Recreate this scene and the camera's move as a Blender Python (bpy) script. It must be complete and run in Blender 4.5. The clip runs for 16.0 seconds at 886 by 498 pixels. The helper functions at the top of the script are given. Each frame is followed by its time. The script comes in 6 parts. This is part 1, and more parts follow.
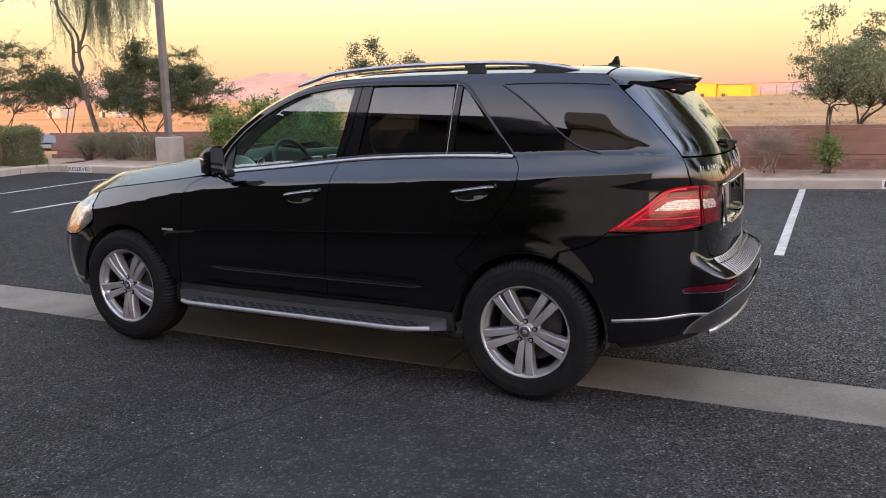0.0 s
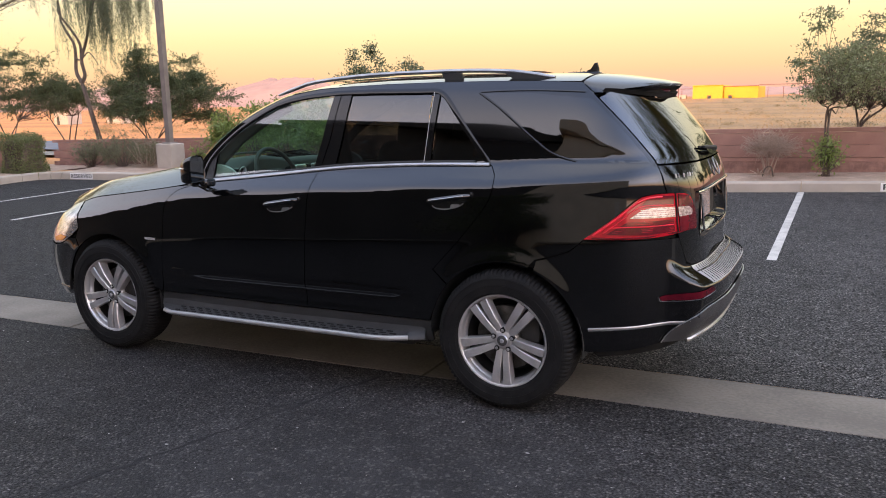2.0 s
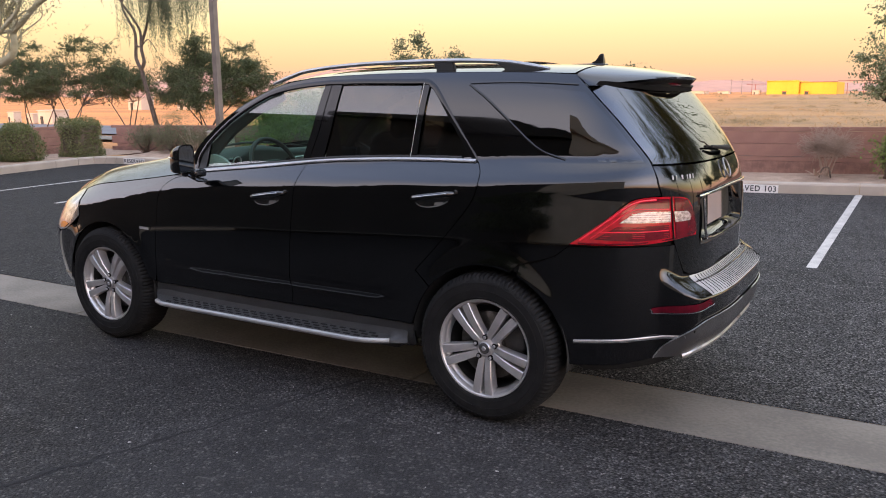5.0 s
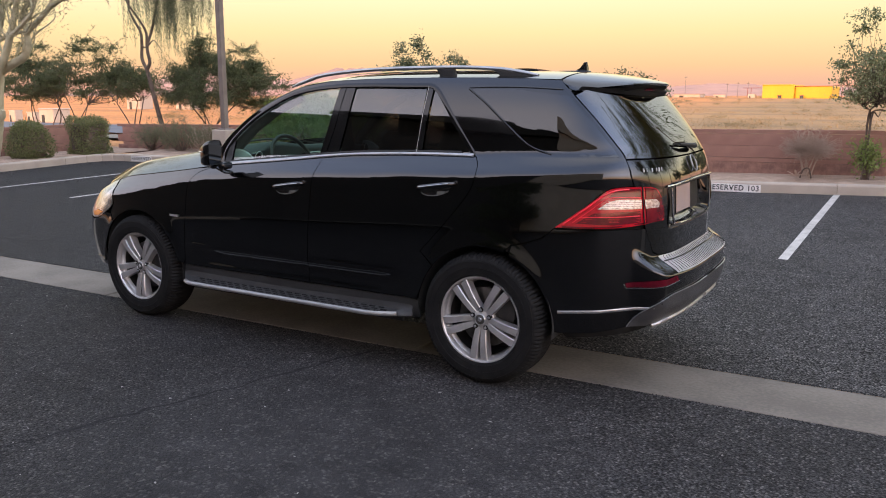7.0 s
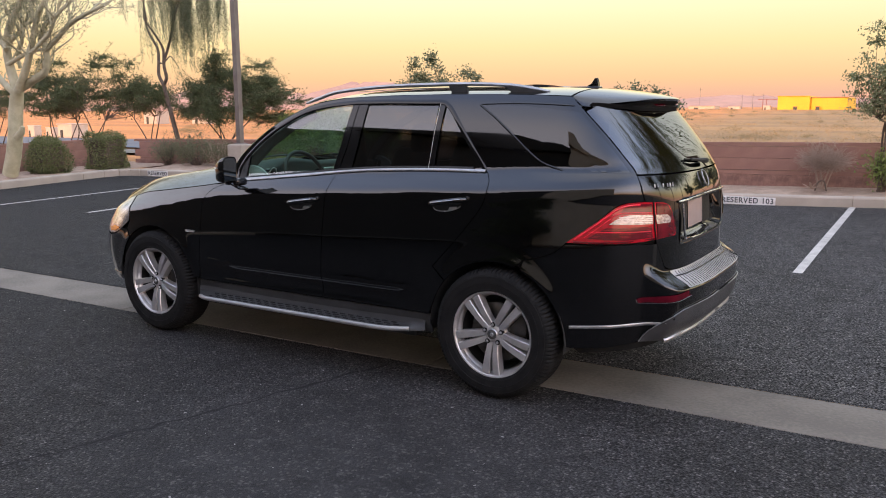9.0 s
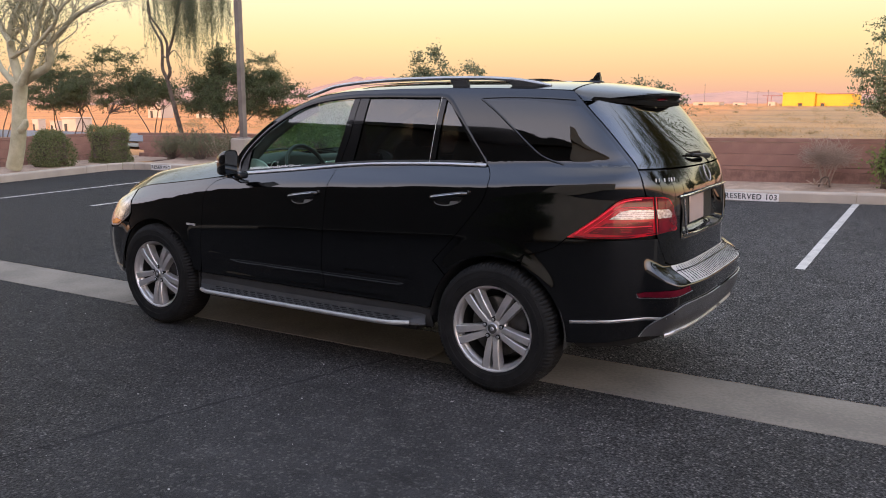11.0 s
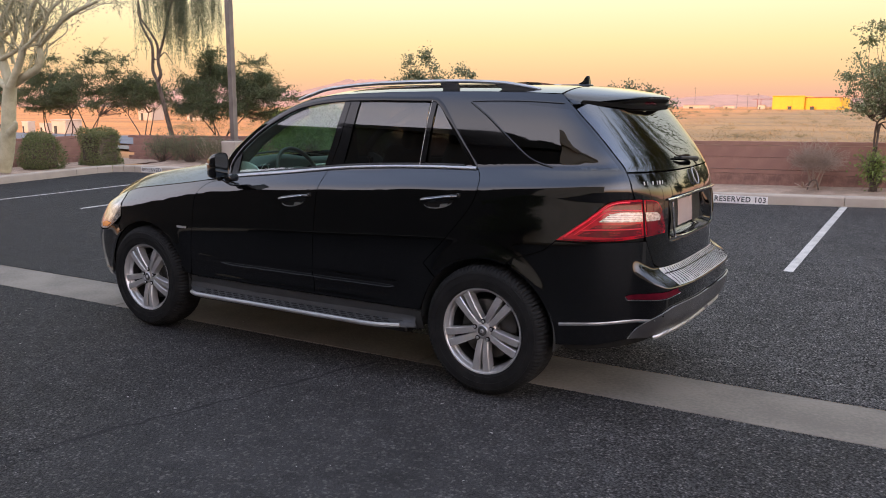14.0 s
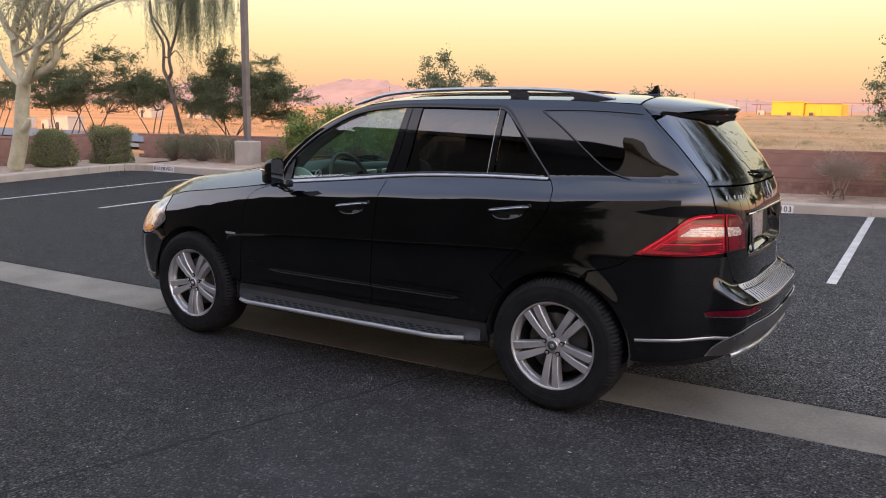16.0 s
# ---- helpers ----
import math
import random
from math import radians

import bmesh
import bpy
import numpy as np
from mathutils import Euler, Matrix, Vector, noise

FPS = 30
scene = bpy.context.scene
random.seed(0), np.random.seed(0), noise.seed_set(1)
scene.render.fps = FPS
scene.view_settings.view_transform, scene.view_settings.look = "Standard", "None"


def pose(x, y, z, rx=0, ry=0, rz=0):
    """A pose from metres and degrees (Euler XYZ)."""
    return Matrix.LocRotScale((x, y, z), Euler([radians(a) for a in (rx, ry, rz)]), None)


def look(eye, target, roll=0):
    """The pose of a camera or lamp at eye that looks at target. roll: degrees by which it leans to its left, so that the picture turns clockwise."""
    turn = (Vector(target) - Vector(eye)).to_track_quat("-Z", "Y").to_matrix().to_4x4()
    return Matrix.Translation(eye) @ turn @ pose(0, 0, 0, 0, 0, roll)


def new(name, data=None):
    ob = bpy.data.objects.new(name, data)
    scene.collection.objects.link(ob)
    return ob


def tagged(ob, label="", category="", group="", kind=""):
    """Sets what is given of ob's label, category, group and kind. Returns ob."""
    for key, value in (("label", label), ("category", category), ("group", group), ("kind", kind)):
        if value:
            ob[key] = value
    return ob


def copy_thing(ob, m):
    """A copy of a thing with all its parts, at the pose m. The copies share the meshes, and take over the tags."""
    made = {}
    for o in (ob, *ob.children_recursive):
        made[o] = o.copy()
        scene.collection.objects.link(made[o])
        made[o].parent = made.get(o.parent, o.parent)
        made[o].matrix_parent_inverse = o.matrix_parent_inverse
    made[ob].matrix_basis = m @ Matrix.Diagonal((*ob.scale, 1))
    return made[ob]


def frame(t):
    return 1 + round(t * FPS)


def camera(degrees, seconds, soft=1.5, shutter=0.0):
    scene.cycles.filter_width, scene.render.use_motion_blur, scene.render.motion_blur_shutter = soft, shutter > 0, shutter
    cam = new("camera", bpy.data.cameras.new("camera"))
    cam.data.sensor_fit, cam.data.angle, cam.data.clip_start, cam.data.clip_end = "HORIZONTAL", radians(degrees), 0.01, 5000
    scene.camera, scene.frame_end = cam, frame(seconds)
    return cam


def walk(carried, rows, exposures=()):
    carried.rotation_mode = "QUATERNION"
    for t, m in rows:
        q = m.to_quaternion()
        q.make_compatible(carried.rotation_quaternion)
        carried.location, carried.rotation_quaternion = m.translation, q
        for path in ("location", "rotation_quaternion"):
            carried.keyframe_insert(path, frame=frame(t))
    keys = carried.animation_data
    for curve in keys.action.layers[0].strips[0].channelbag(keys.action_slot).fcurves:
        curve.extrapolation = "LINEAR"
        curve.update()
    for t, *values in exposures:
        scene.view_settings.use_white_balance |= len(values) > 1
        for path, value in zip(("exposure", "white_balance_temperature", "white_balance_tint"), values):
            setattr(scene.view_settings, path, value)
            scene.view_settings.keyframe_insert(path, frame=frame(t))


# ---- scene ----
cam = camera(57.4, 16.0, soft=1.0)
PATH = [
    (0, (2.91, -4.871, 1.6), (2.045, -3.105, 1.235), -0.9),
    (0.5, (2.916, -4.875, 1.607), (2.044, -3.111, 1.246), -1.1),
    (1, (2.916, -4.871, 1.618), (2.041, -3.109, 1.262), -1.3),
    (1.5, (2.967, -4.836, 1.622), (2.09, -3.073, 1.27), -1.3),
    (2, (3.052, -4.779, 1.622), (2.169, -3.02, 1.266), -1.3),
    (2.5, (3.043, -4.659, 1.623), (2.158, -2.902, 1.267), -1.2),
    (3, (2.992, -4.505, 1.619), (2.1, -2.752, 1.256), -1.1),
    (3.5, (3.013, -4.409, 1.617), (2.081, -2.68, 1.237), -1.3),
    (4, (3.149, -4.315, 1.63), (2.17, -2.612, 1.255), -0.8),
    (4.5, (3.263, -4.289, 1.623), (2.255, -2.605, 1.241), -0.5),
    (4.7, (3.278, -4.307, 1.617), (2.261, -2.626, 1.24), -0.5),
    (6.8, (3.558, -4.861, 1.627), (2.548, -3.176, 1.255), 0.0),
    (7, (3.582, -4.885, 1.624), (2.572, -3.199, 1.253), -0.0),
    (7.5, (3.596, -4.893, 1.637), (2.588, -3.205, 1.27), 0.1),
    (8, (3.6, -4.887, 1.637), (2.587, -3.2, 1.278), -0.0),
    (8.5, (3.587, -4.874, 1.646), (2.561, -3.192, 1.305), -0.2),
    (9, (3.607, -4.9, 1.644), (2.564, -3.228, 1.304), -0.3),
    (11.5, (3.622, -4.886, 1.636), (2.573, -3.22, 1.283), -0.1),
    (12, (3.626, -4.894, 1.646), (2.58, -3.227, 1.292), -0.1),
    (12.5, (3.626, -4.9, 1.642), (2.587, -3.227, 1.291), -0.0),
    (13, (3.628, -4.903, 1.641), (2.591, -3.229, 1.293), 0.0),
    (13.5, (3.634, -4.907, 1.643), (2.6, -3.231, 1.295), 0.1),
    (14, (3.635, -4.898, 1.639), (2.603, -3.22, 1.294), 0.0),
    (14.5, (3.633, -4.891, 1.638), (2.603, -3.212, 1.292), 0.1),
    (15, (3.607, -4.875, 1.653), (2.578, -3.197, 1.305), 0.1),
    (15.5, (3.493, -4.913, 1.67), (2.465, -3.232, 1.328), 0.6),
    (16, (3.212, -5.014, 1.677), (2.189, -3.33, 1.334), 0.8),
]
walk(cam, [(t, look(eye, target, roll)) for t, eye, target, roll in PATH], [(0, .10), (4.7, .10), (7.0, -.05), (16, -.06)])

# ---- world and light ----
def sky_ramp(tree, stops):
    r = tree.nodes.new("ShaderNodeValToRGB")
    r.color_ramp.elements[0].position, r.color_ramp.elements[0].color = stops[0][0], (*stops[0][1], 1)
    r.color_ramp.elements[1].position, r.color_ramp.elements[1].color = stops[-1][0], (*stops[-1][1], 1)
    for at, col in stops[1:-1]:
        r.color_ramp.elements.new(at).color = (*col, 1)
    return r


world = bpy.data.worlds.new("dusk_sky")
scene.world = world
world.use_nodes = True
wt = world.node_tree
tc = wt.nodes.new("ShaderNodeTexCoord")
sep = wt.nodes.new("ShaderNodeSeparateXYZ")
wt.links.new(tc.outputs["Generated"], sep.inputs[0])
# the sky over the desert, from the rosy horizon up, and the paler sky on the sun's side
ahead = sky_ramp(wt, [(0, (.95, .47, .36)), (.014, (1.0, .54, .37)), (.036, (1.08, .68, .36)), (.075, (1.18, .90, .46)), (.127, (1.26, 1.10, .70)), (.24, (1.14, 1.14, 1.00)), (.40, (.84, .95, 1.08)), (.7, (1.05, 1.22, 1.60)), (1, (1.8, 1.9, 2.25))])
behind = sky_ramp(wt, [(0, (1.6, .85, .5)), (.1, (2.0, 1.5, 1.2)), (.3, (2.3, 2.2, 2.6)), (.5, (2.15, 2.02, 2.25)), (.60, (1.55, 1.6, 2.02)), (.70, (1.05, 1.25, 1.88)), (.84, (1.0, 1.24, 1.92)), (.93, (1.8, 1.9, 2.3)), (1, (1.8, 1.9, 2.25))])
side = wt.nodes.new("ShaderNodeMapRange")
side.interpolation_type = "SMOOTHSTEP"
side.inputs["From Min"].default_value, side.inputs["From Max"].default_value = .35, -.45
wt.links.new(sep.outputs["Y"], side.inputs["Value"])
both = wt.nodes.new("ShaderNodeMix")
both.data_type = "RGBA"
for r, k in ((ahead, 6), (behind, 7)):
    wt.links.new(sep.outputs["Z"], r.inputs[0])
    wt.links.new(r.outputs[0], both.inputs[k])
wt.links.new(side.outputs[0], both.inputs[0])
# brighter towards the east
east = wt.nodes.new("ShaderNodeMapRange")
east.interpolation_type = "SMOOTHSTEP"
east.inputs["From Min"].default_value, east.inputs["From Max"].default_value = .20, .95
east.inputs["To Min"].default_value, east.inputs["To Max"].default_value = 1.0, 2.0
wt.links.new(sep.outputs["X"], east.inputs["Value"])
wt.links.new(east.outputs[0], wt.nodes["Background"].inputs[1])
wt.links.new(both.outputs[2], wt.nodes["Background"].inputs[0])
SUN_FROM = Vector((-.22, -1, .15)).normalized()
lamp = bpy.data.lights.new("low_sun", "SUN")
lamp.energy, lamp.angle, lamp.color = 4.5, radians(.6), (1.0, .58, .27)
new("low_sun", lamp).matrix_basis = SUN_FROM.to_track_quat("Z", "Y").to_matrix().to_4x4()

# ---- materials ----
def nodes_of(m):
    m.use_nodes = True
    return m.node_tree.nodes, m.node_tree.links


def surface(name, a, b=None, scale=8.0, fine=120.0, rough=.6, rough2=None, metal=0.0, bump=0.0, coat=0.0, spec=.5, coords="Object", grain=.35):
    """A two-scale material: patches of a and b with fine grain, roughness that varies with the patches, and a fine relief."""
    m = bpy.data.materials.new(name)
    N, L = nodes_of(m)
    p = N["Principled BSDF"]
    b = b or tuple(c * .75 for c in a)
    tc = N.new("ShaderNodeTexCoord")
    n1, n2 = N.new("ShaderNodeTexNoise"), N.new("ShaderNodeTexNoise")
    n1.inputs["Scale"].default_value, n1.inputs["Detail"].default_value = scale, 5
    n2.inputs["Scale"].default_value, n2.inputs["Detail"].default_value = fine, 3
    L.new(tc.outputs[coords], n1.inputs["Vector"]), L.new(tc.outputs[coords], n2.inputs["Vector"])
    mixf = N.new("ShaderNodeMath")
    mixf.operation = "MULTIPLY_ADD"
    L.new(n2.outputs["Fac"], mixf.inputs[0])
    mixf.inputs[1].default_value = grain
    L.new(n1.outputs["Fac"], mixf.inputs[2])
    cr = N.new("ShaderNodeValToRGB")
    cr.color_ramp.elements[0].position, cr.color_ramp.elements[1].position = .35 + grain / 2, .65 + grain / 2
    cr.color_ramp.elements[0].color, cr.color_ramp.elements[1].color = (*a, 1), (*b, 1)
    L.new(mixf.outputs[0], cr.inputs[0])
    L.new(cr.outputs[0], p.inputs["Base Color"])
    mr = N.new("ShaderNodeMapRange")
    mr.inputs["To Min"].default_value, mr.inputs["To Max"].default_value = rough, rough2 if rough2 is not None else min(1, rough * 1.25)
    L.new(n1.outputs["Fac"], mr.inputs["Value"])
    L.new(mr.outputs[0], p.inputs["Roughness"])
    p.inputs["Metallic"].default_value = metal
    p.inputs["Coat Weight"].default_value = coat
    p.inputs["Coat Roughness"].default_value = .02
    p.inputs["Specular IOR Level"].default_value = spec
    if bump:
        bp = N.new("ShaderNodeBump")
        bp.inputs["Distance"].default_value = bump
        L.new(n2.outputs["Fac"], bp.inputs["Height"])
        L.new(bp.outputs[0], p.inputs["Normal"])
    return m


def window_glass(name, tint, f0=.07):
    """Thin glass: a tinted clear sheet under a reflection that grows at grazing angles."""
    m = bpy.data.materials.new(name)
    N, L = nodes_of(m)
    N.remove(N["Principled BSDF"])
    t, g, f, x = (N.new("ShaderNode" + k) for k in ("BsdfTransparent", "BsdfGlossy", "LayerWeight", "MixShader"))
    t.inputs[0].default_value = (*tint, 1)
    g.inputs["Roughness"].default_value = .01
    g.inputs["Color"].default_value = (1, 1, 1, 1)
    f.inputs["Blend"].default_value = .5
    p, q = N.new("ShaderNodeMath"), N.new("ShaderNodeMath")
    p.operation, q.operation = "POWER", "MULTIPLY_ADD"
    p.inputs[1].default_value, q.inputs[1].default_value, q.inputs[2].default_value = 5, 1 - f0, f0
    L.new(f.outputs["Facing"], p.inputs[0]), L.new(p.outputs[0], q.inputs[0])
    L.new(q.outputs[0], x.inputs[0]), L.new(t.outputs[0], x.inputs[1]), L.new(g.outputs[0], x.inputs[2])
    L.new(x.outputs[0], N["Material Output"].inputs[0])
    return m


M = {}
M["paint"] = surface("black_paint", (.0008, .0008, .001), (.0015, .0015, .0017), 3, 260, .05, .09, coat=1.0, spec=.3)
M["gloss_black"] = surface("gloss_black_trim", (.004, .004, .004), (.007, .007, .007), 6, 200, .06, .12, coat=.6, spec=.2)
M["plastic"] = surface("black_plastic", (.012, .012, .012), (.022, .022, .021), 9, 500, .5, .7, bump=.0006)
M["grey_plastic"] = surface("grey_plastic", (.055, .055, .057), (.040, .040, .041), 9, 500, .24, .36, bump=.0004)
M["rubber"] = surface("tyre_rubber", (.0075, .0075, .0075), (.014, .0135, .013), 14, 300, .68, .85, bump=.0008, spec=.12)
M["alloy"] = surface("silver_alloy", (.52, .50, .485), (.42, .405, .39), 10, 300, .25, .36, metal=.62)
# the shade behind the spokes is put into the barrel's colour
M["alloy_shaded"] = surface("shaded_barrel", (.035, .034, .033), (.018, .0175, .017), 10, 200, .45, .6, metal=.5)
M["steel"] = surface("brake_steel", (.13, .125, .118), (.07, .064, .056), 22, 200, .32, .46, metal=.8)
M["iron"] = surface("dark_iron", (.03, .03, .03), (.055, .05, .045), 22, 200, .5, .7)
M["chrome"] = surface("chrome", (.75, .75, .76), (.65, .65, .66), 12, 200, .08, .16, metal=1.0)
M["satin"] = surface("satin_silver", (.45, .45, .45), (.36, .36, .36), 12, 300, .27, .37, metal=.8)
M["letter_metal"] = surface("dull_silver_letters", (.40, .40, .40), (.30, .30, .30), 12, 300, .32, .42, metal=.7)
M["red_lens"] = surface("red_lens", (.44, .002, .013), (.33, .0012, .009), 30, 200, .07, .13, spec=.3, coat=.9)
M["deep_lens"] = surface("dark_red_lens", (.135, .0015, .008), (.075, .0008, .005), 12, 200, .06, .12, spec=.3, coat=.9)
M["bright_lens"] = surface("bright_red_guide", (.72, .014, .035), (.66, .010, .028), 30, 200, .2, .3, spec=.3, coat=.5)
M["clear_lens"] = surface("clear_lens", (.62, .57, .56), (.26, .21, .21), 90, 300, .12, .25, metal=.5, coat=1.0)
M["head_lens"] = surface("headlamp_lens", (.48, .46, .44), (.22, .21, .20), 22, 200, .10, .22, metal=.75, coat=1.0)
M["reflector"] = surface("dark_red_reflector", (.085, .003, .010), (.060, .002, .007), 30, 200, .14, .2, spec=.25, coat=.25)
M["amber"] = surface("amber_lens", (.6, .2, .02), (.5, .15, .02), 30, 200, .15, .2, coat=1.0)
M["glass_front"] = window_glass("clear_glass", (.66, .85, .76), .14)
M["glass_dark"] = window_glass("privacy_glass", (.045, .045, .05), .105)
M["glass_rear"] = window_glass("rear_glass", (.05, .05, .055), .075)
M["glass_gate"] = window_glass("tailgate_glass", (.03, .03, .033), .13)
M["mirror"] = surface("mirror_glass", (.07, .075, .075), (.07, .075, .075), 3, 50, .02, .03, metal=1.0)
M["seat"] = surface("dark_leather", (.018, .017, .017), (.03, .028, .027), 14, 400, .45, .6, bump=.0008)
M["trim_light"] = surface("pale_dash_plastic", (.46, .48, .46), (.38, .40, .38), 10, 400, .5, .65, bump=.0004)
M["pad"] = surface("grey_dash_pad", (.15, .16, .155), (.12, .13, .125), 10, 400, .5, .65, bump=.0004)
M["dash"] = surface("dash_plastic", (.022, .023, .023), (.034, .035, .035), 10, 400, .5, .65, bump=.0004)
M["brushed"] = surface("brushed_sill_plate", (.60, .595, .58), (.48, .475, .465), 14, 260, .32, .44, metal=.4)
M["matte_black"] = surface("matte_black_trim", (.005, .005, .005), (.009, .009, .009), 9, 300, .6, .8, spec=.12)
M["cup"] = surface("black_handle_cup", (.006, .006, .006), (.012, .012, .012), 9, 300, .2, .3, coat=.5)
M["board"] = surface("dark_board_plastic", (.015, .015, .015), (.024, .024, .0235), 9, 500, .45, .62, bump=.0004)
M["board_edge"] = surface("brushed_board_edge", (.36, .355, .345), (.29, .285, .28), 14, 260, .36, .48, metal=.6)
M["plate"] = surface("number_plate", (.82, .66, .60), (.74, .60, .55), 9, 200, .18, .26, metal=.6)
M["ink"] = surface("dark_ink", (.02, .018, .018), (.03, .028, .028), 20, 200, .6, .7)
# ---- helpers for meshes ----
def spline(x, xs, ys):
    m = np.gradient(ys, xs)
    x = np.clip(x, xs[0], xs[-1])
    i = np.clip(np.searchsorted(xs, x) - 1, 0, len(xs) - 2)
    h = xs[i + 1] - xs[i]
    t = (x - xs[i]) / h
    return (2*t**3 - 3*t**2 + 1)*ys[i] + (t**3 - 2*t**2 + t)*h*m[i] + (3*t**2 - 2*t**3)*ys[i + 1] + (t**3 - t**2)*h*m[i + 1]


def ramp01(x, a, b):
    t = np.clip((x - a) / (b - a), 0, 1)
    return t * t * (3 - 2 * t)


def mesh_object(name, verts, faces, material, parent=None, normals=None, smooth=True, label=""):
    me = bpy.data.meshes.new(name)
    me.from_pydata([tuple(v) for v in verts], [], faces)
    me.materials.append(material)
    if smooth:
        me.polygons.foreach_set("use_smooth", [True] * len(me.polygons))
    if normals is not None:
        me.normals_split_custom_set_from_vertices([tuple(n) for n in normals])
    ob = new(name, me)
    ob.parent = parent
    if label:
        ob["label"] = label
    return ob


def part(name, bm, material, parent=None, label="", smooth=False, angle=35):
    me = bpy.data.meshes.new(name)
    bmesh.ops.recalc_face_normals(bm, faces=bm.faces)
    if smooth:
        for f in bm.faces:
            f.smooth = True
        for e in bm.edges:
            e.smooth = len(e.link_faces) == 2 and e.calc_face_angle(0) < radians(angle)
    bm.to_mesh(me)
    bm.free()
    me.materials.append(material)
    ob = new(name, me)
    ob.parent = parent
    if label:
        ob["label"] = label
    return ob


def rounded(size, at=(0, 0, 0), r=.02, seg=2, turn=None, bm=None, taper=1.0):
    """A box with rounded edges, narrower towards its top by taper."""
    bm = bm or bmesh.new()
    m = Matrix.Translation(at) @ (turn or Matrix()) @ Matrix.Diagonal((*size, 1))
    got = bmesh.ops.create_cube(bm, size=1, matrix=m)["verts"]
    if taper != 1.0:
        inv = m.inverted()
        for v in got:
            q = inv @ v.co
            if q.z > 0:
                v.co = m @ Vector((q.x * taper, q.y * taper, q.z))
    if r:
        edges = list({e for v in got for e in v.link_edges})
        bmesh.ops.bevel(bm, geom=edges, offset=r, segments=seg, profile=.5, affect="EDGES")
    return bm


def curve(points, n=6):
    """A smooth line through the points."""
    p = [np.array(q, float) for q in points]
    p = [2 * p[0] - p[1]] + p + [2 * p[-1] - p[-2]]
    out = []
    for a, b, c, d in zip(p, p[1:], p[2:], p[3:]):
        for k in range(n):
            t = k / n
            out.append(.5 * (2*b + (c - a)*t + (2*a - 5*b + 4*c - d)*t*t + (3*b - a - 3*c + d)*t**3))
    return out + [p[-2]]


def arc(cx, cz, r, a0, a1, n=18):
    return [np.array((cx + r * math.cos(radians(a0 + (a1 - a0) * k / n)), cz + r * math.sin(radians(a0 + (a1 - a0) * k / n)))) for k in range(n + 1)]


def sweep(path, radius, sides=10, bm=None, flat=(1, 1), up=(0, 0, 1), closed=False):
    """A tube along a path; radius a number or one for each point; flat scales it across and upwards."""
    bm = bm or bmesh.new()
    path = [Vector(p) for p in path]
    n = len(path)
    rad = radius if hasattr(radius, "__len__") else [radius] * n
    rings, last = [], None
    for k, p in enumerate(path):
        a, b = (path[(k - 1) % n], path[(k + 1) % n]) if closed else (path[max(k - 1, 0)], path[min(k + 1, n - 1)])
        t = (b - a).normalized()
        u = Vector(up) if abs(t.dot(Vector(up))) < .98 else Vector((1, 0, 0))
        c = t.cross(u)
        if last is not None and not closed:
            c = last - t * last.dot(t)
        c.normalize()
        last = c.copy()
        u = c.cross(t)
        rings.append([bm.verts.new(p + (c * math.cos(6.28318 * j / sides) * flat[0] + u * math.sin(6.28318 * j / sides) * flat[1]) * rad[k]) for j in range(sides)])
    for k in range(n if closed else n - 1):
        r, q = rings[k], rings[(k + 1) % n]
        for j in range(sides):
            bm.faces.new((r[j], r[(j + 1) % sides], q[(j + 1) % sides], q[j]))
    if not closed:
        bm.faces.new(rings[0][::-1]), bm.faces.new(rings[-1])
    return bm


def revolve(profile, seg=64, bm=None, wave=None):
    """A ring round the y axis from (radius, y) pairs; wave(j, k) scales a radius."""
    bm = bm or bmesh.new()
    rows = []
    for k in range(seg):
        a = 2 * math.pi * k / seg
        rows.append([bm.verts.new((math.cos(a) * r * (wave(j, k) if wave else 1), y, math.sin(a) * r * (wave(j, k) if wave else 1))) for j, (r, y) in enumerate(profile)])
    for k in range(seg):
        a, b = rows[k], rows[(k + 1) % seg]
        for j in range(len(profile) - 1):
            bm.faces.new((a[j], a[j + 1], b[j + 1], b[j]))
    return bm


# ---- ground, kerbs and walls ----
rng = np.random.default_rng(7)
M["asphalt"] = surface("asphalt", (.049, .0466, .0456), (.077, .0732, .0716), 1.1, 300, .58, .78, bump=.003, coords="Object", grain=.5, spec=.16)
M["concrete"] = surface("gutter_concrete", (.192, .166, .132), (.132, .114, .091), 2.0, 45, .8, .95, bump=.003, grain=.6)
M["kerb"] = surface("kerb_concrete", (.41, .345, .28), (.33, .28, .228), 2.2, 140, .85, .95, bump=.002)
M["block"] = surface("wall_block", (.33, .175, .130), (.265, .140, .106), 2.5, 120, .9, .97, bump=.003)
M["rough_block"] = surface("split_block", (.31, .168, .128), (.20, .108, .082), 9, 60, .92, .98, bump=.02)
M["gravel"] = surface("planter_gravel", (.44, .315, .23), (.30, .215, .155), 5, 95, .9, .97, bump=.012, grain=.8)
M["line"] = surface("worn_line_paint", (.54, .51, .47), (.36, .34, .31), 7, 130, .7, .85, bump=.001, grain=.6)
M["stucco"] = surface("pale_stucco", (.40, .34, .28), (.33, .28, .23), 3, 120, .9, .95, bump=.002)
M["pole"] = surface("brown_pole_paint", (.17, .14, .12), (.13, .105, .09), 5, 160, .5, .65)
M["sand"] = surface("dry_field", (.62, .325, .122), (.38, .225, .100), .09, 2.2, .95, .98, bump=.15, grain=.7)
N, L = nodes_of(M["sand"])
p = N["Principled BSDF"]
patch, stretch = N["Noise Texture"], N.new("ShaderNodeMapping")
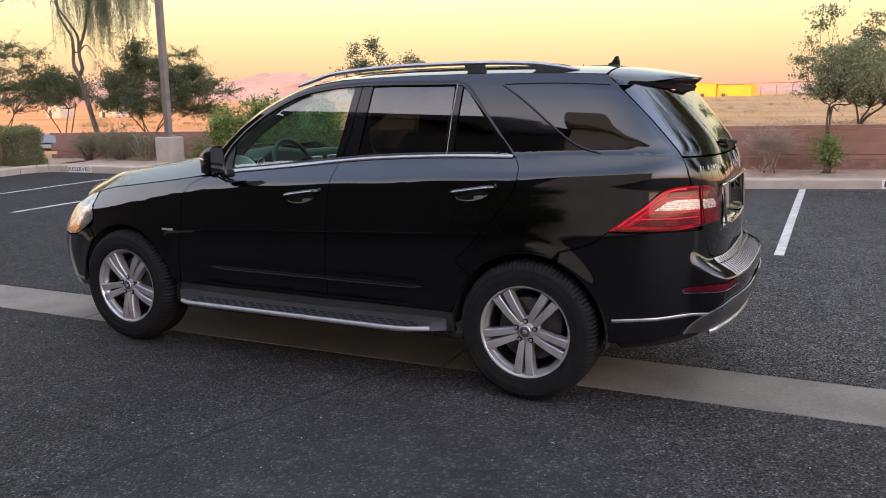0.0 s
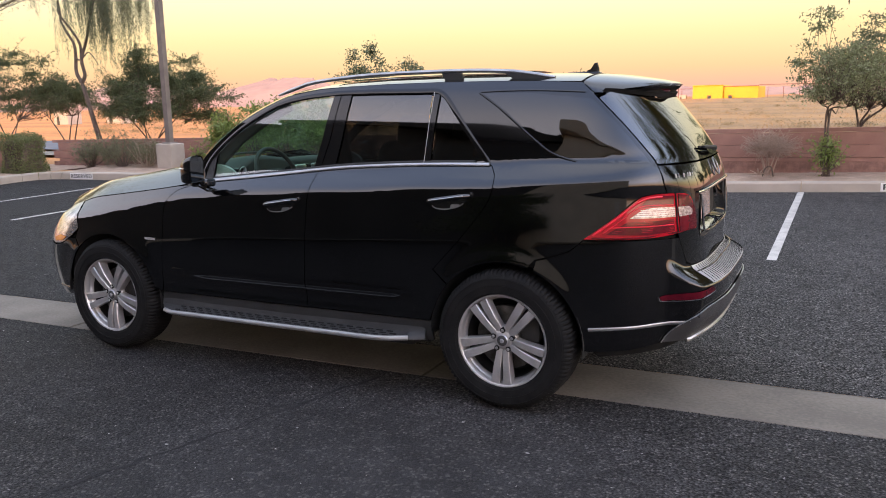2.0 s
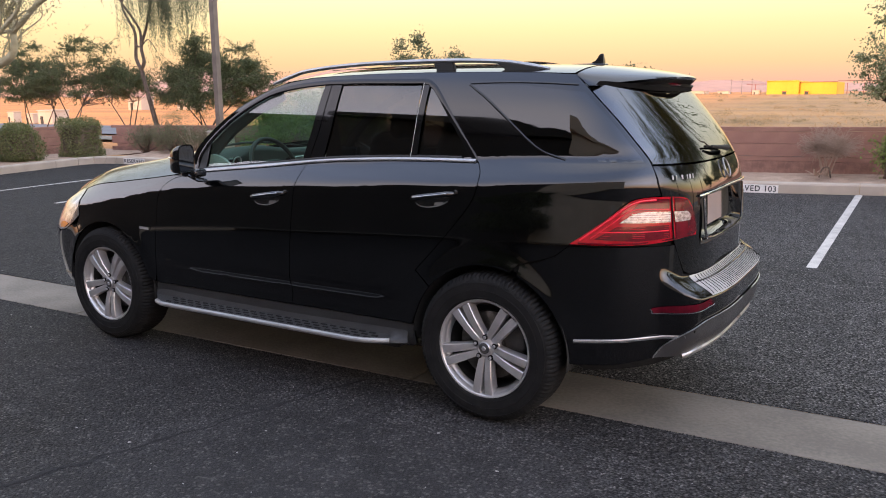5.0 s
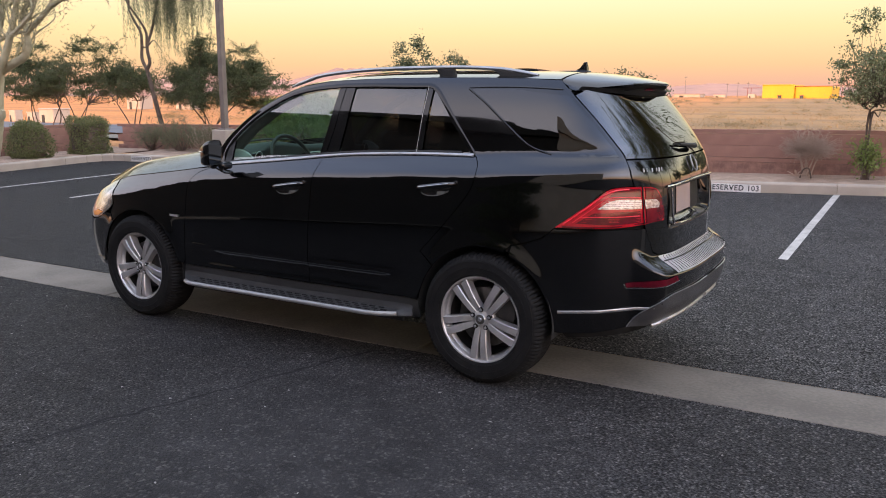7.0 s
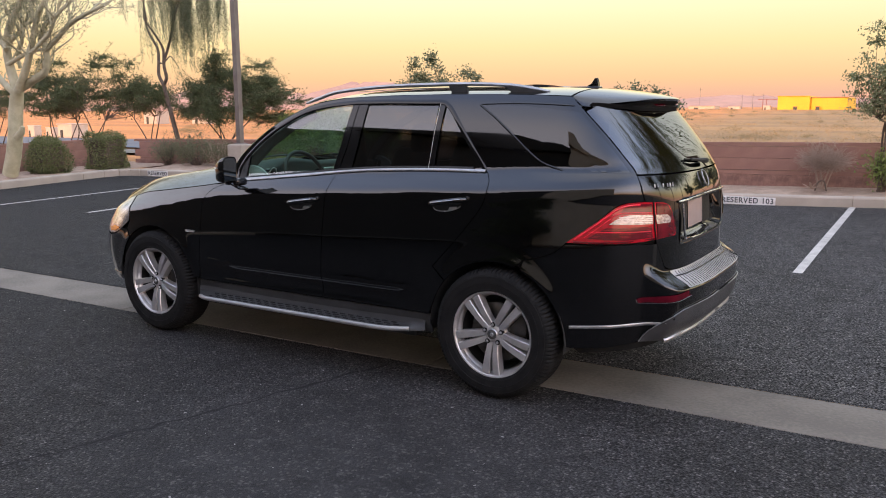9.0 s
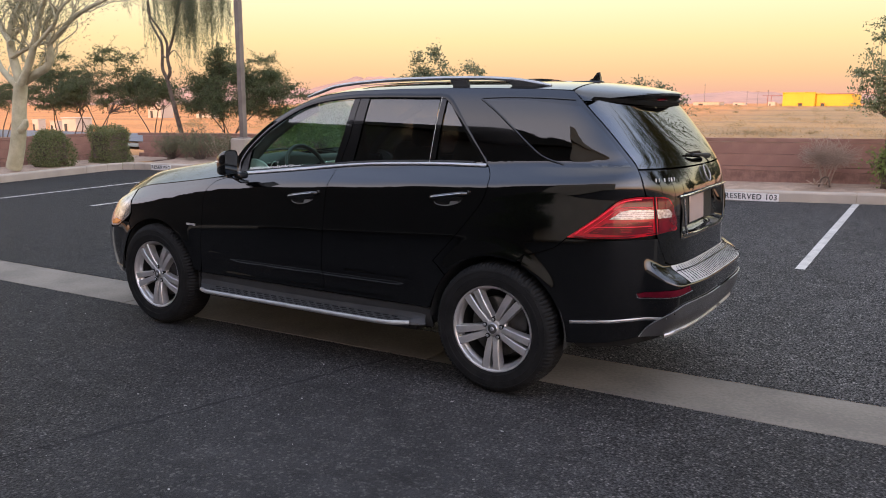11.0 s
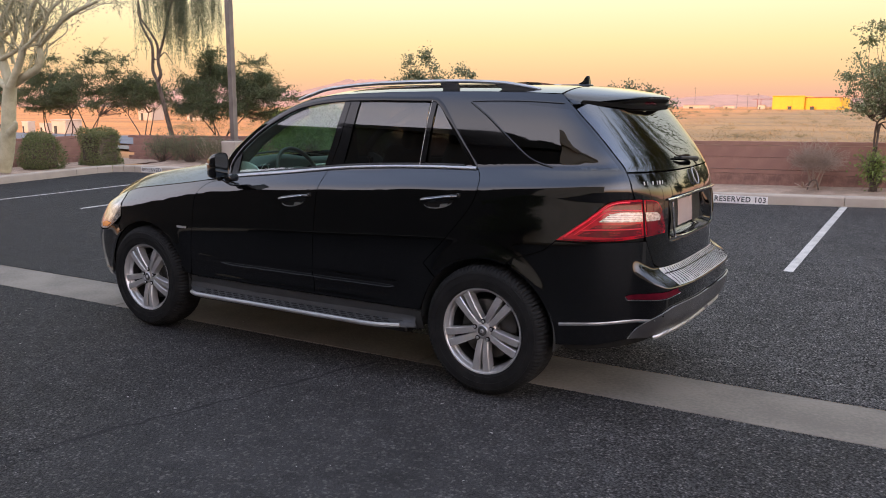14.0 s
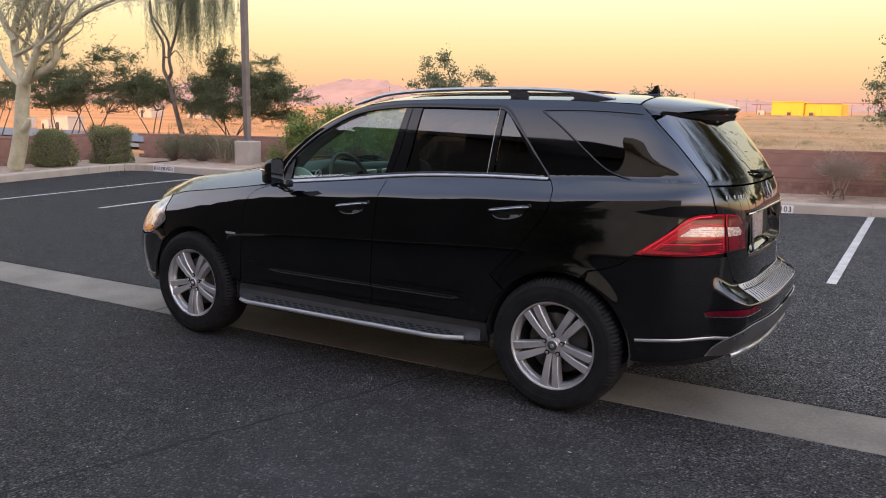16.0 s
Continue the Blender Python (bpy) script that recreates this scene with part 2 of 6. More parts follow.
L.new(patch.inputs["Vector"].links[0].from_socket, stretch.inputs["Vector"])
stretch.inputs["Scale"].default_value = (.22, 1.6, 1)
L.new(stretch.outputs[0], patch.inputs["Vector"])
# sunlit orange is painted into the western field, a duller tan into the east
at, axes, west, tint = N.new("ShaderNodeTexCoord"), N.new("ShaderNodeSeparateXYZ"), N.new("ShaderNodeMapRange"), N.new("ShaderNodeMix")
L.new(at.outputs["Object"], axes.inputs[0])
L.new(axes.outputs["X"], west.inputs["Value"])
west.inputs["From Min"].default_value, west.inputs["From Max"].default_value = -32, -12
tint.data_type, tint.blend_type = "RGBA", "MULTIPLY"
tint.inputs[0].default_value = 1
sun_tint = N.new("ShaderNodeMix")
sun_tint.data_type = "RGBA"
L.new(west.outputs[0], sun_tint.inputs[0])
sun_tint.inputs[6].default_value, sun_tint.inputs[7].default_value = (1.05, .74, .54, 1), (.58, .62, .66, 1)
L.new(p.inputs["Base Color"].links[0].from_socket, tint.inputs[6])
L.new(sun_tint.outputs[2], tint.inputs[7])
L.new(tint.outputs[2], p.inputs["Base Color"])
M["road"] = surface("street_asphalt", (.10, .10, .115), (.13, .13, .14), .8, 90, .85, .9)
M["rock"] = surface("far_rock", (.45, .25, .185), (.35, .20, .155), .004, .02, .95, .98, grain=.6)
M["pebble"] = surface("pale_pebble", (.40, .385, .36), (.20, .19, .18), 30, 200, .85, .95)

# asphalt carries pale aggregate and a few long dark seams
N, L = nodes_of(M["asphalt"])
p = N["Principled BSDF"]
tcn = N.new("ShaderNodeTexCoord")
vor = N.new("ShaderNodeTexVoronoi")
vor.inputs["Scale"].default_value = 78
ruffle = N.new("ShaderNodeTexNoise")
ruffle.inputs["Scale"].default_value, ruffle.inputs["Detail"].default_value = 55, 2
L.new(tcn.outputs["Object"], ruffle.inputs["Vector"])
shift = N.new("ShaderNodeVectorMath")
shift.operation = "MULTIPLY_ADD"
shift.inputs[1].default_value = (.022, .022, 0)
L.new(ruffle.outputs["Color"], shift.inputs[0])
L.new(tcn.outputs["Object"], shift.inputs[2])
L.new(shift.outputs[0], vor.inputs["Vector"])
stone = N.new("ShaderNodeMapRange")
stone.inputs["From Min"].default_value, stone.inputs["From Max"].default_value = .74, 1.0
stone.inputs["To Max"].default_value = .55
sepc = N.new("ShaderNodeSeparateColor")
L.new(vor.outputs["Color"], sepc.inputs[0])
L.new(sepc.outputs[0], stone.inputs["Value"])
mixc = N.new("ShaderNodeMix")
mixc.data_type = "RGBA"
L.new(stone.outputs[0], mixc.inputs[0])
L.new(p.inputs["Base Color"].links[0].from_socket, mixc.inputs[6])
mixc.inputs[7].default_value = (.28, .26, .24, 1)
wav = N.new("ShaderNodeTexNoise")
wav.inputs["Scale"].default_value, wav.inputs["Detail"].default_value = .35, 6
L.new(tcn.outputs["Object"], wav.inputs["Vector"])
band_ = N.new("ShaderNodeMath")
band_.operation = "SUBTRACT"
L.new(wav.outputs["Fac"], band_.inputs[0])
band_.inputs[1].default_value = .5
ab = N.new("ShaderNodeMath")
ab.operation = "ABSOLUTE"
L.new(band_.outputs[0], ab.inputs[0])
crack = N.new("ShaderNodeMapRange")
crack.inputs["From Max"].default_value = .006
crack.inputs["To Min"].default_value, crack.inputs["To Max"].default_value = .72, 1.0
L.new(ab.outputs[0], crack.inputs["Value"])
dark = N.new("ShaderNodeMix")
dark.data_type, dark.blend_type = "RGBA", "MULTIPLY"
dark.inputs[0].default_value = 1
# gaps between stones: dark binder, with the grain's own shade painted in
pit = N.new("ShaderNodeMapRange")
pit.inputs["From Min"].default_value, pit.inputs["From Max"].default_value = .15, .70
pit.inputs["To Min"].default_value, pit.inputs["To Max"].default_value = 2.0, .02
L.new(vor.outputs["Distance"], pit.inputs["Value"])
grit = N.new("ShaderNodeMix")
grit.data_type, grit.blend_type = "RGBA", "MULTIPLY"
grit.inputs[0].default_value = 1
L.new(mixc.outputs[2], grit.inputs[6])
L.new(pit.outputs[0], grit.inputs[7])
L.new(grit.outputs[2], dark.inputs[6])
L.new(crack.outputs[0], dark.inputs[7])
L.new(dark.outputs[2], p.inputs["Base Color"])
bp = p.inputs["Normal"].links[0].from_node
b2 = N.new("ShaderNodeBump")
b2.inputs["Distance"].default_value = .016
b2.invert = True
b2.inputs["Strength"].default_value = .9
L.new(vor.outputs["Distance"], b2.inputs["Height"])
L.new(b2.outputs[0], bp.inputs["Normal"])


# uneven light is painted into the lot: paler to the east, darker to the west
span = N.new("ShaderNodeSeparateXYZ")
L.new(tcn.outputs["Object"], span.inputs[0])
east_light_tone = N.new("ShaderNodeMapRange")
east_light_tone.inputs["From Min"].default_value, east_light_tone.inputs["From Max"].default_value = -4.5, 4.5
east_light_tone.inputs["To Min"].default_value, east_light_tone.inputs["To Max"].default_value = .49, 1.30
L.new(span.outputs["X"], east_light_tone.inputs["Value"])
# cracks times the painted east-west brightness
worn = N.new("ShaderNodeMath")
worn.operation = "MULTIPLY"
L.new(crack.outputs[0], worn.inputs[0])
L.new(east_light_tone.outputs[0], worn.inputs[1])
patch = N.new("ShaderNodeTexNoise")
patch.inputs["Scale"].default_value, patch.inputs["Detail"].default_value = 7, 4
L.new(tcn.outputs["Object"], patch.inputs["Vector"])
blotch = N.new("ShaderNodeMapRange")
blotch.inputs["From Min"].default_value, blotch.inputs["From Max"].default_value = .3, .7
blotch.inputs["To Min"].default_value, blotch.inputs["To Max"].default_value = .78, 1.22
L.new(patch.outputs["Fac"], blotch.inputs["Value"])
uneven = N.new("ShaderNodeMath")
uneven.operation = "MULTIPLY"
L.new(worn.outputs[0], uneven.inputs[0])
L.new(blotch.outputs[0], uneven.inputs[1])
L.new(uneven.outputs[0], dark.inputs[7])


# the near lot is older and sealed smooth
M["asphalt_near"] = M["asphalt"].copy()
M["asphalt_near"].name = "sealed_asphalt"
for e, c in zip(M["asphalt_near"].node_tree.nodes["Color Ramp"].color_ramp.elements, ((.0340, .0325, .0327, 1), (.0530, .0505, .0507, 1))):
    e.color = c
smooth_nodes = M["asphalt_near"].node_tree.nodes
smooth_nodes[pit.name].inputs["To Min"].default_value, smooth_nodes[pit.name].inputs["To Max"].default_value = 1.72, .20
smooth_nodes[stone.name].inputs["To Max"].default_value = .34
# a patch that was sealed again, where the grain is filled
near_links = M["asphalt_near"].node_tree.links
where = smooth_nodes.new("ShaderNodeTexCoord")
ragged = smooth_nodes.new("ShaderNodeTexNoise")
ragged.inputs["Scale"].default_value, ragged.inputs["Detail"].default_value = 1.1, 3
reach = smooth_nodes.new("ShaderNodeVectorMath")
reach.operation = "DISTANCE"
reach.inputs[1].default_value = (1.35, -2.35, 0)
near_links.new(where.outputs["Object"], ragged.inputs["Vector"])
near_links.new(where.outputs["Object"], reach.inputs[0])
wobble = smooth_nodes.new("ShaderNodeMath")
wobble.operation = "MULTIPLY_ADD"
wobble.inputs[1].default_value = 1.3
near_links.new(ragged.outputs["Fac"], wobble.inputs[0])
near_links.new(reach.outputs["Value"], wobble.inputs[2])
fill = smooth_nodes.new("ShaderNodeMapRange")
fill.inputs["From Min"].default_value, fill.inputs["From Max"].default_value = 1.1, 2.3
fill.inputs["To Min"].default_value = .22
near_links.new(wobble.outputs[0], fill.inputs["Value"])
near_links.new(fill.outputs[0], smooth_nodes[grit.name].inputs[0])
fresh = smooth_nodes.new("ShaderNodeMapRange")
fresh.inputs["From Min"].default_value, fresh.inputs["To Min"].default_value = .22, .58
near_links.new(fill.outputs[0], fresh.inputs["Value"])
cracked = smooth_nodes.new("ShaderNodeMath")
cracked.operation = "MULTIPLY"
near_links.new(smooth_nodes[uneven.name].outputs[0], cracked.inputs[0])
near_links.new(fresh.outputs[0], cracked.inputs[1])
near_links.new(cracked.outputs[0], smooth_nodes[dark.name].inputs[7])
relief = smooth_nodes.new("ShaderNodeMath")
relief.operation = "MULTIPLY"
relief.inputs[1].default_value = .9
near_links.new(fill.outputs[0], relief.inputs[0])
near_links.new(relief.outputs[0], smooth_nodes[b2.name].inputs["Strength"])


def ground_z(x, y):
    """The lot falls to the gutter and rises again to the kerb, a little more towards the east."""
    return -.022 + max(0.0, min(y, 9.0)) * (.0161 + .0028 * min(max(x, 0.0), 6.0))


def gutter_y(x):
    """The middle of the gutter."""
    return -.33 + .0205 * x


def kerb_y(x):
    return 8.40 + .045 * (x - .6)


def kerb_x(y):
    """The western kerb, which leans away from the lot's axis."""
    return -13.36 + .13 * (6.6 - y)


def sheet(name, xs, rows, material, z=ground_z, label="", kind="structure"):
    """A ground sheet; rows gives the y values at an x."""
    V, F = [], []
    n = len(rows(xs[0]))
    for x in xs:
        V += [(x, y, z(x, y)) for y in rows(x)]
    for i in range(len(xs) - 1):
        for j in range(n - 1):
            k = i * n + j
            F.append((k, k + n, k + n + 1, k + 1))
    return tagged(mesh_object(name, V, F, material), label, kind=kind)


lot_x = np.linspace(-13.7, 30, 60)
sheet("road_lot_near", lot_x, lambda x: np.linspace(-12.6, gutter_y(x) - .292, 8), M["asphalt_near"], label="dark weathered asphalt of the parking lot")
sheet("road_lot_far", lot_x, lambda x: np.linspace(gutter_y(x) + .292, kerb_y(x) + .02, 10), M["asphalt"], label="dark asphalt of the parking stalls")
# gutter of concrete slabs with open joints
gutter = tagged(mesh_object("gutter_bed", [(-13.7, gutter_y(-13.7) - .32, -.055), (30, gutter_y(30) - .32, -.055), (30, gutter_y(30) + .32, -.055), (-13.7, gutter_y(-13.7) + .32, -.055)], [(0, 1, 2, 3)], M["asphalt"]), "long flat concrete drainage gutter", kind="structure")
edges_x = [.79 + 3.05 * k for k in range(-5, 10)]
for a, b in zip(edges_x, edges_x[1:]):
    bm = rounded((b - a - .012, .578, .06), ((a + b) / 2, gutter_y((a + b) / 2), -.050), .006, 1, Matrix.Rotation(math.atan(.0205), 4, "Z"))
    part("slab", bm, M["concrete"], gutter)
# stall lines, a thin layer of paint
for x, y0 in ((10.38, 3.45), (7.74, 3.45), (5.09, 3.45), (2.45, 3.45), (-.195, 3.4), (-2.84, 3.3), (-5.485, 3.2), (-8.13, 3.08), (-10.5, 2.2)):
    ys = np.linspace(y0, kerb_y(x) - .02, 9)
    V = [(x + s, y, ground_z(x, y) + .005) for y in ys for s in (-.045, .045)]
    tagged(mesh_object("parking_line", V, [(2*j, 2*j + 1, 2*j + 3, 2*j + 2) for j in range(8)], M["line"]), "worn white painted stall line on asphalt", "parking line", "stall lines")


# a tar-filled seam across the near asphalt
seam_pts = curve([(-.55, -4.6), (-.30, -3.7), (-.07, -2.87), (.10, -2.25), (.27, -1.75), (.44, -1.10), (.56, -.72)], 8)
V = []
for k, q in enumerate(seam_pts):
    w, o = .005 + .012 * rng.uniform(), rng.normal(0, .014)
    V += [(q[0] + o - w, q[1], -.020), (q[0] + o, q[1], -.0185), (q[0] + o + w, q[1], -.020)]
M["tar"] = surface("tar_seam", (.027, .0258, .0262), (.041, .0395, .040), 25, 160, .85, .95, bump=.006, spec=.06)
tagged(mesh_object("trim_tar_seam", V, [(3*k + j, 3*k + j + 1, 3*k + j + 4, 3*k + j + 3) for k in range(len(seam_pts) - 1) for j in (0, 1)], M["tar"]), "thin dark tar seam across the asphalt", kind="structure")


def kerb_run(path, parent):
    """Kerb stones along a path, each about three metres long, with rounded tops."""
    prof = [(0, -.1), (0, .125), (.012, .148), (.035, .157), (.15, .157), (.15, -.1)]
    for a, b in zip(path, path[1:]):
        a, b = Vector(a), Vector(b)
        d = (b - a).normalized()
        out = Vector((-d.y, d.x, 0))
        bm = bmesh.new()
        rows = [[bm.verts.new(q + out * w + Vector((0, 0, h))) for w, h in prof] for q in (a + d * .005, (a * 2 + b) / 3, (a + b * 2) / 3, b - d * .005)]
        for r, s in zip(rows, rows[1:]):
            for j in range(5):
                bm.faces.new((r[j], r[j + 1], s[j + 1], s[j]))
        bm.faces.new(rows[0]), bm.faces.new(rows[-1])
        part("kerb_stone", bm, M["kerb"], parent, "", True, 25)


kerb = tagged(new("kerb_line"), "pale concrete kerb round the stalls", kind="structure")
xs = [2.445 + 3.0 * k for k in range(9, -6, -1)]
kerb_path = [(x, kerb_y(x), ground_z(x, 8.4)) for x in xs if x > -12.7]
kerb_path += [(-12.9, kerb_y(-12.9), .111), (-13.17, kerb_y(-13.17) - .06, .110), (-13.36, 7.56, .106), (-13.43, 7.2, .10)] + [(kerb_x(6.6 - 3 * k), 6.6 - 3 * k, max(0, .09 - .045 * k)) for k in range(7)]
kerb_run([(x, y, z) for x, y, z in kerb_path][::-1], kerb)

# planting beds behind the kerb
sheet("ground_bed_north", np.linspace(-13.25, 30, 60), lambda x: np.array((kerb_y(x) + .10, kerb_y(x) + .5, 9.3, 9.95)), M["gravel"], z=lambda x, y: ground_z(x, 8.4) + .13 + (.05 if y > 9 else 0), label="bed of tan decomposed granite")
bed_y = np.linspace(-12, 10.2, 24)
V = [(min(kerb_x(y), -13.25) - .10 - w if y > 6 else kerb_x(y) - .10 - w, y, .14 + .1 * ramp01(y, 0, 8) - .01 * w) for y in bed_y for w in (0, .5, 1.2, 2.2, 3.4, 4.6)]
tagged(mesh_object("ground_bed_west", V, [(6*i + j, 6*i + 6 + j, 6*i + 7 + j, 6*i + 1 + j) for i in range(23) for j in range(5)], M["gravel"]), "bed of tan decomposed granite", kind="structure")

# block wall: a core, and the blocks that face the lot
def wall(name, a, b, top_a, top_b, label, fine=(0, 1)):
    a, b = Vector(a), Vector(b)
    n = max(1, round((b - a).length / .405))
    d = (b - a) / n
    out = Vector((d.y, -d.x, 0)).normalized()
    turn = math.atan2(d.y, d.x)
    core = new(name)
    tagged(core, label, kind="structure")
    meshes = {}
    for h, dep, mt, zoff in ((.24, .155, "rough_block", -.80), (.075, .132, "block", -.56), (.205, .14, "block", -.485), (.205, .14, "block", -.28), (.07, .15, "block", -.075)):
        bm = rounded((d.length, dep, h - .007), (0, 0, 0), 0, 1)
        me = bpy.data.meshes.new("block")
        bm.to_mesh(me)
        bm.free()
        me.materials.append(M[mt])
        meshes[zoff] = (me, h)
    for k in range(n):
        top = top_a + (top_b - top_a) * (k + .5) / n
        for r, (zoff, (me, h)) in enumerate(meshes.items()):
            shift = .5 if r % 2 else 0
            q = a + d * (k + .5 + shift * .999)
            ob = new("block", me)
            ob.matrix_basis = Matrix.Translation((q.x + 0, q.y, top + zoff + h / 2)) @ Matrix.Rotation(turn, 4, "Z")
            ob.parent = core
    return core


wall("wall_north", (-15.75, 9.95, 0), (12.7, 9.95, 0), .885, 1.20, "low red-brown concrete block wall")
wall("wall_west", (-14.9, 2.2, 0), (-16.1, 9.6, 0), .86, .92, "low red-brown concrete block wall")

# reserved-stall markings on the kerb face
M["sign_white"] = surface("white_kerb_paint", (.74, .71, .68), (.62, .59, .56), 14, 160, .7, .85)
M["sign_black"] = surface("black_stencil_paint", (.02, .02, .02), (.035, .035, .035), 14, 160, .7, .85)


def kerb_sign(x, width, words, label):
    y, z = kerb_y(x) - .004, ground_z(x, 8.4)
    turn = math.atan(.045)
    bm = rounded((width, .004, .125), (0, 0, 0), .001, 1)
    ob = tagged(part("kerb_marking", bm, M["sign_white"]), label, "sign")
    ob.matrix_basis = Matrix.Translation((x, y, z + .066)) @ Matrix.Rotation(turn, 4, "Z")
    if words:
        cu = bpy.data.curves.new("stencil_words", "FONT")
        cu.body, cu.size, cu.align_x, cu.align_y, cu.extrude, cu.space_character, cu.offset = words, .118, "CENTER", "CENTER", .001, 1.14, .0022
        tmp = bpy.data.objects.new("tmp", cu)
        me = bpy.data.meshes.new_from_object(tmp)
        bpy.data.objects.remove(tmp)
        me.materials.append(M["sign_black"])
        t = new("stencil_words", me)
        wide = max(v.co.x for v in me.vertices) - min(v.co.x for v in me.vertices)
        t.matrix_basis = Matrix.Translation((0, -.004, 0)) @ Matrix.Rotation(radians(90), 4, "X") @ Matrix.Diagonal((width * .93 / wide, 1, 1, 1))
        t.parent = ob
    return ob


kerb_sign(.96, .83, "RESERVED 103", "white kerb panel stencilled with a reserved stall number")
kerb_sign(3.93, .86, "RESERVED", "white kerb panel stencilled with a reserved stall notice")
kerb_sign(-12.28, .68, "RESERVED", "white kerb panel stencilled with a reserved stall notice")

# lamp post on its concrete pedestal
post = tagged(new("lamp_post"), "slim brown lamp post on a pale concrete pedestal", "lamp post")
post.location = (-10.98, 9.25, 0)
part("pedestal", rounded((.47, .44, 1.0), (0, 0, .34), .03, 2), M["stucco"], post, "pale square concrete pedestal")
part("base_plate", rounded((.26, .26, .03), (0, 0, .852), .008, 1), M["pole"], post)
part("pole", rounded((.135, .135, 7.2), (0, 0, 4.46), .012, 2), M["pole"], post, "square brown steel pole")
part("lamp_head", rounded((.35, .8, .14), (0, -.4, 8.05), .03, 2), M["pole"], post)

# ---- the building behind, which shades the lot ----
M["tan_wall"] = surface("tan_stucco", (.72, .615, .52), (.63, .535, .46), 1.5, 90, .92, .96, bump=.002)
M["brown_wall"] = surface("brown_stucco", (.046, .043, .042), (.036, .0335, .033), 1.5, 90, .92, .96, bump=.002)
office = tagged(new("office_building"), "long tan and brown stucco office building beside the lot", "building")
part("wall", rounded((11.6, 20, 9.2), (3.2, -23.0, 4.6), .03, 1), M["tan_wall"], office, "tan stucco wing")
part("wall", rounded((8.9, 20, 8.8), (-7.15, -23.45, 4.4), .03, 1), M["brown_wall"], office, "dark brown stucco wing")
part("wall", rounded((36.1, 20, 8.2), (-29.65, -23.5, 4.1), .03, 1), M["brown_wall"], office, "lower dark brown stucco wing")
part("parapet", rounded((11.9, .5, .5), (3.2, -13.05, 9.1), .03, 1), M["tan_wall"], office)
part("parapet", rounded((8.9, .5, .45), (-7.15, -13.45, 8.75), .03, 1), M["brown_wall"], office)
part("parapet", rounded((36.1, .5, .4), (-29.65, -13.5, 8.15), .03, 1), M["brown_wall"], office)
part("utility_panel", rounded((.95, .10, 1.1), (6.85, -13.02, 2.05), .02, 1), M["sign_white"], office, "pale utility panel on the stucco")
sheet("pavement_office", np.linspace(-50, 30, 9), lambda x: np.array((-14, -12.6)), M["concrete"], z=lambda x, y: .12, label="concrete walk along the office")

# ---- beyond the wall: street, desert, hills ----
def field_z(x, y):
    return -.05 + 1.3 * ramp01(y, 35, 170) + .9 * ramp01(y, 170, 900) + .10 * math.sin(x * .05 + y * .021) * ramp01(y, 30, 80)


xs = np.concatenate((np.linspace(-2600, -300, 12), np.linspace(-260, 260, 53), np.linspace(300, 2600, 12)))
ys = np.concatenate((np.linspace(10.05, 60, 16), np.linspace(66, 300, 30), np.linspace(330, 3000, 14)))
sheet("ground", xs, lambda x: ys, M["sand"], z=field_z, label="dry golden desert field with sparse scrub")
sheet("ground_behind", np.linspace(-400, 400, 9), lambda x: np.linspace(-400, 10.06, 9), M["sand"], z=lambda x, y: -.12, label="dry ground round the office lot")
sheet("road_street", np.linspace(-300, 300, 21), lambda x: np.linspace(19, 26, 3), M["road"], z=lambda x, y: .02, label="grey street beyond the wall")
sheet("pavement_street", np.linspace(-300, 300, 21), lambda x: np.array((15.5, 17.5)), M["concrete"], z=lambda x, y: .05, label="pale pavement along the street")

def hills(name, x0, x1, y, high, seed, label):
    noise.seed_set(seed)
    V, F = [], []
    n = 160
    for i in range(n + 1):
        x = x0 + (x1 - x0) * i / n
        u = i / n
        h = high * (math.sin(u * math.pi)**.6) * (.55 + .45 * noise.noise((x * .0016, seed, 0)) + .16 * noise.noise((x * .008, seed, 3)) + .06 * noise.noise((x * .03, seed, 5)))
        for j in range(7):
            v = j / 6
            V.append((x + 60 * noise.noise((x * .01, v * 3, seed)), y + 500 * v + 40 * noise.noise((x * .012, v * 2, 7)), 1 + max(0, h) * v**.8 + 4 * noise.noise((x * .02, v * 5, 2)) * v))
    for i in range(n):
        for j in range(6):
            k = i * 7 + j
            F.append((k, k + 7, k + 8, k + 1))
    return tagged(mesh_object(name, V, F, M["rock"]), label, kind="structure")


hills("backdrop_hills_west", -3950, -1850, 2600, 228, 3, "rose-lit desert mountains on the horizon")
hills("backdrop_hills_north", -1900, 900, 3700, 90, 5, "faint rose-lit desert mountains on the horizon")
# ---- car surface: a plan outline at every height, walked by arc length ----
WZ = np.array([.20, .30, .42, .55, .75, .95, 1.08, 1.17, 1.185, 1.20, 1.24, 1.275, 1.29, 1.302, 1.35, 1.45, 1.60, 1.70, 1.80])
WY = np.array([.845, .895, .915, .926, .93, .921, .908, .896, .891, .882, .850, .822, .810, .8045, .7925, .764, .717, .676, .62])
RZ = np.array([.20, .30, .45, .60, .85, 1.05, 1.20, 1.36, 1.50, 1.65, 1.72, 1.8])
RX = np.array([2.30, 2.36, 2.39, 2.405, 2.41, 2.41, 2.39, 2.31, 2.205, 2.075, 2.01, 1.94])
FZ = np.array([.2, .3, .45, .65, .8, .9, .98, 1.05, 1.2, 1.8])
FX = np.array([-2.2, -2.31, -2.375, -2.385, -2.31, -2.22, -2.11, -2.03, -1.9, -1.9])
CS = np.array([-2.4, -1.76, -1.34, -.92, -.32, .29, .84, 1.35, 1.76, 2.2])
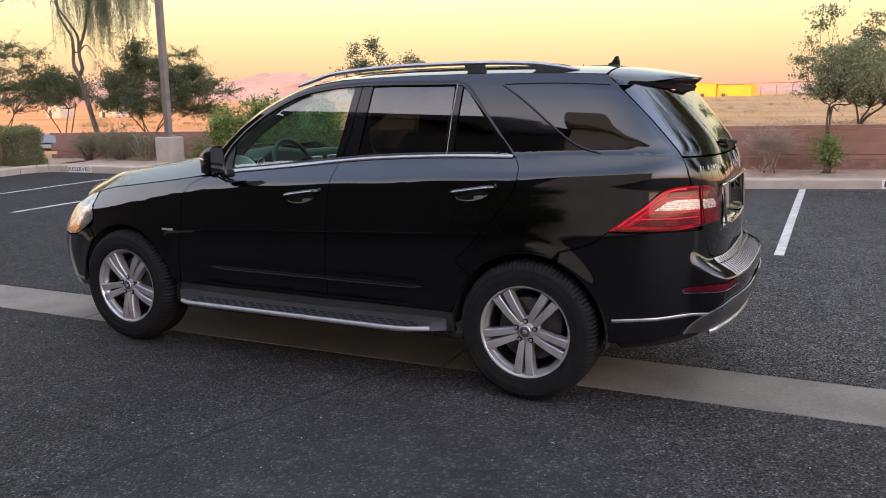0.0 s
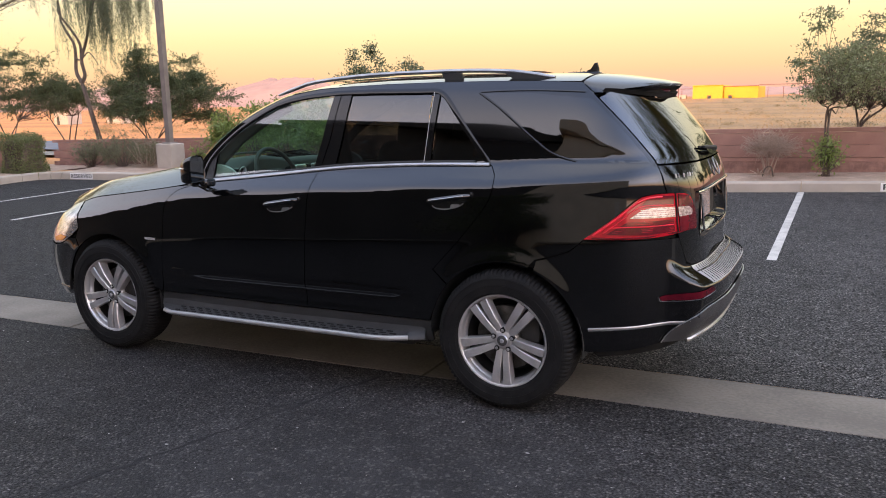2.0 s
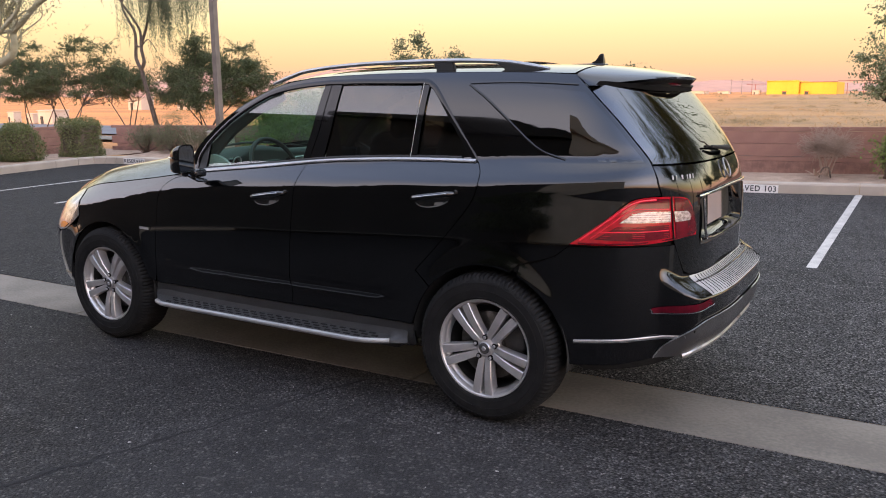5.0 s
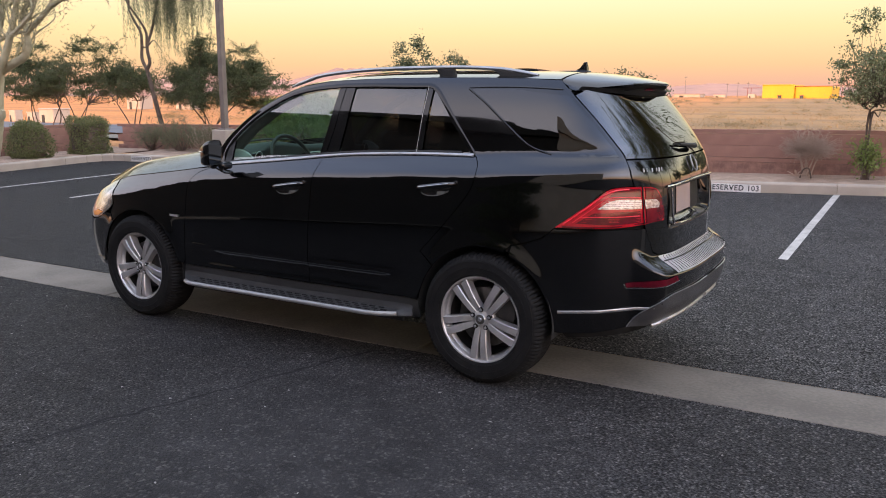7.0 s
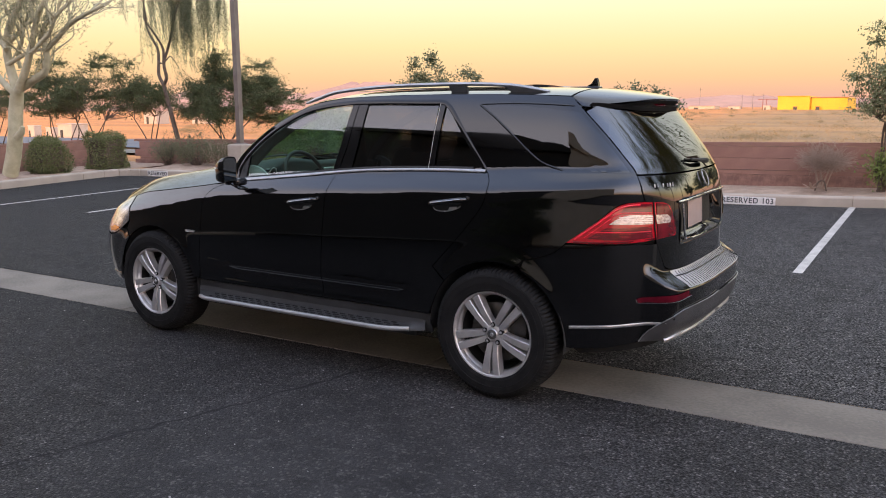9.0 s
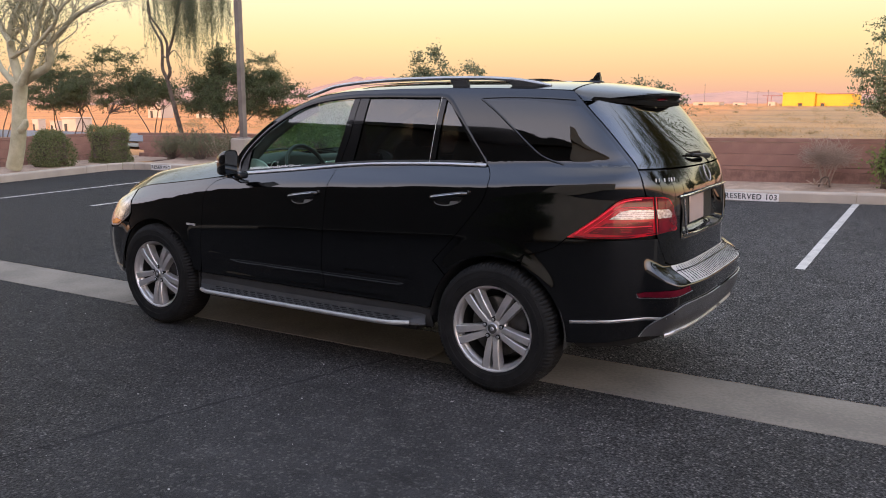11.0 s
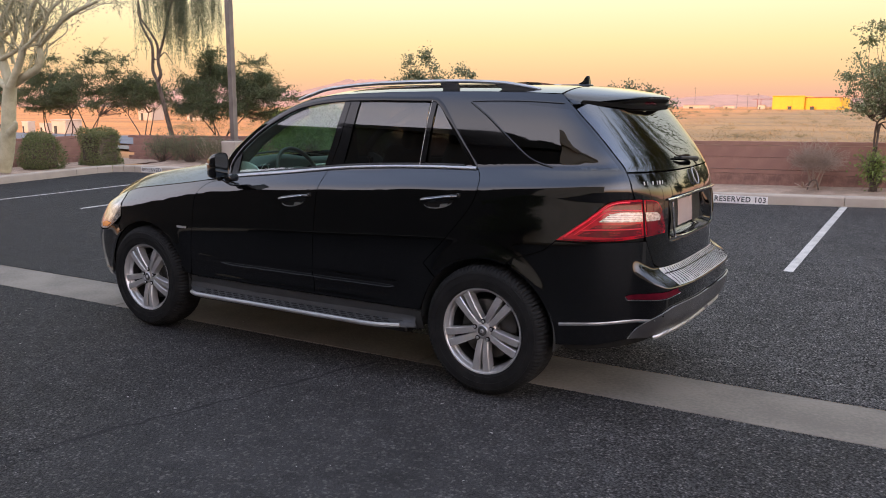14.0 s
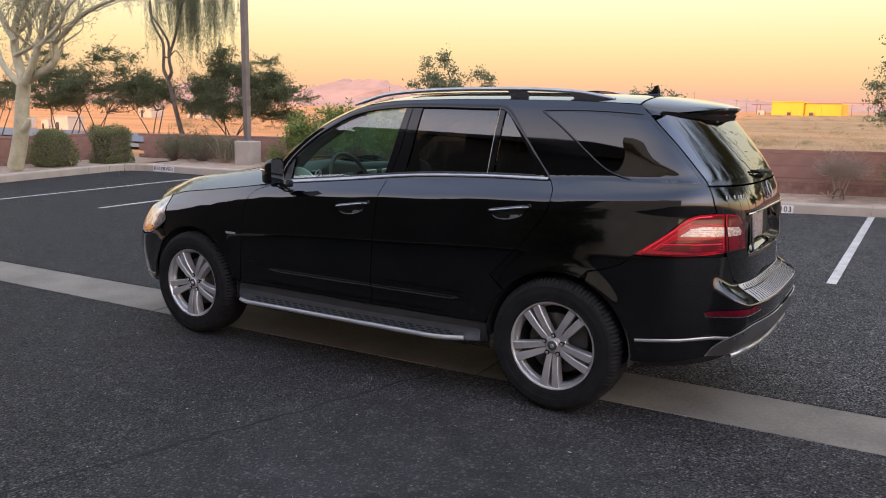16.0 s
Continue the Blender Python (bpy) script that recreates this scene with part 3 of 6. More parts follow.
CZ = np.array([.87, .90, .97, 1.045, 1.105, 1.136, 1.166, 1.19, 1.21, 1.215])
AXLE, HUB = 1.4575, 0.365


PHI = np.linspace(0, math.pi / 2, 260)


def quarter_round(n):
    r = (np.abs(np.cos(PHI))**n + np.abs(np.sin(PHI))**n)**(-1 / n)
    return r * np.cos(PHI), r * np.sin(PHI)


QF, QR = quarter_round(4.2), quarter_round(3.8)
MID = np.linspace(0, 1, 80)[1:-1]


def half_width(x, z):
    """Half the width at x and z, the shoulder crease rising to the rear."""
    shift = (1.19 - spline(x, CS, CZ)) * ramp01(z, .55, .95) * (1 - np.clip((z - 1.30) / .42, 0, 1))
    return spline(z + shift, WZ, WY) * (1 - 0.010 * (x / 1.4)**2)


def outline(z):
    xr, xf = spline(z, RZ, RX), spline(z, FZ, FX)
    xb = 1.35 + .33 * ramp01(z, 1.12, 1.30)
    fx, rx = -1.25 + (xf + 1.25) * QF[0], xb + (xr - xb) * QR[1]
    x = np.concatenate((fx, -1.25 + (xb + 1.25) * MID, rx))
    k = np.concatenate((QF[1], np.ones(len(MID)), QR[0]))
    y = -k * half_width(x, z)
    d = np.concatenate(([0], np.cumsum(np.hypot(np.diff(x), np.diff(y)))))
    return x, y, d - np.interp(0.0, x[:-60], d[:-60])


PLANS = {}


def plan(z):
    key = round(float(z), 4)
    if key not in PLANS:
        PLANS[key] = outline(key)
    return PLANS[key]


def base(s, z):
    x, y, d = plan(z)
    return np.array((np.interp(s, d, x), np.interp(s, d, y), z))


def rear_mid(z):
    return plan(z)[2][-1]


def front_mid(z):
    return plan(z)[2][0]


def skin(s, z):
    """How far the sheet metal stands proud of the plain outline."""
    o = 0.0
    for c in (-AXLE, AXLE):
        r = math.hypot(s - c, z - HUB)
        o += 0.011 * math.exp(-((r - .425) / .055)**2) * ramp01(z, .25, .5)
    o -= 0.016 * math.exp(-((z - .50) / .06)**2) * ramp01(s, -1.05, -.7) * (1 - ramp01(s, .7, 1.0))
    o += 0.008 * math.exp(-((z - .575) / (.030 if z > .575 else .018))**2) * ramp01(s, -1.0, -.85) * (1 - ramp01(s, .80, 1.02))
    return o


def gate(s, z):
    """The tailgate, with its sunken number plate bay."""
    m = rear_mid(z)
    return -0.078 * ramp01(s, m - .47, m - .43) * ramp01(z, .915, .935) * (1 - ramp01(z, 1.125, 1.135))


def bump(s, z):
    """The rear bumper, which steps out below the tailgate."""
    edge = .690 + .085 * (1 - ramp01(s, 2.26, 2.47))
    deep = .072
    return skin(s, z) + 0.115 * ramp01(s, 2.29, 2.45) * (1 - ramp01(z, edge - .012, edge + deep + .006)) * ramp01(z, .30, .52)



def place(s, z, proud=skin, off=0.0):
    """The point and the outward normal of the surface at s and z."""
    def at(a, b):
        p = base(a, b)
        q = base(a + .012, b) - base(a - .012, b)
        n = np.array((-q[1], q[0], 0))
        n = -n / (np.linalg.norm(n) + 1e-9)
        return p + n * proud(a, b)
    p = at(s, z)
    ds = at(s + .012, z) - at(s - .012, z)
    dz = at(s, z + .01) - at(s, z - .01)
    n = np.cross(ds, dz)
    n /= np.linalg.norm(n) + 1e-12
    return p + n * off, n
# ---- panels of the car ----
def inset(pts, g):
    """The polygon drawn in by g."""
    p = np.array([q for k, q in enumerate(pts) if np.linalg.norm(np.array(q) - np.array(pts[k - 1])) > 1e-4], float)
    area = sum(p[k - 1][0] * p[k][1] - p[k][0] * p[k - 1][1] for k in range(len(p)))
    sign = 1 if area > 0 else -1
    e = np.roll(p, -1, 0) - p
    nrm = sign * np.stack((-e[:, 1], e[:, 0]), 1) / np.linalg.norm(e, axis=1)[:, None]
    mid = nrm + np.roll(nrm, 1, 0)
    mid /= np.maximum(np.sum(mid * nrm, 1), .35)[:, None]
    return (p + mid * g)[::sign]


def grid_fill(pts, ds, dz):
    """The flat polygon, cut along a grid: points and faces."""
    bm = bmesh.new()
    bm.faces.new([bm.verts.new((a, b, 0)) for a, b in pts])
    bm.normal_update()
    bmesh.ops.triangulate(bm, faces=bm.faces[:], ngon_method="EAR_CLIP")
    bm.normal_update()
    lo, hi = np.min(pts, 0), np.max(pts, 0)
    for ax, step in ((0, ds), (1, dz)):
        for k in range(math.ceil(lo[ax] / step), math.floor(hi[ax] / step) + 1):
            co, no = [0, 0, 0], [0, 0, 0]
            co[ax], no[ax] = k * step, 1
            bmesh.ops.bisect_plane(bm, geom=bm.verts[:] + bm.edges[:] + bm.faces[:], plane_co=co, plane_no=no, dist=1e-4)
    bmesh.ops.dissolve_degenerate(bm, dist=1e-4, edges=bm.edges[:])
    bm.normal_update()
    bm.verts.index_update()
    v = [(q.co.x, q.co.y) for q in bm.verts]
    f = [[q.index for q in (g.verts if g.normal.z > 0 else reversed(g.verts))] for g in bm.faces]
    rim = [(e.verts[0].index, e.verts[1].index) for e in bm.edges if len(e.link_faces) == 1]
    bm.free()
    return v, f, rim


def panel(name, pts, material, parent, proud=skin, off=0.0, thick=.012, ds=.05, dz=.035, gap=.0022, sides=2, mid=False, label=""):
    """A sheet on the car's surface inside an outline in s and z, with a turned-in edge; on both sides of the car, or (mid) across it."""
    v2, f, rim = grid_fill(inset(pts, gap) if gap else np.array(pts), ds, dz)
    V, Nn = [], []
    for a, b in v2:
        p, n = place(a, b, proud, off)
        V.append(p), Nn.append(n)
    F = list(f)
    if thick:
        cx = np.mean(V, 0)
        for a, b in rim:
            if mid and abs(V[a][1]) < .003 and abs(V[b][1]) < .003:
                continue
            t = V[b] - V[a]
            k = len(V)
            side = np.cross(t, Nn[a])
            side /= np.linalg.norm(side) + 1e-9
            for i, depth in ((a, .0), (b, .0), (b, thick), (a, thick)):
                V.append(V[i] - Nn[i] * depth)
                Nn.append(side)
            F.append([k, k + 1, k + 2, k + 3])
    flip = np.array((1, -1, 1))
    W, Wn, FW = [p * flip for p in V], [n * flip for n in Nn], [g[::-1] for g in F]
    if mid:
        for p in V + W:
            if abs(p[1]) < .003:
                p[1] = 0
        return [mesh_object(name, V + W, F + [[i + len(V) for i in g] for g in FW], material, parent, Nn + Wn, label=label)]
    out = [mesh_object(name, V, F, material, parent, Nn, label=label)]
    if sides == 2:
        par = parent if not isinstance(parent, tuple) else parent[1]
        out.append(mesh_object(name, W, FW, material, par, Wn, label=label))
    return out


def pair_panel(name, pts, material, parents, **k):
    """The same panel on both sides, each under its own parent."""
    a, b = panel(name, pts, material, parents[0], **k)
    b.parent = parents[1]
    return a, b


def band(name, path, width, height, material, parents, proud=skin, off=0.0, label=""):
    """A moulding that follows a line on the car's surface, on both sides."""
    path = [np.array(q, float) for q in path]
    V = []
    for k, q in enumerate(path):
        t = path[min(k + 1, len(path) - 1)] - path[max(k - 1, 0)]
        t /= np.linalg.norm(t)
        c = np.array((-t[1], t[0]))
        for w, h in ((-.5, -.004), (-.5, .6), (-.3, 1.0), (.3, 1.0), (.5, .6), (.5, -.004)):
            p, n = place(*(q + c * w * width), proud, off)
            V.append(p + n * height * h)
    F = [[6*k + j, 6*k + j + 1, 6*k + j + 7, 6*k + j + 6] for k in range(len(path) - 1) for j in range(5)]
    F += [[0, 1, 2, 3, 4, 5], [len(V) - 6 + j for j in (5, 4, 3, 2, 1, 0)]]
    out = []
    for sgn, par in zip((1, -1), parents):
        bm = bmesh.new()
        vs = [bm.verts.new((p[0], p[1] * sgn, p[2])) for p in V]
        for g in F:
            bm.faces.new([vs[i] for i in g])
        out.append(part(name, bm, material, par, label, True, 50))
    return out


def across(name, edge, bow, rise, material, parent, power=2.0, nu=28, thick=.008, label="", gap=.003, dip=0.0, shoulder=0.0):
    """A sheet from the left edge line to its mirror image; bow pushes its middle along x, rise lifts it."""
    E_ = [np.array(q, float) for q in edge]

    def profile(u):
        if shoulder:
            s = min(1.0, (1 - abs(u)) / shoulder)
            return 1 - (1 - s)**1.35 - dip * max(0.0, 1 - abs(u) - shoulder) / (1 - shoulder)
        return 1 - abs(u)**power
    rows = []
    for k, q in enumerate(E_):
        v = k / (len(E_) - 1)
        bx, bz = bow(v), rise(v)
        rows.append([Vector((q[0] + bx * (1 - u * u), q[1] * -u * (1 - gap), q[2] + bz * profile(u))) for u in np.linspace(-1, 1, nu + 1)])
    bm = bmesh.new()
    vs = [[bm.verts.new(p) for p in r] for r in rows]
    for a, b in zip(vs, vs[1:]):
        for j in range(nu):
            bm.faces.new((a[j], a[j + 1], b[j + 1], b[j]))
    bmesh.ops.recalc_face_normals(bm, faces=bm.faces)
    if sum(f.normal.z for f in bm.faces) < 0:
        bmesh.ops.reverse_faces(bm, faces=bm.faces)
    bm.normal_update()
    edges = [e for e in bm.edges if e.is_boundary]
    low = bmesh.ops.extrude_edge_only(bm, edges=edges)["geom"]
    for v in low:
        if isinstance(v, bmesh.types.BMVert):
            v.co.z -= thick
    return part(name, bm, material, parent, label, True, 40)


# ---- the car ----
car = tagged(new("suv"), "glossy black five-door SUV with silver roof rails, parked on asphalt", "car")
CAR_SIDE = (car, car)
ARCH_R = .425
dlo_front = curve([(-.66, 1.17), (-.615, 1.29), (-.47, 1.424), (-.30, 1.536), (-.10, 1.630), (.10, 1.672), (.33, 1.692)], 4)
dlo_top = [(.56, 1.694), (.86, 1.690), (.96, 1.690)]
dlo_rear = curve([(1.0, 1.683), (1.06, 1.635), (1.20, 1.464), (1.345, 1.293)], 4)
belt_line = curve([(-.66, 1.158), (-.30, 1.192), (.05, 1.226), (.40, 1.260), (.70, 1.277), (1.0, 1.287), (1.345, 1.291)], 4)
door_front = curve([(-.70, 1.135), (-.81, 1.112), (-.87, 1.080), (-.91, 1.030), (-.935, .950), (-.94, .80), (-.96, .60), (-.975, .43)], 3)
door_mid = curve([(.245, 1.240), (.228, 1.168), (.218, 1.088), (.21, .976), (.195, .70), (.185, .43)], 4)
door_back = curve([(1.36, 1.285), (1.392, 1.232), (1.392, 1.160), (1.362, 1.088), (1.29, .992), (1.18, .864), (1.05, .725)], 4)
back_arch = arc(AXLE, HUB, ARCH_R, 138.5, 160)
gate_gap = curve([(1.81, 1.712), (1.93, 1.60), (2.04, 1.496), (2.14, 1.393), (2.228, 1.297), (2.27, 1.232), (2.30, 1.156)], 4)
lamp_top = curve([(2.26, 1.155), (2.15, 1.134), (2.05, 1.050), (1.89, .930)], 4)
split = curve([(1.89, .926), (1.82, .872), (1.73, .838), (1.64, .815)], 3)
pillar = curve([(-.72, 1.215), (-.66, 1.315), (-.50, 1.450), (-.32, 1.562), (-.12, 1.652), (.02, 1.692), (.20, 1.718)], 4)
roof_edge = [(.40, 1.728), (.65, 1.734), (1.0, 1.735), (1.34, 1.731), (1.60, 1.724)]

# body side: pillars, roof side and rear quarter in one pressing
frame_line = ([(-.72, 1.14)] + pillar + roof_edge + gate_gap + lamp_top[1:] + split[1:]
              + arc(AXLE, HUB, ARCH_R, 67, 138)[1:] + door_back[::-1] + dlo_rear[::-1] + dlo_top[::-1] + dlo_front[::-1])
panel("quarter_panel", frame_line, M["paint"], car)
panel("fender", [(-.735, 1.128)] + curve([(-.85, 1.126), (-1.07, 1.096), (-1.45, 1.050), (-1.68, 1.022), (-1.83, .988)], 4)
      + [(-1.81, .90), (-1.765, .812), (-1.79, .745)] + arc(-AXLE, HUB, ARCH_R, 131, 12)[0:] + [(-.985, .43)] + door_front[::-1][1:], M["paint"], car)
door_f = panel("front_door", door_front + [(-.4, .43), (0, .43)] + door_mid[::-1] + [q for q in belt_line[::-1] if q[0] < .24], M["paint"], car)
door_r = panel("rear_door", door_mid + [(.6, .43), (1.02, .43)] + back_arch[::-1] + door_back[::-1] + [q for q in belt_line[::-1] if .26 < q[0] < 1.33], M["paint"], car)
panel("sill", [(-.985, .425), (-1.02, .30), (1.03, .30), (1.02, .425)], M["plastic"], car, off=-.012)

# glass of the side windows
front_glass = curve([(-.60, 1.175), (-.575, 1.29), (-.44, 1.415), (-.28, 1.522), (-.08, 1.614), (.12, 1.656), (.30, 1.676)], 4)
pair_panel("window_pane", front_glass + [(.285, 1.60), (.25, 1.42), (.205, 1.235)] + [q + np.array((0, .018)) for q in belt_line[::-1] if -.6 < q[0] < .19], M["glass_front"], door_f, off=-.012, thick=0, label="clear tinted side glass")
pair_panel("window_pane", [(.36, 1.25), (.375, 1.40), (.41, 1.686), (.95, 1.686), (.945, 1.285)] + [q + np.array((0, .018)) for q in belt_line[::-1] if .38 < q[0] < .94], M["glass_dark"], door_r, off=-.012, thick=0, label="dark privacy glass")
pair_panel("quarter_light", [(.985, 1.285), (1.0, 1.672)] + dlo_rear[2:] + [(1.30, 1.288)], M["glass_dark"], door_r, off=-.012, thick=0, label="small fixed dark pane")
# gloss black pillars between the panes
pair_panel("pillar_cover", [(.20, 1.235), (.245, 1.42), (.28, 1.60), (.297, 1.684), (.345, 1.686), (.30, 1.42), (.247, 1.24)], M["gloss_black"], door_f, off=-.004, gap=.001)
pair_panel("pillar_cover", [(.251, 1.24), (.304, 1.42), (.349, 1.686), (.42, 1.688), (.385, 1.42), (.355, 1.252)], M["gloss_black"], door_r, off=-.004, gap=.001)
pair_panel("divider_bar", [(.94, 1.284), (.952, 1.50), (.962, 1.686), (1.002, 1.686), (.992, 1.50), (.985, 1.284)], M["gloss_black"], door_r, off=-.002, gap=0)
band("window_bead", [(.946, 1.29), (.956, 1.5), (.966, 1.68)], .003, .002, M["satin"], door_r)
pair_panel("mirror_triangle", [(-.665, 1.17), (-.615, 1.29), (-.555, 1.36), (-.565, 1.27), (-.575, 1.178)], M["plastic"], door_f, off=-.003, gap=0)
band("window_seal", dlo_front + dlo_top + dlo_rear, .030, .004, M["gloss_black"], CAR_SIDE, off=-.003, label="black rubber window surround")
band("belt_seal", [q + np.array((0, .015)) for q in belt_line if -.62 < q[0] < 1.33], .016, .003, M["plastic"], CAR_SIDE, off=-.004, label="black rubber strip at the foot of the windows")
band("belt_moulding", belt_line, .019, .008, M["satin"], CAR_SIDE, off=.001, label="polished metal strip under the windows")

# rear side glass over the quarter panel
glass_front = curve([(1.245, 1.668), (1.36, 1.594), (1.45, 1.526), (1.62, 1.394), (1.71, 1.342), (1.82, 1.313)], 4)
panel("rear_side_glass", glass_front + [(2.0, 1.305), (2.195, 1.302)] + [q - np.array((.028, 0)) for q in gate_gap[::-1] if 1.31 < q[1] < 1.655] + [(1.54, 1.664)], M["glass_rear"], car, off=.002, thick=.004, gap=.003, label="dark tinted rear side glass")
band("glass_seal", curve([(1.25, 1.673), (1.42, 1.676), (1.62, 1.672), (1.83, 1.660)], 5), .007, .003, M["gloss_black"], CAR_SIDE, off=.001)
band("glass_seal", glass_front, .012, .003, M["gloss_black"], CAR_SIDE, off=.002)

# inner shell that closes the joints
shell = [(-2.25, .30), (-1.96, .30)] + arc(-AXLE, HUB, .44, 180, 8) + [(-1.0, .28), (1.0, .28)] + arc(AXLE, HUB, .44, 172, 0) + [(1.96, .30), (2.6, .36), (2.6, 1.10), (2.2, 1.14), (1.3, 1.15), (.2, 1.12), (-.8, 1.02), (-1.7, .92), (-2.15, .74)]
panel("inner_body", shell, M["rubber"], car, off=-.022, thick=0, ds=.1, dz=.08, gap=0)


def seam(z0, z1, mid_of, n=12):
    """The car's middle line between two heights."""
    return [(mid_of(z), z) for z in np.linspace(z0, z1, n)]


# tailgate and its glass
tg_left = [(2.274, 1.232), (2.304, 1.152), (2.335, 1.10), (2.365, 1.0), (2.385, .935), (2.42, .86), (2.455, .795), (2.50, .775)]
tailgate = panel("tailgate", [(2.232, 1.292)] + tg_left + [(2.7, .768), (2.9, .765)] + seam(.765, 1.285, rear_mid) + [(2.75, 1.287), (2.4, 1.291)], M["paint"], car, proud=gate, mid=True, dz=.02, ds=.04)[0]
panel("rear_window", [(2.229, 1.2965)] + [(2.4, 1.2955), (2.75, 1.2915)] + seam(1.2895, 1.625, rear_mid) + [(2.4, 1.622), (2.2, 1.628), (2.04, 1.645), (1.96, 1.66)] + [q + np.array((.002, 0)) for q in gate_gap if 1.31 < q[1] < 1.63], M["glass_gate"], tailgate, mid=True, off=.003, thick=.004, gap=.001, label="dark tinted rear window")
panel("glass_corner", [(1.814, 1.704), (1.838, 1.688), (1.872, 1.660), (1.96, 1.653)] + [q + np.array((.01, 0)) for q in gate_gap if 1.64 < q[1] < 1.70][::-1], M["glass_rear"], tailgate, off=.002, gap=0)

# rear bumper
valence = [(1.915, .338), (2.12, .352), (2.30, .385), (2.42, .38), (2.7, .375)]
bumper = panel("rear_bumper", [(1.885, .922), (1.82, .866), (1.73, .832), (1.645, .810)] + arc(AXLE, HUB, ARCH_R, 66, -3) + valence
               + seam(.375, .762, rear_mid, 26) + [(2.75, .764), (2.52, .770), (2.46, .785), (2.425, .855), (2.39, .928), (2.24, .928), (2.04, .922)], M["paint"], car, proud=bump, mid=True, dz=.0075, ds=.015)[0]
lip_top = curve([(2.29, .388), (2.35, .468), (2.41, .532), (2.47, .572), (2.60, .588), (2.75, .590), (3.0, .592)], 5)
lip_low = curve([(2.29, .384), (2.42, .392), (2.53, .420), (2.70, .440), (2.85, .446), (3.0, .448)], 5)
panel("skid_trim", [q for q in lip_top if q[0] < 2.98] + [(rear_mid(.59), .59), (rear_mid(.52), .52), (rear_mid(.448), .448)] + [q for q in lip_low[::-1] if q[0] < 2.98], M["grey_plastic"], bumper, proud=bump, off=.006, mid=True, dz=.02, label="grey plastic diffuser panel")
band("diffuser_edge", [q for q in lip_top if q[0] < 2.98], .004, .006, M["satin"], (bumper, bumper), proud=bump, off=.005)
for nm, path, w, h, mt in (("chrome_lip", [q for q in lip_low if q[0] > 2.40][:-2] + [(3.0, .447)], .024, .014, "alloy"), ("side_strip", [(1.915, .463), (2.02, .470), (2.14, .477), (2.25, .486), (2.33, .493), (2.40, .501)], .017, .006, "satin")):
    band(nm, path, w, h, M[mt], (bumper, bumper), proud=bump, off=.006 if nm == "chrome_lip" else 0)
panel("reflector", [(2.275, .634), (2.29, .612), (2.40, .622), (2.535, .648), (2.51, .676), (2.40, .658)], M["reflector"], bumper, proud=bump, off=.005, thick=.006, gap=0, dz=.0075, ds=.015, label="dark red bumper reflector")
band("reflector_rim", curve([(2.275, .628), (2.29, .610), (2.40, .619), (2.535, .645)], 6), .005, .007, M["chrome"], (bumper, bumper), proud=bump)
# ribbed sill plate on the sloping top of the bumper
bm = bmesh.new()
for sgn in (-1, 1):
    rows = []
    for k in range(89):
        row = []
        for q in range(7):
            z = .688 + .080 * q / 6
            s_ = 2.50 + .03 * (1 - q / 6) + (rear_mid(z) - 2.50 - .03 * (1 - q / 6)) * k / 88
            p, n = place(s_, z, bump, .002 + 0)
            if k == 88:
                p[1] = 0
            row.append(bm.verts.new((p[0], p[1] * -sgn, p[2])))
        rows.append(row)
    for a, b in zip(rows, rows[1:]):
        for j in range(6):
            bm.faces.new((a[j], a[j + 1], b[j + 1], b[j]))
bmesh.ops.remove_doubles(bm, verts=bm.verts[:], dist=.0005)
part("sill_plate", bm, M["brushed"], bumper, "ribbed bright metal loading sill plate")
for sgn in (-1, 1):
    # thin black bars stand in for the plate's dark grooves
    for k in range(19):
        u = (k + .5) / 19
        path = []
        for q in range(6):
            z = .692 + .072 * q / 5
            s_ = 2.53 + (rear_mid(z) - 2.53) * u
            p, n = place(s_, z, bump, .004)
            path.append((p[0], p[1] * -sgn, p[2]))
        part("groove_bar", sweep(path, .0016, 5), M["rubber"], bumper)
    path = []
    for u in np.linspace(0, 1, 30):
        p, n = place(2.515 + (rear_mid(.738) - 2.515) * u, .738, bump, .005)
        path.append((p[0], p[1] * -sgn if u < 1 else 0, p[2]))
    part("sill_joint", sweep(path, .0035, 6), M["gloss_black"], bumper)

# tail lamps
lamp = curve([(1.885, .930), (2.05, 1.052), (2.15, 1.133), (2.21, 1.152)], 4) + curve([(2.26, 1.156), (2.35, 1.154), (2.44, 1.142), (2.485, 1.098)], 4) + [(2.505, 1.06), (2.53, .985)] + curve([(2.525, .962), (2.43, .956), (2.24, .936), (2.04, .929)], 3)
tail = panel("tail_lamp", lamp, M["red_lens"], car, off=.006, thick=.02, label="wraparound red tail lamp")
pair_panel("lower_lens", [(2.00, .958), (2.10, 1.018), (2.34, 1.024), (2.352, .966), (2.20, .952)], M["deep_lens"], tail, off=.010, thick=.004, gap=0, label="deep red lower lens")
pair_panel("gate_lens", [(2.364, 1.148), (2.44, 1.136), (2.478, 1.093), (2.50, 1.06), (2.522, .987), (2.512, .970), (2.386, .962)], M["deep_lens"], tail, off=.010, thick=.004, gap=0, label="dark red lens on the tailgate")
pair_panel("upper_lens", [(2.16, 1.092), (2.20, 1.135), (2.27, 1.143), (2.335, 1.142), (2.338, 1.094)], M["deep_lens"], tail, off=.010, thick=.004, gap=0)
pair_panel("reversing_lens", curve([(2.11, 1.036), (2.165, 1.072), (2.22, 1.086), (2.343, 1.085)], 3) + [(2.348, 1.036)], M["clear_lens"], tail, off=.012, thick=.004, gap=0, label="clear ribbed reversing lens")
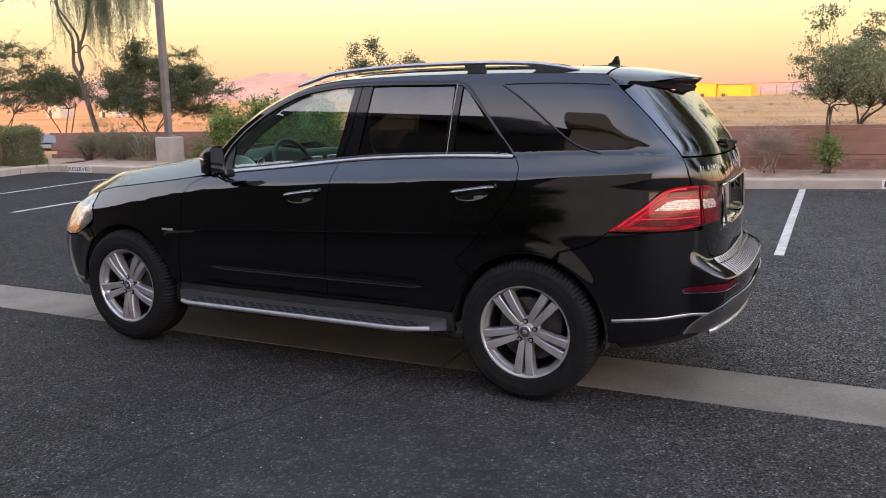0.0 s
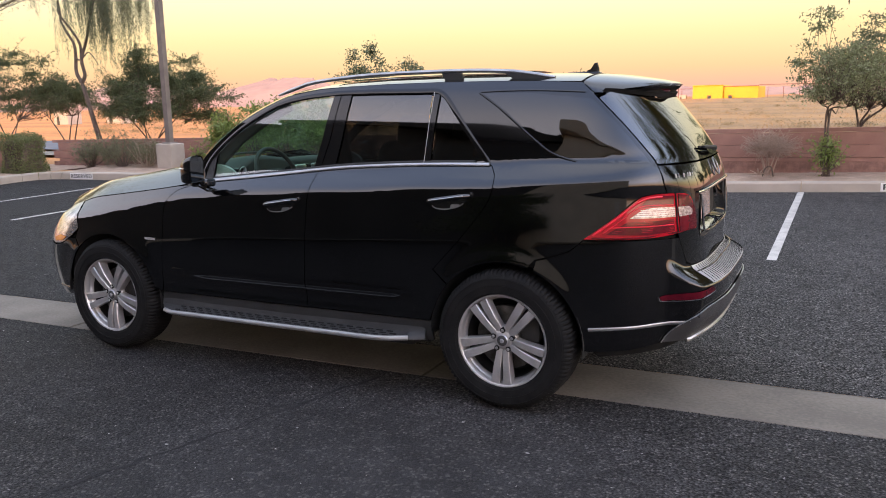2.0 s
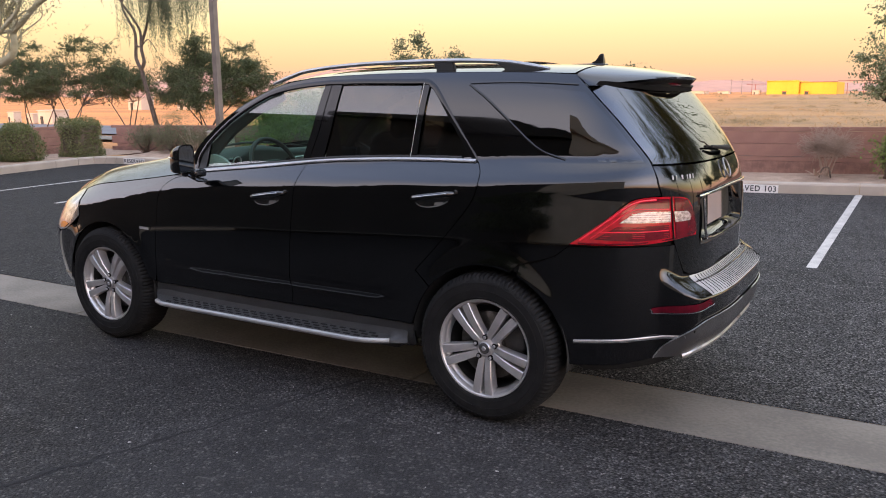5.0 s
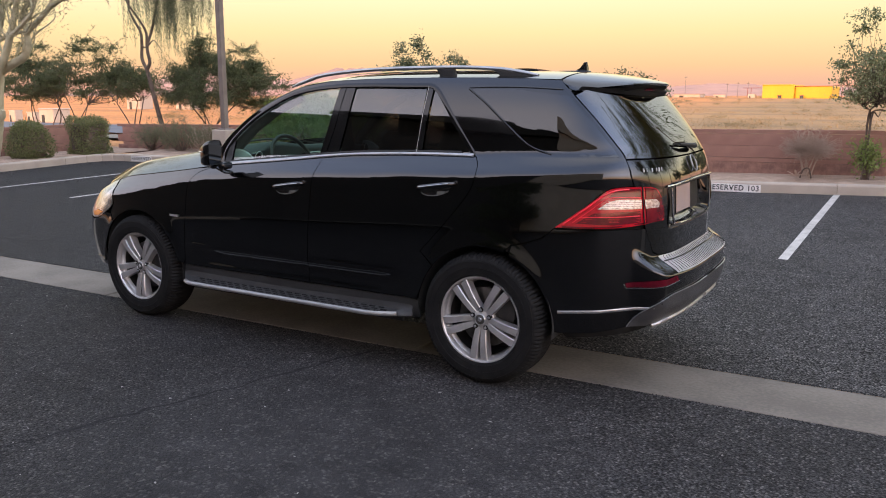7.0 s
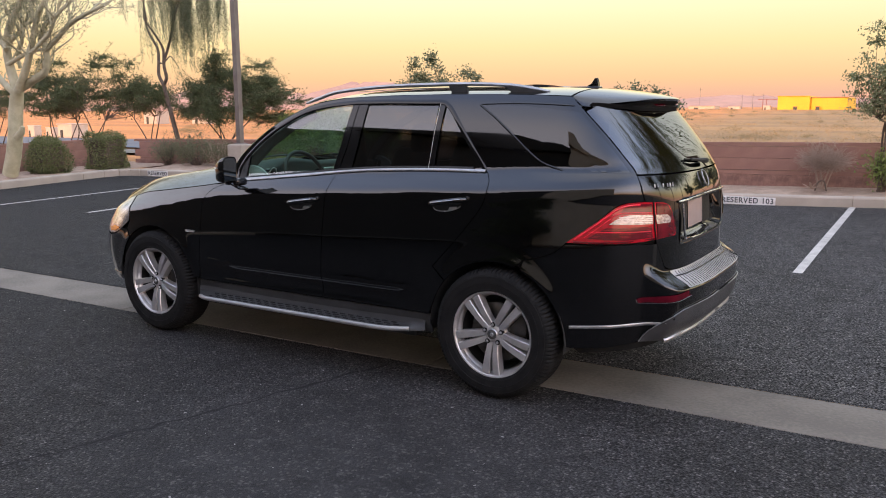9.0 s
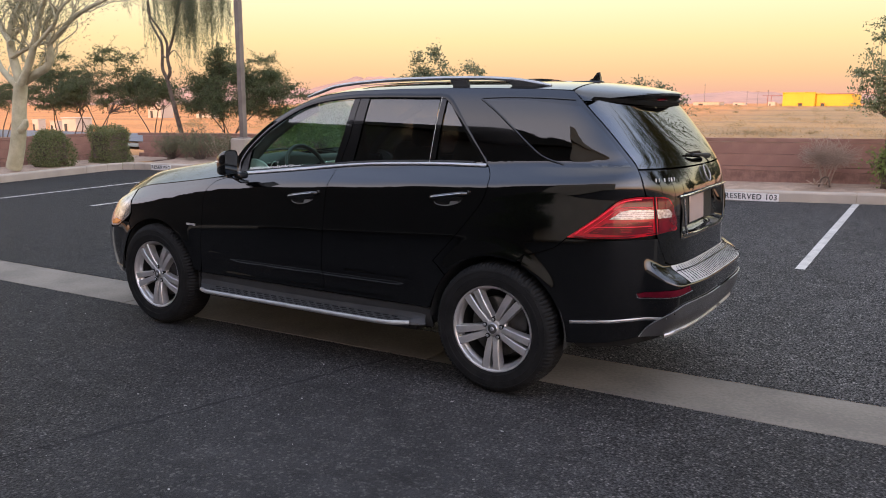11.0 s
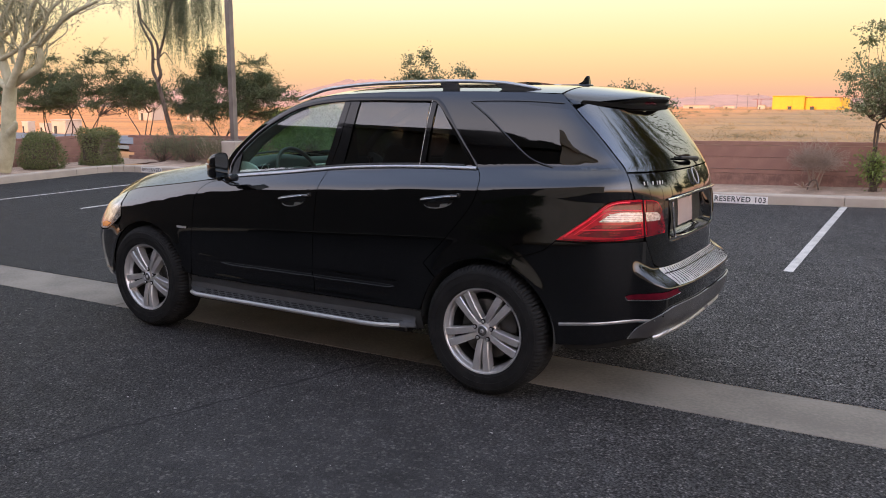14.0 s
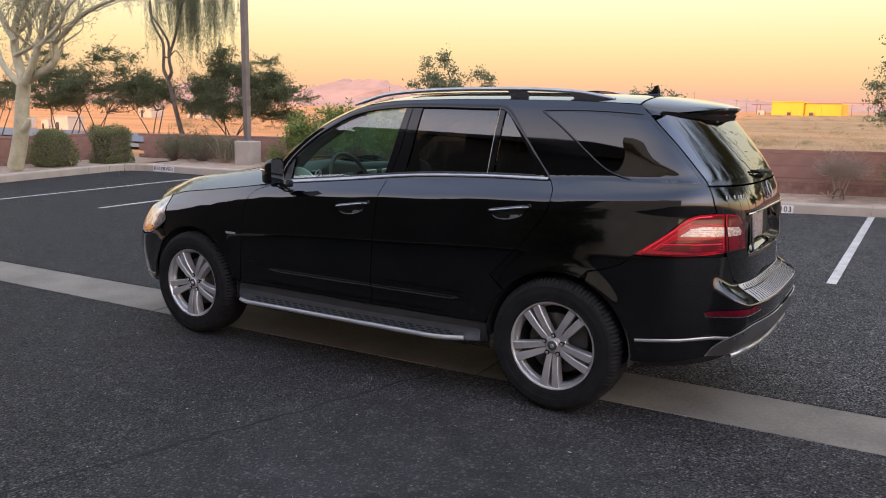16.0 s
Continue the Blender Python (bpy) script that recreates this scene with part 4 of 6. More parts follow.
pair_panel("reversing_lens", [(2.370, 1.036), (2.36, 1.084), (2.44, 1.082), (2.468, 1.06), (2.462, 1.038)], M["clear_lens"], tail, off=.015, thick=.004, gap=0)
band("lamp_joint", [(2.345, 1.152), (2.352, 1.09), (2.36, 1.02), (2.372, .956)], .0022, .012, M["plastic"], tail, off=.004)
band("light_guide", curve([(1.935, .950), (2.05, 1.036), (2.14, 1.108), (2.20, 1.134), (2.27, 1.140)], 4), .009, .005, M["bright_lens"], tail, off=.006, label="bright red light guide")
band("light_guide", curve([(1.985, .962), (2.075, 1.030), (2.15, 1.088), (2.22, 1.098), (2.335, 1.095)], 4), .006, .007, M["bright_lens"], tail, off=.006)
band("lamp_foot", [(1.93, .938), (2.06, .937), (2.20, .943), (2.36, .957), (2.50, .966)], .008, .005, M["deep_lens"], tail, off=.007)
band("light_guide", [(2.02, .990), (2.10, .994), (2.20, .995), (2.338, .999)], .006, .006, M["bright_lens"], tail, off=.010)
for z in (.966, .974, .982, 1.006, 1.014):
    band("lens_rib", [(2.02 + (z - .960) * 1.4, z), (2.2, z + .002), (2.343, z + .004)], .0022, .003, M["red_lens"], tail, off=.010)
for z in (1.046, 1.056, 1.066, 1.076):
    band("lens_rib", [(2.125 + (z - 1.036) * .9, z), (2.24, z), (2.342, z)], .003, .003, M["satin"], tail, off=.012)

# number plate, bright strips, emblem and lettering bars on the tailgate
def gate_point(y, z, out=0.0, proud=gate):
    s = np.interp(-abs(y), plan(z)[1][-200:], plan(z)[2][-200:])
    p, n = place(s, z, proud, out)
    return np.array((p[0], y, p[2]))


panel("plate_recess", [(rear_mid(.93) - .478, .908), (rear_mid(.93) - .478, 1.142)] + [(rear_mid(1.03) - .2, 1.142)] + seam(1.142, .908, rear_mid, 8) + [(rear_mid(1.03) - .2, .908)], M["plastic"], tailgate, proud=gate, off=.0015, thick=0, gap=0, mid=True, dz=.012, ds=.03, label="black number plate recess")
plate = part("number_plate", rounded((.008, .305, .155), gate_point(0, 1.03, .012), .004, 2, Matrix.Rotation(radians(-3), 4, "Y")), M["plate"], tailgate, "pale number plate with a dark frame")
part("plate_frame", rounded((.006, .325, .175), gate_point(0, 1.03, .006), .003, 2, Matrix.Rotation(radians(-3), 4, "Y")), M["gloss_black"], tailgate)
for k, y in enumerate((-.10, -.06, -.02, .03, .07, .11)):
    part("plate_mark", rounded((.003, .026, .062), gate_point(0, 1.025, .017) + np.array((0, y, 0)), .001, 1), M["ink"], tailgate)
for y in (-.105, .105):
    part("plate_screw", rounded((.006, .014, .014), gate_point(0, 1.092, .016) + np.array((-.004, y, 0)), .003, 2), M["iron"], tailgate)
bm = sweep([gate_point(y, 1.15 - .010 * (y / .5)**2, .008, lambda s, z: 0) for y in np.linspace(-.50, .50, 25)], .0065, 8, flat=(.8, 1))
part("grab_moulding", bm, M["chrome"], tailgate, "bright strip over the number plate", True)
for sgn in (-1, 1):
    bm = sweep([gate_point(sgn * y, z, -.002, lambda s, z: 0) for y, z in ((.436, 1.125), (.432, 1.05), (.420, .965), (.395, .928), (.3, .920), (.15, .918), (0, .918))], .0065, 8)
    # near half is chrome to imitate a bright sky reflection, far half stays black
    part("bay_edge", bm, M["chrome" if sgn < 0 else "gloss_black"], tailgate, "rim of the number plate recess", True)
bm = sweep([gate_point(.045 * math.cos(a), 1.235 + .045 * math.sin(a), .012, lambda s, z: 0) for a in np.linspace(0, 6.2832, 33)[:-1]], .0042, 6, closed=True)
part("round_emblem", bm, M["letter_metal"], tailgate, "round bright emblem", True)
for k_, y in enumerate((-.655, -.636, -.600, -.566, -.545, -.520)):
    part("letter_bar", rounded((.003, .006 if k_ % 2 else .010, .021), gate_point(y, 1.236, .004, lambda s, z: 0), .002, 1, Matrix.Rotation(radians(-35), 4, "Z") @ Matrix.Rotation(radians(-14), 4, "Y")), M["letter_metal"], tailgate)
# rear wiper
w0, w1 = gate_point(.10, 1.318, .03), gate_point(-.18, 1.340, .028)
bm = sweep([w0, (w0 + w1) / 2 + np.array((.012, 0, 0)), w1], [.017, .011, .007], 8)
wiper = part("rear_wiper", bm, M["plastic"], tailgate, "black rear wiper arm", True)
part("wiper_blade", sweep([gate_point(.06, 1.330, .014), gate_point(-.24, 1.350, .014)], .006, 6), M["rubber"], tailgate)

# front: bumper, headlamps and grille
head = curve([(-1.84, .985), (-1.98, .945), (-2.09, .865), (-2.18, .735), (-2.165, .692)], 4) + curve([(-2.07, .682), (-1.95, .700), (-1.85, .748), (-1.765, .810)], 3) + [(-1.80, .90)]
heads = panel("headlamp", head, M["head_lens"], car, off=.004, thick=.02, label="swept-back clear headlamp")
pair_panel("indicator_lens", [(-2.06, .70), (-1.96, .712), (-1.90, .742), (-1.98, .752), (-2.10, .722)], M["amber"], heads, off=.007, thick=.003, gap=0)
panel("front_bumper", [(-1.79, .740), (-1.86, .742), (-1.96, .692), (-2.07, .674), (-2.17, .684), (-2.3, .69)] + seam(.69, .30, front_mid, 10) + [(-2.3, .29), (-1.93, .315)] + arc(-AXLE, HUB, ARCH_R, 187, 132), M["paint"], car, mid=True)
band("front_strip", [(-1.93, .36), (-2.1, .362), (-2.25, .366), (-2.5, .37)], .02, .008, M["gloss_black"], CAR_SIDE)
grille = panel("grille", [(-2.33, .70)] + seam(.70, .93, front_mid, 8)[::1] + [(-2.42, .93), (-2.36, .84)], M["plastic"], car, mid=True, off=-.005, label="black front grille")[0]
for z in (.76, .84):
    band("grille_bar", [(-2.40, z), (-2.6, z), (-2.8, z), (front_mid(z) + .02, z)], .03, .02, M["satin"], (grille, grille))

# bonnet, windscreen, roof
def on_side(path):
    return [place(a, b)[0] for a, b in path]


hood_line = curve([(-2.02, .935), (-1.83, .992), (-1.68, 1.026), (-1.45, 1.054), (-1.07, 1.100), (-.85, 1.130), (-.745, 1.150)], 4)
across("bonnet", on_side(hood_line), lambda v: -.34 * (1 - v) - .24 * v, lambda v: .055 + .075 * v, M["paint"], car, nu=60, dip=.30, shoulder=.33, label="long black bonnet")
screen_line = on_side(curve([(-.74, 1.17), (-.66, 1.318), (-.50, 1.453), (-.32, 1.565), (-.12, 1.655), (.0, 1.692)], 4))
across("windscreen", screen_line, lambda v: -.30 * (1 - v) - .16 * v, lambda v: .105 - .06 * v, M["glass_front"], car, thick=.004, label="clear laminated windscreen")
across("cowl", on_side([(-.745, 1.152), (-.74, 1.165), (-.735, 1.175)]), lambda v: -.27, lambda v: .14 - .03 * v, M["plastic"], car)
roof_line = on_side([(.0, 1.694), (.10, 1.708), (.20, 1.720)] + roof_edge + [(1.80, 1.716)])
across("roof", roof_line, lambda v: -.16 * (1 - v)**3, lambda v: .020 + .030 * min(1, v * 3), M["paint"], car, power=3.2, label="glossy black roof")
across("sunroof", [q * np.array((1, .74, 1)) + np.array((0, 0, .044)) for q in roof_line[2:7]], lambda v: -.05 * (1 - v), lambda v: .024, M["glass_rear"], car, thick=.003, label="dark glass sunroof")

# spoiler over the rear window
secs = []
SPW = .648
for y in [-SPW - .010, -SPW - .006] + list(np.linspace(-SPW, SPW, 41)) + [SPW + .006, SPW + .010]:
    u = min(1.0, abs(y) / SPW)
    turn_down = max(0.0, abs(y) - SPW) * 1.6
    zr = 1.714 + .050 * (1 - u**3.2) - turn_down
    tipx, tipz = 1.868 + .292 * (1 - u**3.2), 1.664 + .042 * (1 - u**2.4) - turn_down * .4
    gx = gate_point(y, 1.624 + .03 * u**3, .004, lambda s, z: 0)
    secs.append([(1.812, y, zr), (1.812 + (tipx - 1.812) * .35, y, zr - (zr - tipz) * .22), (1.812 + (tipx - 1.812) * .7, y, zr - (zr - tipz) * .58), (tipx - .012, y, tipz + .004), (tipx, y, tipz - .006), (tipx - .012, y, tipz - .018),
                 (tipx - .07 * (1 - u), y, tipz - .030 - .012 * (1 - u)), (gx[0] + .012, y, gx[2] + .02), (gx[0], y, gx[2])])
for nm, a, b, mt, lb in (("spoiler_top", 0, 6, "paint", "black roof spoiler"), ("spoiler_under", 5, 9, "matte_black", "")):
    bm = bmesh.new()
    vs = [[bm.verts.new(p) for p in q[a:b]] for q in secs]
    for r, q in zip(vs, vs[1:]):
        for j in range(b - a - 1):
            bm.faces.new((r[j], r[j + 1], q[j + 1], q[j]))
    part(nm, bm, M[mt], tailgate, lb, True, 50)
part("brake_light", sweep([(2.112 - .10 * (y / .3)**2, y, 1.662) for y in np.linspace(-.26, .26, 9)], .008, 6, flat=(1, .9)), M["deep_lens"], tailgate, "narrow high-level brake light", True)

# roof rails
rail_path = curve([(-.20, 1.690), (-.06, 1.728), (.11, 1.764), (.51, 1.791), (1.05, 1.795), (1.36, 1.783), (1.50, 1.765), (1.63, 1.742)], 5)
for sgn in (-1, 1):
    yy = [sgn * (.565 + .02 * math.cos(k / (len(rail_path) - 1) * math.pi - 1.57)) for k in range(len(rail_path))]
    rail = part("roof_rail", sweep([(q[0], y, q[1]) for q, y in zip(rail_path, yy)], [.009 + .006 * min(1, k / 3, (len(rail_path) - 1 - k) / 3) for k in range(len(rail_path))], 10, flat=(1.0, .8)), M["satin"], car, "satin silver roof rail", True)
    for quad in (((.965, 1.790), (1.085, 1.790), (1.105, 1.728), (1.0, 1.728)), ((1.34, 1.782), (1.50, 1.762), (1.63, 1.736), (1.42, 1.726))):
        bm = bmesh.new()
        face = bm.faces.new([bm.verts.new((x, sgn * .597, z)) for x, z in quad])
        out = bmesh.ops.extrude_face_region(bm, geom=[face])
        bmesh.ops.translate(bm, verts=[v for v in out["geom"] if isinstance(v, bmesh.types.BMVert)], vec=(0, -sgn * .03, 0))
        bmesh.ops.recalc_face_normals(bm, faces=bm.faces)
        bmesh.ops.bevel(bm, geom=bm.edges[:], offset=.004, segments=2, affect="EDGES")
        part("rail_foot", bm, M["plastic"], rail, "black rail support")
# aerial fin
fin = curve([(1.56, 1.762), (1.605, 1.776), (1.648, 1.786), (1.668, 1.806), (1.682, 1.831)], 4) + [np.array(q) for q in ((1.70, 1.834), (1.706, 1.80), (1.708, 1.764))]
bm = bmesh.new()
rings = [[bm.verts.new((x, w * (1 - .75 * (z - 1.766) / .08), z)) for x, z in fin] for w in (-.024, .024)]
bm.faces.new(rings[0]), bm.faces.new(rings[1][::-1])
for k in range(len(fin)):
    bm.faces.new((rings[0][k], rings[0][k - 1], rings[1][k - 1], rings[1][k]))
bmesh.ops.bevel(bm, geom=[e for e in bm.edges if abs(e.verts[0].co.y - e.verts[1].co.y) < .01], offset=.004, segments=2, affect="EDGES")
part("aerial_fin", bm, M["gloss_black"], car, "shark-fin roof aerial", True)
bm = rounded((.20, .07, .02), (1.62, 0, 1.772), .009, 2)
part("aerial_base", bm, M["gloss_black"], car)

# door mirrors
for sgn, door in zip((-1, 1), door_f):
    rings = []
    bm = bmesh.new()
    for k in range(13):
        v = k / 12
        x = -.606 + .105 * v
        hh = (.058 + .024 * math.sin(min(1, v * 1.25) * 1.57)) * (1 if v > .05 else .6)
        hw = (.038 + .024 * math.sin(min(1, v * 1.4) * 1.57)) * (1 if v > .05 else .55)
        ring = []
        for j in range(20):
            a = 6.28318 * j / 20
            c, s_ = math.cos(a), math.sin(a)
            ring.append(bm.verts.new((x, sgn * (1.02 + hw * math.copysign(abs(c)**.38, c)), 1.238 + .02 * v - .01 * abs(c) + hh * math.copysign(abs(s_)**.38, s_))))
        rings.append(ring)
    for a, b in zip(rings, rings[1:]):
        for j in range(20):
            bm.faces.new((a[j], a[(j + 1) % 20], b[(j + 1) % 20], b[j]))
    bm.faces.new(rings[0])
    cap = rings[-1]
    inner = [bm.verts.new(v.co + Vector((-.006, (sgn * 1.02 - v.co.y) * .10, (1.255 - v.co.z) * .10))) for v in cap]
    for j in range(20):
        bm.faces.new((cap[j], cap[(j + 1) % 20], inner[(j + 1) % 20], inner[j]))
    glass = [v.co + Vector((.001, 0, 0)) for v in inner]
    bm.faces.new(inner)
    mir = part("door_mirror", bm, M["gloss_black"], car, "black door mirror with body-coloured shell", True)
    bm = bmesh.new()
    bm.faces.new([bm.verts.new(p) for p in glass])
    bm2 = bmesh.ops.extrude_face_region(bm, geom=bm.faces[:])
    bmesh.ops.translate(bm, verts=[v for v in bm2["geom"] if isinstance(v, bmesh.types.BMVert)], vec=(.003, 0, 0))
    part("mirror_glass", bm, M["mirror"], mir)
    bm = rounded((.13, .10, .05), (-.53, sgn * .945, 1.165), .018, 3)
    sweep([(-.57, sgn * 1.0, 1.185), (-.535, sgn * .975, 1.155), (-.50, sgn * .945, 1.125), (-.475, sgn * .90, 1.115)], [.024, .028, .026, .02], 10, bm, flat=(1.3, .6))
    part("mirror_foot", bm, M["gloss_black"], mir, "", True)
    band_path = [(-.600 + .006 * k * k, sgn * (1.06 + .012 * k), 1.262) for k in range(4)]
    part("mirror_indicator", sweep(band_path, .007, 6), M["chrome"], mir)

# door handles
for doors, s0, z0 in ((door_f, -.10, 1.028), (door_r, 1.02, 1.086)):
    pair_panel("handle_cup", [np.array((s0 + .125 + .10 * math.cos(a), z0 + .008 + .036 * math.sin(a) + .014 * math.cos(a))) for a in np.linspace(0, 6.2832, 25)[:-1]], M["cup"], doors, off=.0015, thick=0, gap=0, ds=.02, dz=.012)
    # flat silver patch and crescent imitate the sky mirrored in the cup
    pair_panel("cup_sheen", [(s0 + .135, z0 - .020), (s0 + .185, z0 - .014), (s0 + .19, z0 + .002), (s0 + .14, z0 - .003)], M["satin"], doors, off=.003, thick=0, gap=0, ds=.02, dz=.012, label="sky reflection painted into the handle cup")
    pair_panel("cup_glint", [np.array((s0 + .125 + .098 * math.cos(a), z0 + .006 + .036 * math.sin(a) + .014 * math.cos(a))) for a in np.linspace(3.2, 5.9, 15)] + [np.array((s0 + .125 + .094 * math.cos(a), z0 + .006 + .030 * math.sin(a) + .014 * math.cos(a))) for a in np.linspace(5.85, 3.25, 15)], M["satin"], doors, off=.003, thick=0, gap=0, ds=.02, dz=.012, label="painted reflection along the lower edge of the handle cup")
    for sgn, door in zip((1, -1), doors):
        pts = []
        for k in range(11):
            v = k / 10
            p, n = place(s0 + .25 * v, z0 + .01 + .036 * v, skin, .004 + .034 * math.sin(min(1, 4 * v, 4 * (1 - v)) * 1.57))
            pts.append((p[0], p[1] * sgn, p[2]))
        hd = part("door_handle", sweep(pts, [.0135 if 0 < k < 10 else .010 for k in range(11)], 12, flat=(.8, 1.0)), M["paint"], door, "black pull handle with a painted highlight", True)
        # silver strip paints the sky's reflection onto the black handle
        part("handle_highlight", sweep([(p[0], p[1] - sgn * .010, p[2] + .003) for p in pts[1:-1]], .0036, 6, flat=(1, 1)), M["satin"], door)
        q = pts[-1]
        part("lock_cap", rounded((.016, .014, .026), (q[0] + .008, q[1], q[2] + .006), .006, 2), M["cup"], door, "bright lock cap", True)
panel("fender_badge", [(-1.095, .773), (-1.005, .773), (-1.0, .788), (-1.10, .788)], M["alloy"], car, off=.006, thick=.006, gap=0, label="small bright badge on the wing")

# running boards
STUD = bpy.data.meshes.new("tread_stud")
bm = rounded((.044, .015, .008), (0, 0, 0), .0035, 1)
bm.to_mesh(STUD)
bm.free()
STUD.materials.append(M["rubber"])
for sgn in (-1, 1):
    xs = np.linspace(-1.0, .98, 34)
    bm = bmesh.new()
    rows = []
    for x in xs:
        e = min(1, (x + 1.0) / .22, (.98 - x) / .30)
        out = .90 + .115 * math.sin(max(0, e) * 1.57)
        rows.append([bm.verts.new((x, sgn * y, z)) for y, z in ((.845, .428), (.885, .422), (.897, .372), (.905, .345), (out, .330), (out + .004, .312), (.86, .295))])
    for a, b in zip(rows, rows[1:]):
        for j in range(6):
            bm.faces.new((a[j], a[j + 1], b[j + 1], b[j]))
    for r in (rows[0], rows[-1]):
        bm.faces.new(r)
    board = part("running_board", bm, M["board"], car, "dark grey running board with a bright edge and rubber studs", True)
    part("edge_tube", sweep([(x, sgn * (.912 + .115 * math.sin(max(0, min(1, (x + 1.0) / .22, (.98 - x) / .30)) * 1.57)), .328) for x in np.linspace(-.90, .90, 40)], .0145, 10), M["board_edge"], board, "", True)
    for k in range(24):
        for j in range(3):
            x = -.80 + .068 * k + (.034 if j % 2 else 0)
            ob = new("tread_stud", STUD)
            ob.matrix_basis = Matrix.Translation((x, sgn * (.922 + .027 * j), .342 - .0042 * j))
            ob.parent = board

# wheels
def spoke(bm, a, half):
    """One bar of a double spoke at the angle a; half is -1 or 1."""
    rows = []
    for v in np.linspace(0, 1, 9):
        r = .040 + .197 * v
        mid = half * (.0160 + .0190 * v)
        w = .0170 + .0065 * v
        y = .024 - .022 * v - .010 * math.sin(v * 3.14)
        deep = .046 + .018 * v
        sec = [(-w, deep), (-w, .006), (-w + .0035, .0015), (w - .003, .0), (w, .004), (w, deep)]
        ring = []
        for t, d in sec:
            q = mid + t * half
            ring.append(bm.verts.new((math.cos(a) * r - math.sin(a) * q, y + d, math.sin(a) * r + math.cos(a) * q)))
        rows.append(ring if half > 0 else ring[::-1])
    for p, q in zip(rows, rows[1:]):
        for j in range(5):
            bm.faces.new((p[j], p[j + 1], q[j + 1], q[j]))


def make_wheel():
    w = new("wheel")
    tread = lambda j, k: .978 if (j in (6, 7, 9, 10) and k % 3 == 0) else 1.0
    prof = [(.247, .008), (.262, -.006), (.288, -.012), (.320, -.013), (.350, -.008), (.368, .002), (.379, .016), (.3845, .034), (.386, .05), (.387, .09), (.387, .14), (.387, .19), (.380, .215), (.360, .235), (.30, .245), (.25, .235)]
    bm = revolve(prof, 288, wave=lambda j, k: .975 if (5 <= j <= 8 and k % 3 == 0) else (.982 if j in (9, 10, 11) and (k + j) % 4 == 0 else 1.0))
    part("tyre", bm, M["rubber"], w, "black road tyre with a worn shoulder", True, 25)
    bm = bmesh.new()
    for r0 in (.268, .306, .342):
        revolve([(r0 - .002, -.0125), (r0, -.0155), (r0 + .002, -.0125)], 90, bm)
    part("sidewall_ring", bm, M["rubber"], w, "", True)
    part("rim", revolve([(.236, .030), (.240, .006), (.246, -.002), (.254, -.004), (.256, .004), (.246, .020), (.232, .034), (.222, .06), (.215, .12), (.22, .2)], 96), M["alloy"], w, "silver five double-spoke alloy rim", True, 30)
    for k in range(5):
        a = radians(-91 + 72 * k)
        bm = bmesh.new()
        spoke(bm, a, -1), spoke(bm, a, 1)
        part("spoke", bm, M["alloy"], w)
    bm = revolve([(.001, .016), (.036, .016), (.046, .020), (.062, .028), (.074, .040), (.078, .06)], 48)
    part("hub", bm, M["alloy"], w, "", True, 30)
    part("centre_cap", revolve([(.001, .004), (.024, .005), (.031, .009), (.033, .020)], 40), M["iron"], w, "dark round centre cap with a bright rim", True, 30)
    part("cap_rim", revolve([(.0285, .0085), (.0305, .0055), (.0330, .0085), (.0335, .016)], 40), M["satin"], w, "", True)
    part("cap_disc", revolve([(.001, .0015), (.010, .002), (.0125, .005)], 24), M["satin"], w)
    for k in range(5):
        a = radians(-55 + 72 * k)
        at = (math.cos(a) * .056, .0, math.sin(a) * .056)
        # black disc just proud of the hub paints in the bolt hole's shade
        part("bolt_shade", revolve([(.001, .014), (.0135, .014), (.0145, .017), (.0145, .04)], 16), M["rubber"], w).location = at
        part("wheel_bolt", revolve([(.001, .006), (.007, .006), (.0085, .009), (.0085, .03)], 12), M["satin"], w).location = at
    part("brake_disc", revolve([(.07, .088), (.175, .088), (.176, .095), (.176, .112), (.07, .112)], 64), M["steel"], w, "worn steel brake disc", True, 30)
    part("brake_hub", revolve([(.001, .065), (.075, .065), (.082, .09), (.082, .12)], 32), M["iron"], w, "", True)
    bm = rounded((.11, .07, .16), (.135, .11, .07), .02, 2)
    part("brake_caliper", bm, M["iron"], w, "dark brake caliper", True)
    part("barrel", revolve([(.218, .05), (.214, .12), (.214, .20), (.05, .205), (.001, .205)], 64), M["alloy_shaded"], w, "", True, 30)
    return w


wheel = make_wheel()
places = [pose(-AXLE, -.935, HUB), pose(AXLE, -.935, HUB), pose(-AXLE, .935, HUB, 0, 0, 180), pose(AXLE, .935, HUB, 0, 0, 180)]
wheel.matrix_basis = places[0]
wheel.parent = car
for m in places[1:]:
    w = copy_thing(wheel, m)
    w.parent = car
for x in (-AXLE, AXLE):
    for sgn in (-1, 1):
        bm = bmesh.new()
        rows = [[bm.verts.new((x + r * math.cos(radians(a)), sgn * y, HUB + r * math.sin(radians(a)))) for r, y in ((.438, .905), (.432, .70), (.40, .56), (.10, .55))] for a in range(-8, 190, 9)]
        for a, b in zip(rows, rows[1:]):
            for j in range(3):
                bm.faces.new((a[j], a[j + 1], b[j + 1], b[j]))
        part("arch_liner", bm, M["plastic"], car, "", True)

# floor, cabin and seats
bm = rounded((4.3, 1.05, .06), (0, 0, .29), .02, 2)
rounded((1.7, 1.60, .10), (0, 0, .28), .02, 2, bm=bm)
part("floor_pan", bm, M["plastic"], car)
part("exhaust", sweep([(2.0, -.35, .31), (1.8, -.35, .29), (1.2, -.3, .28)], .06, 10), M["iron"], car)
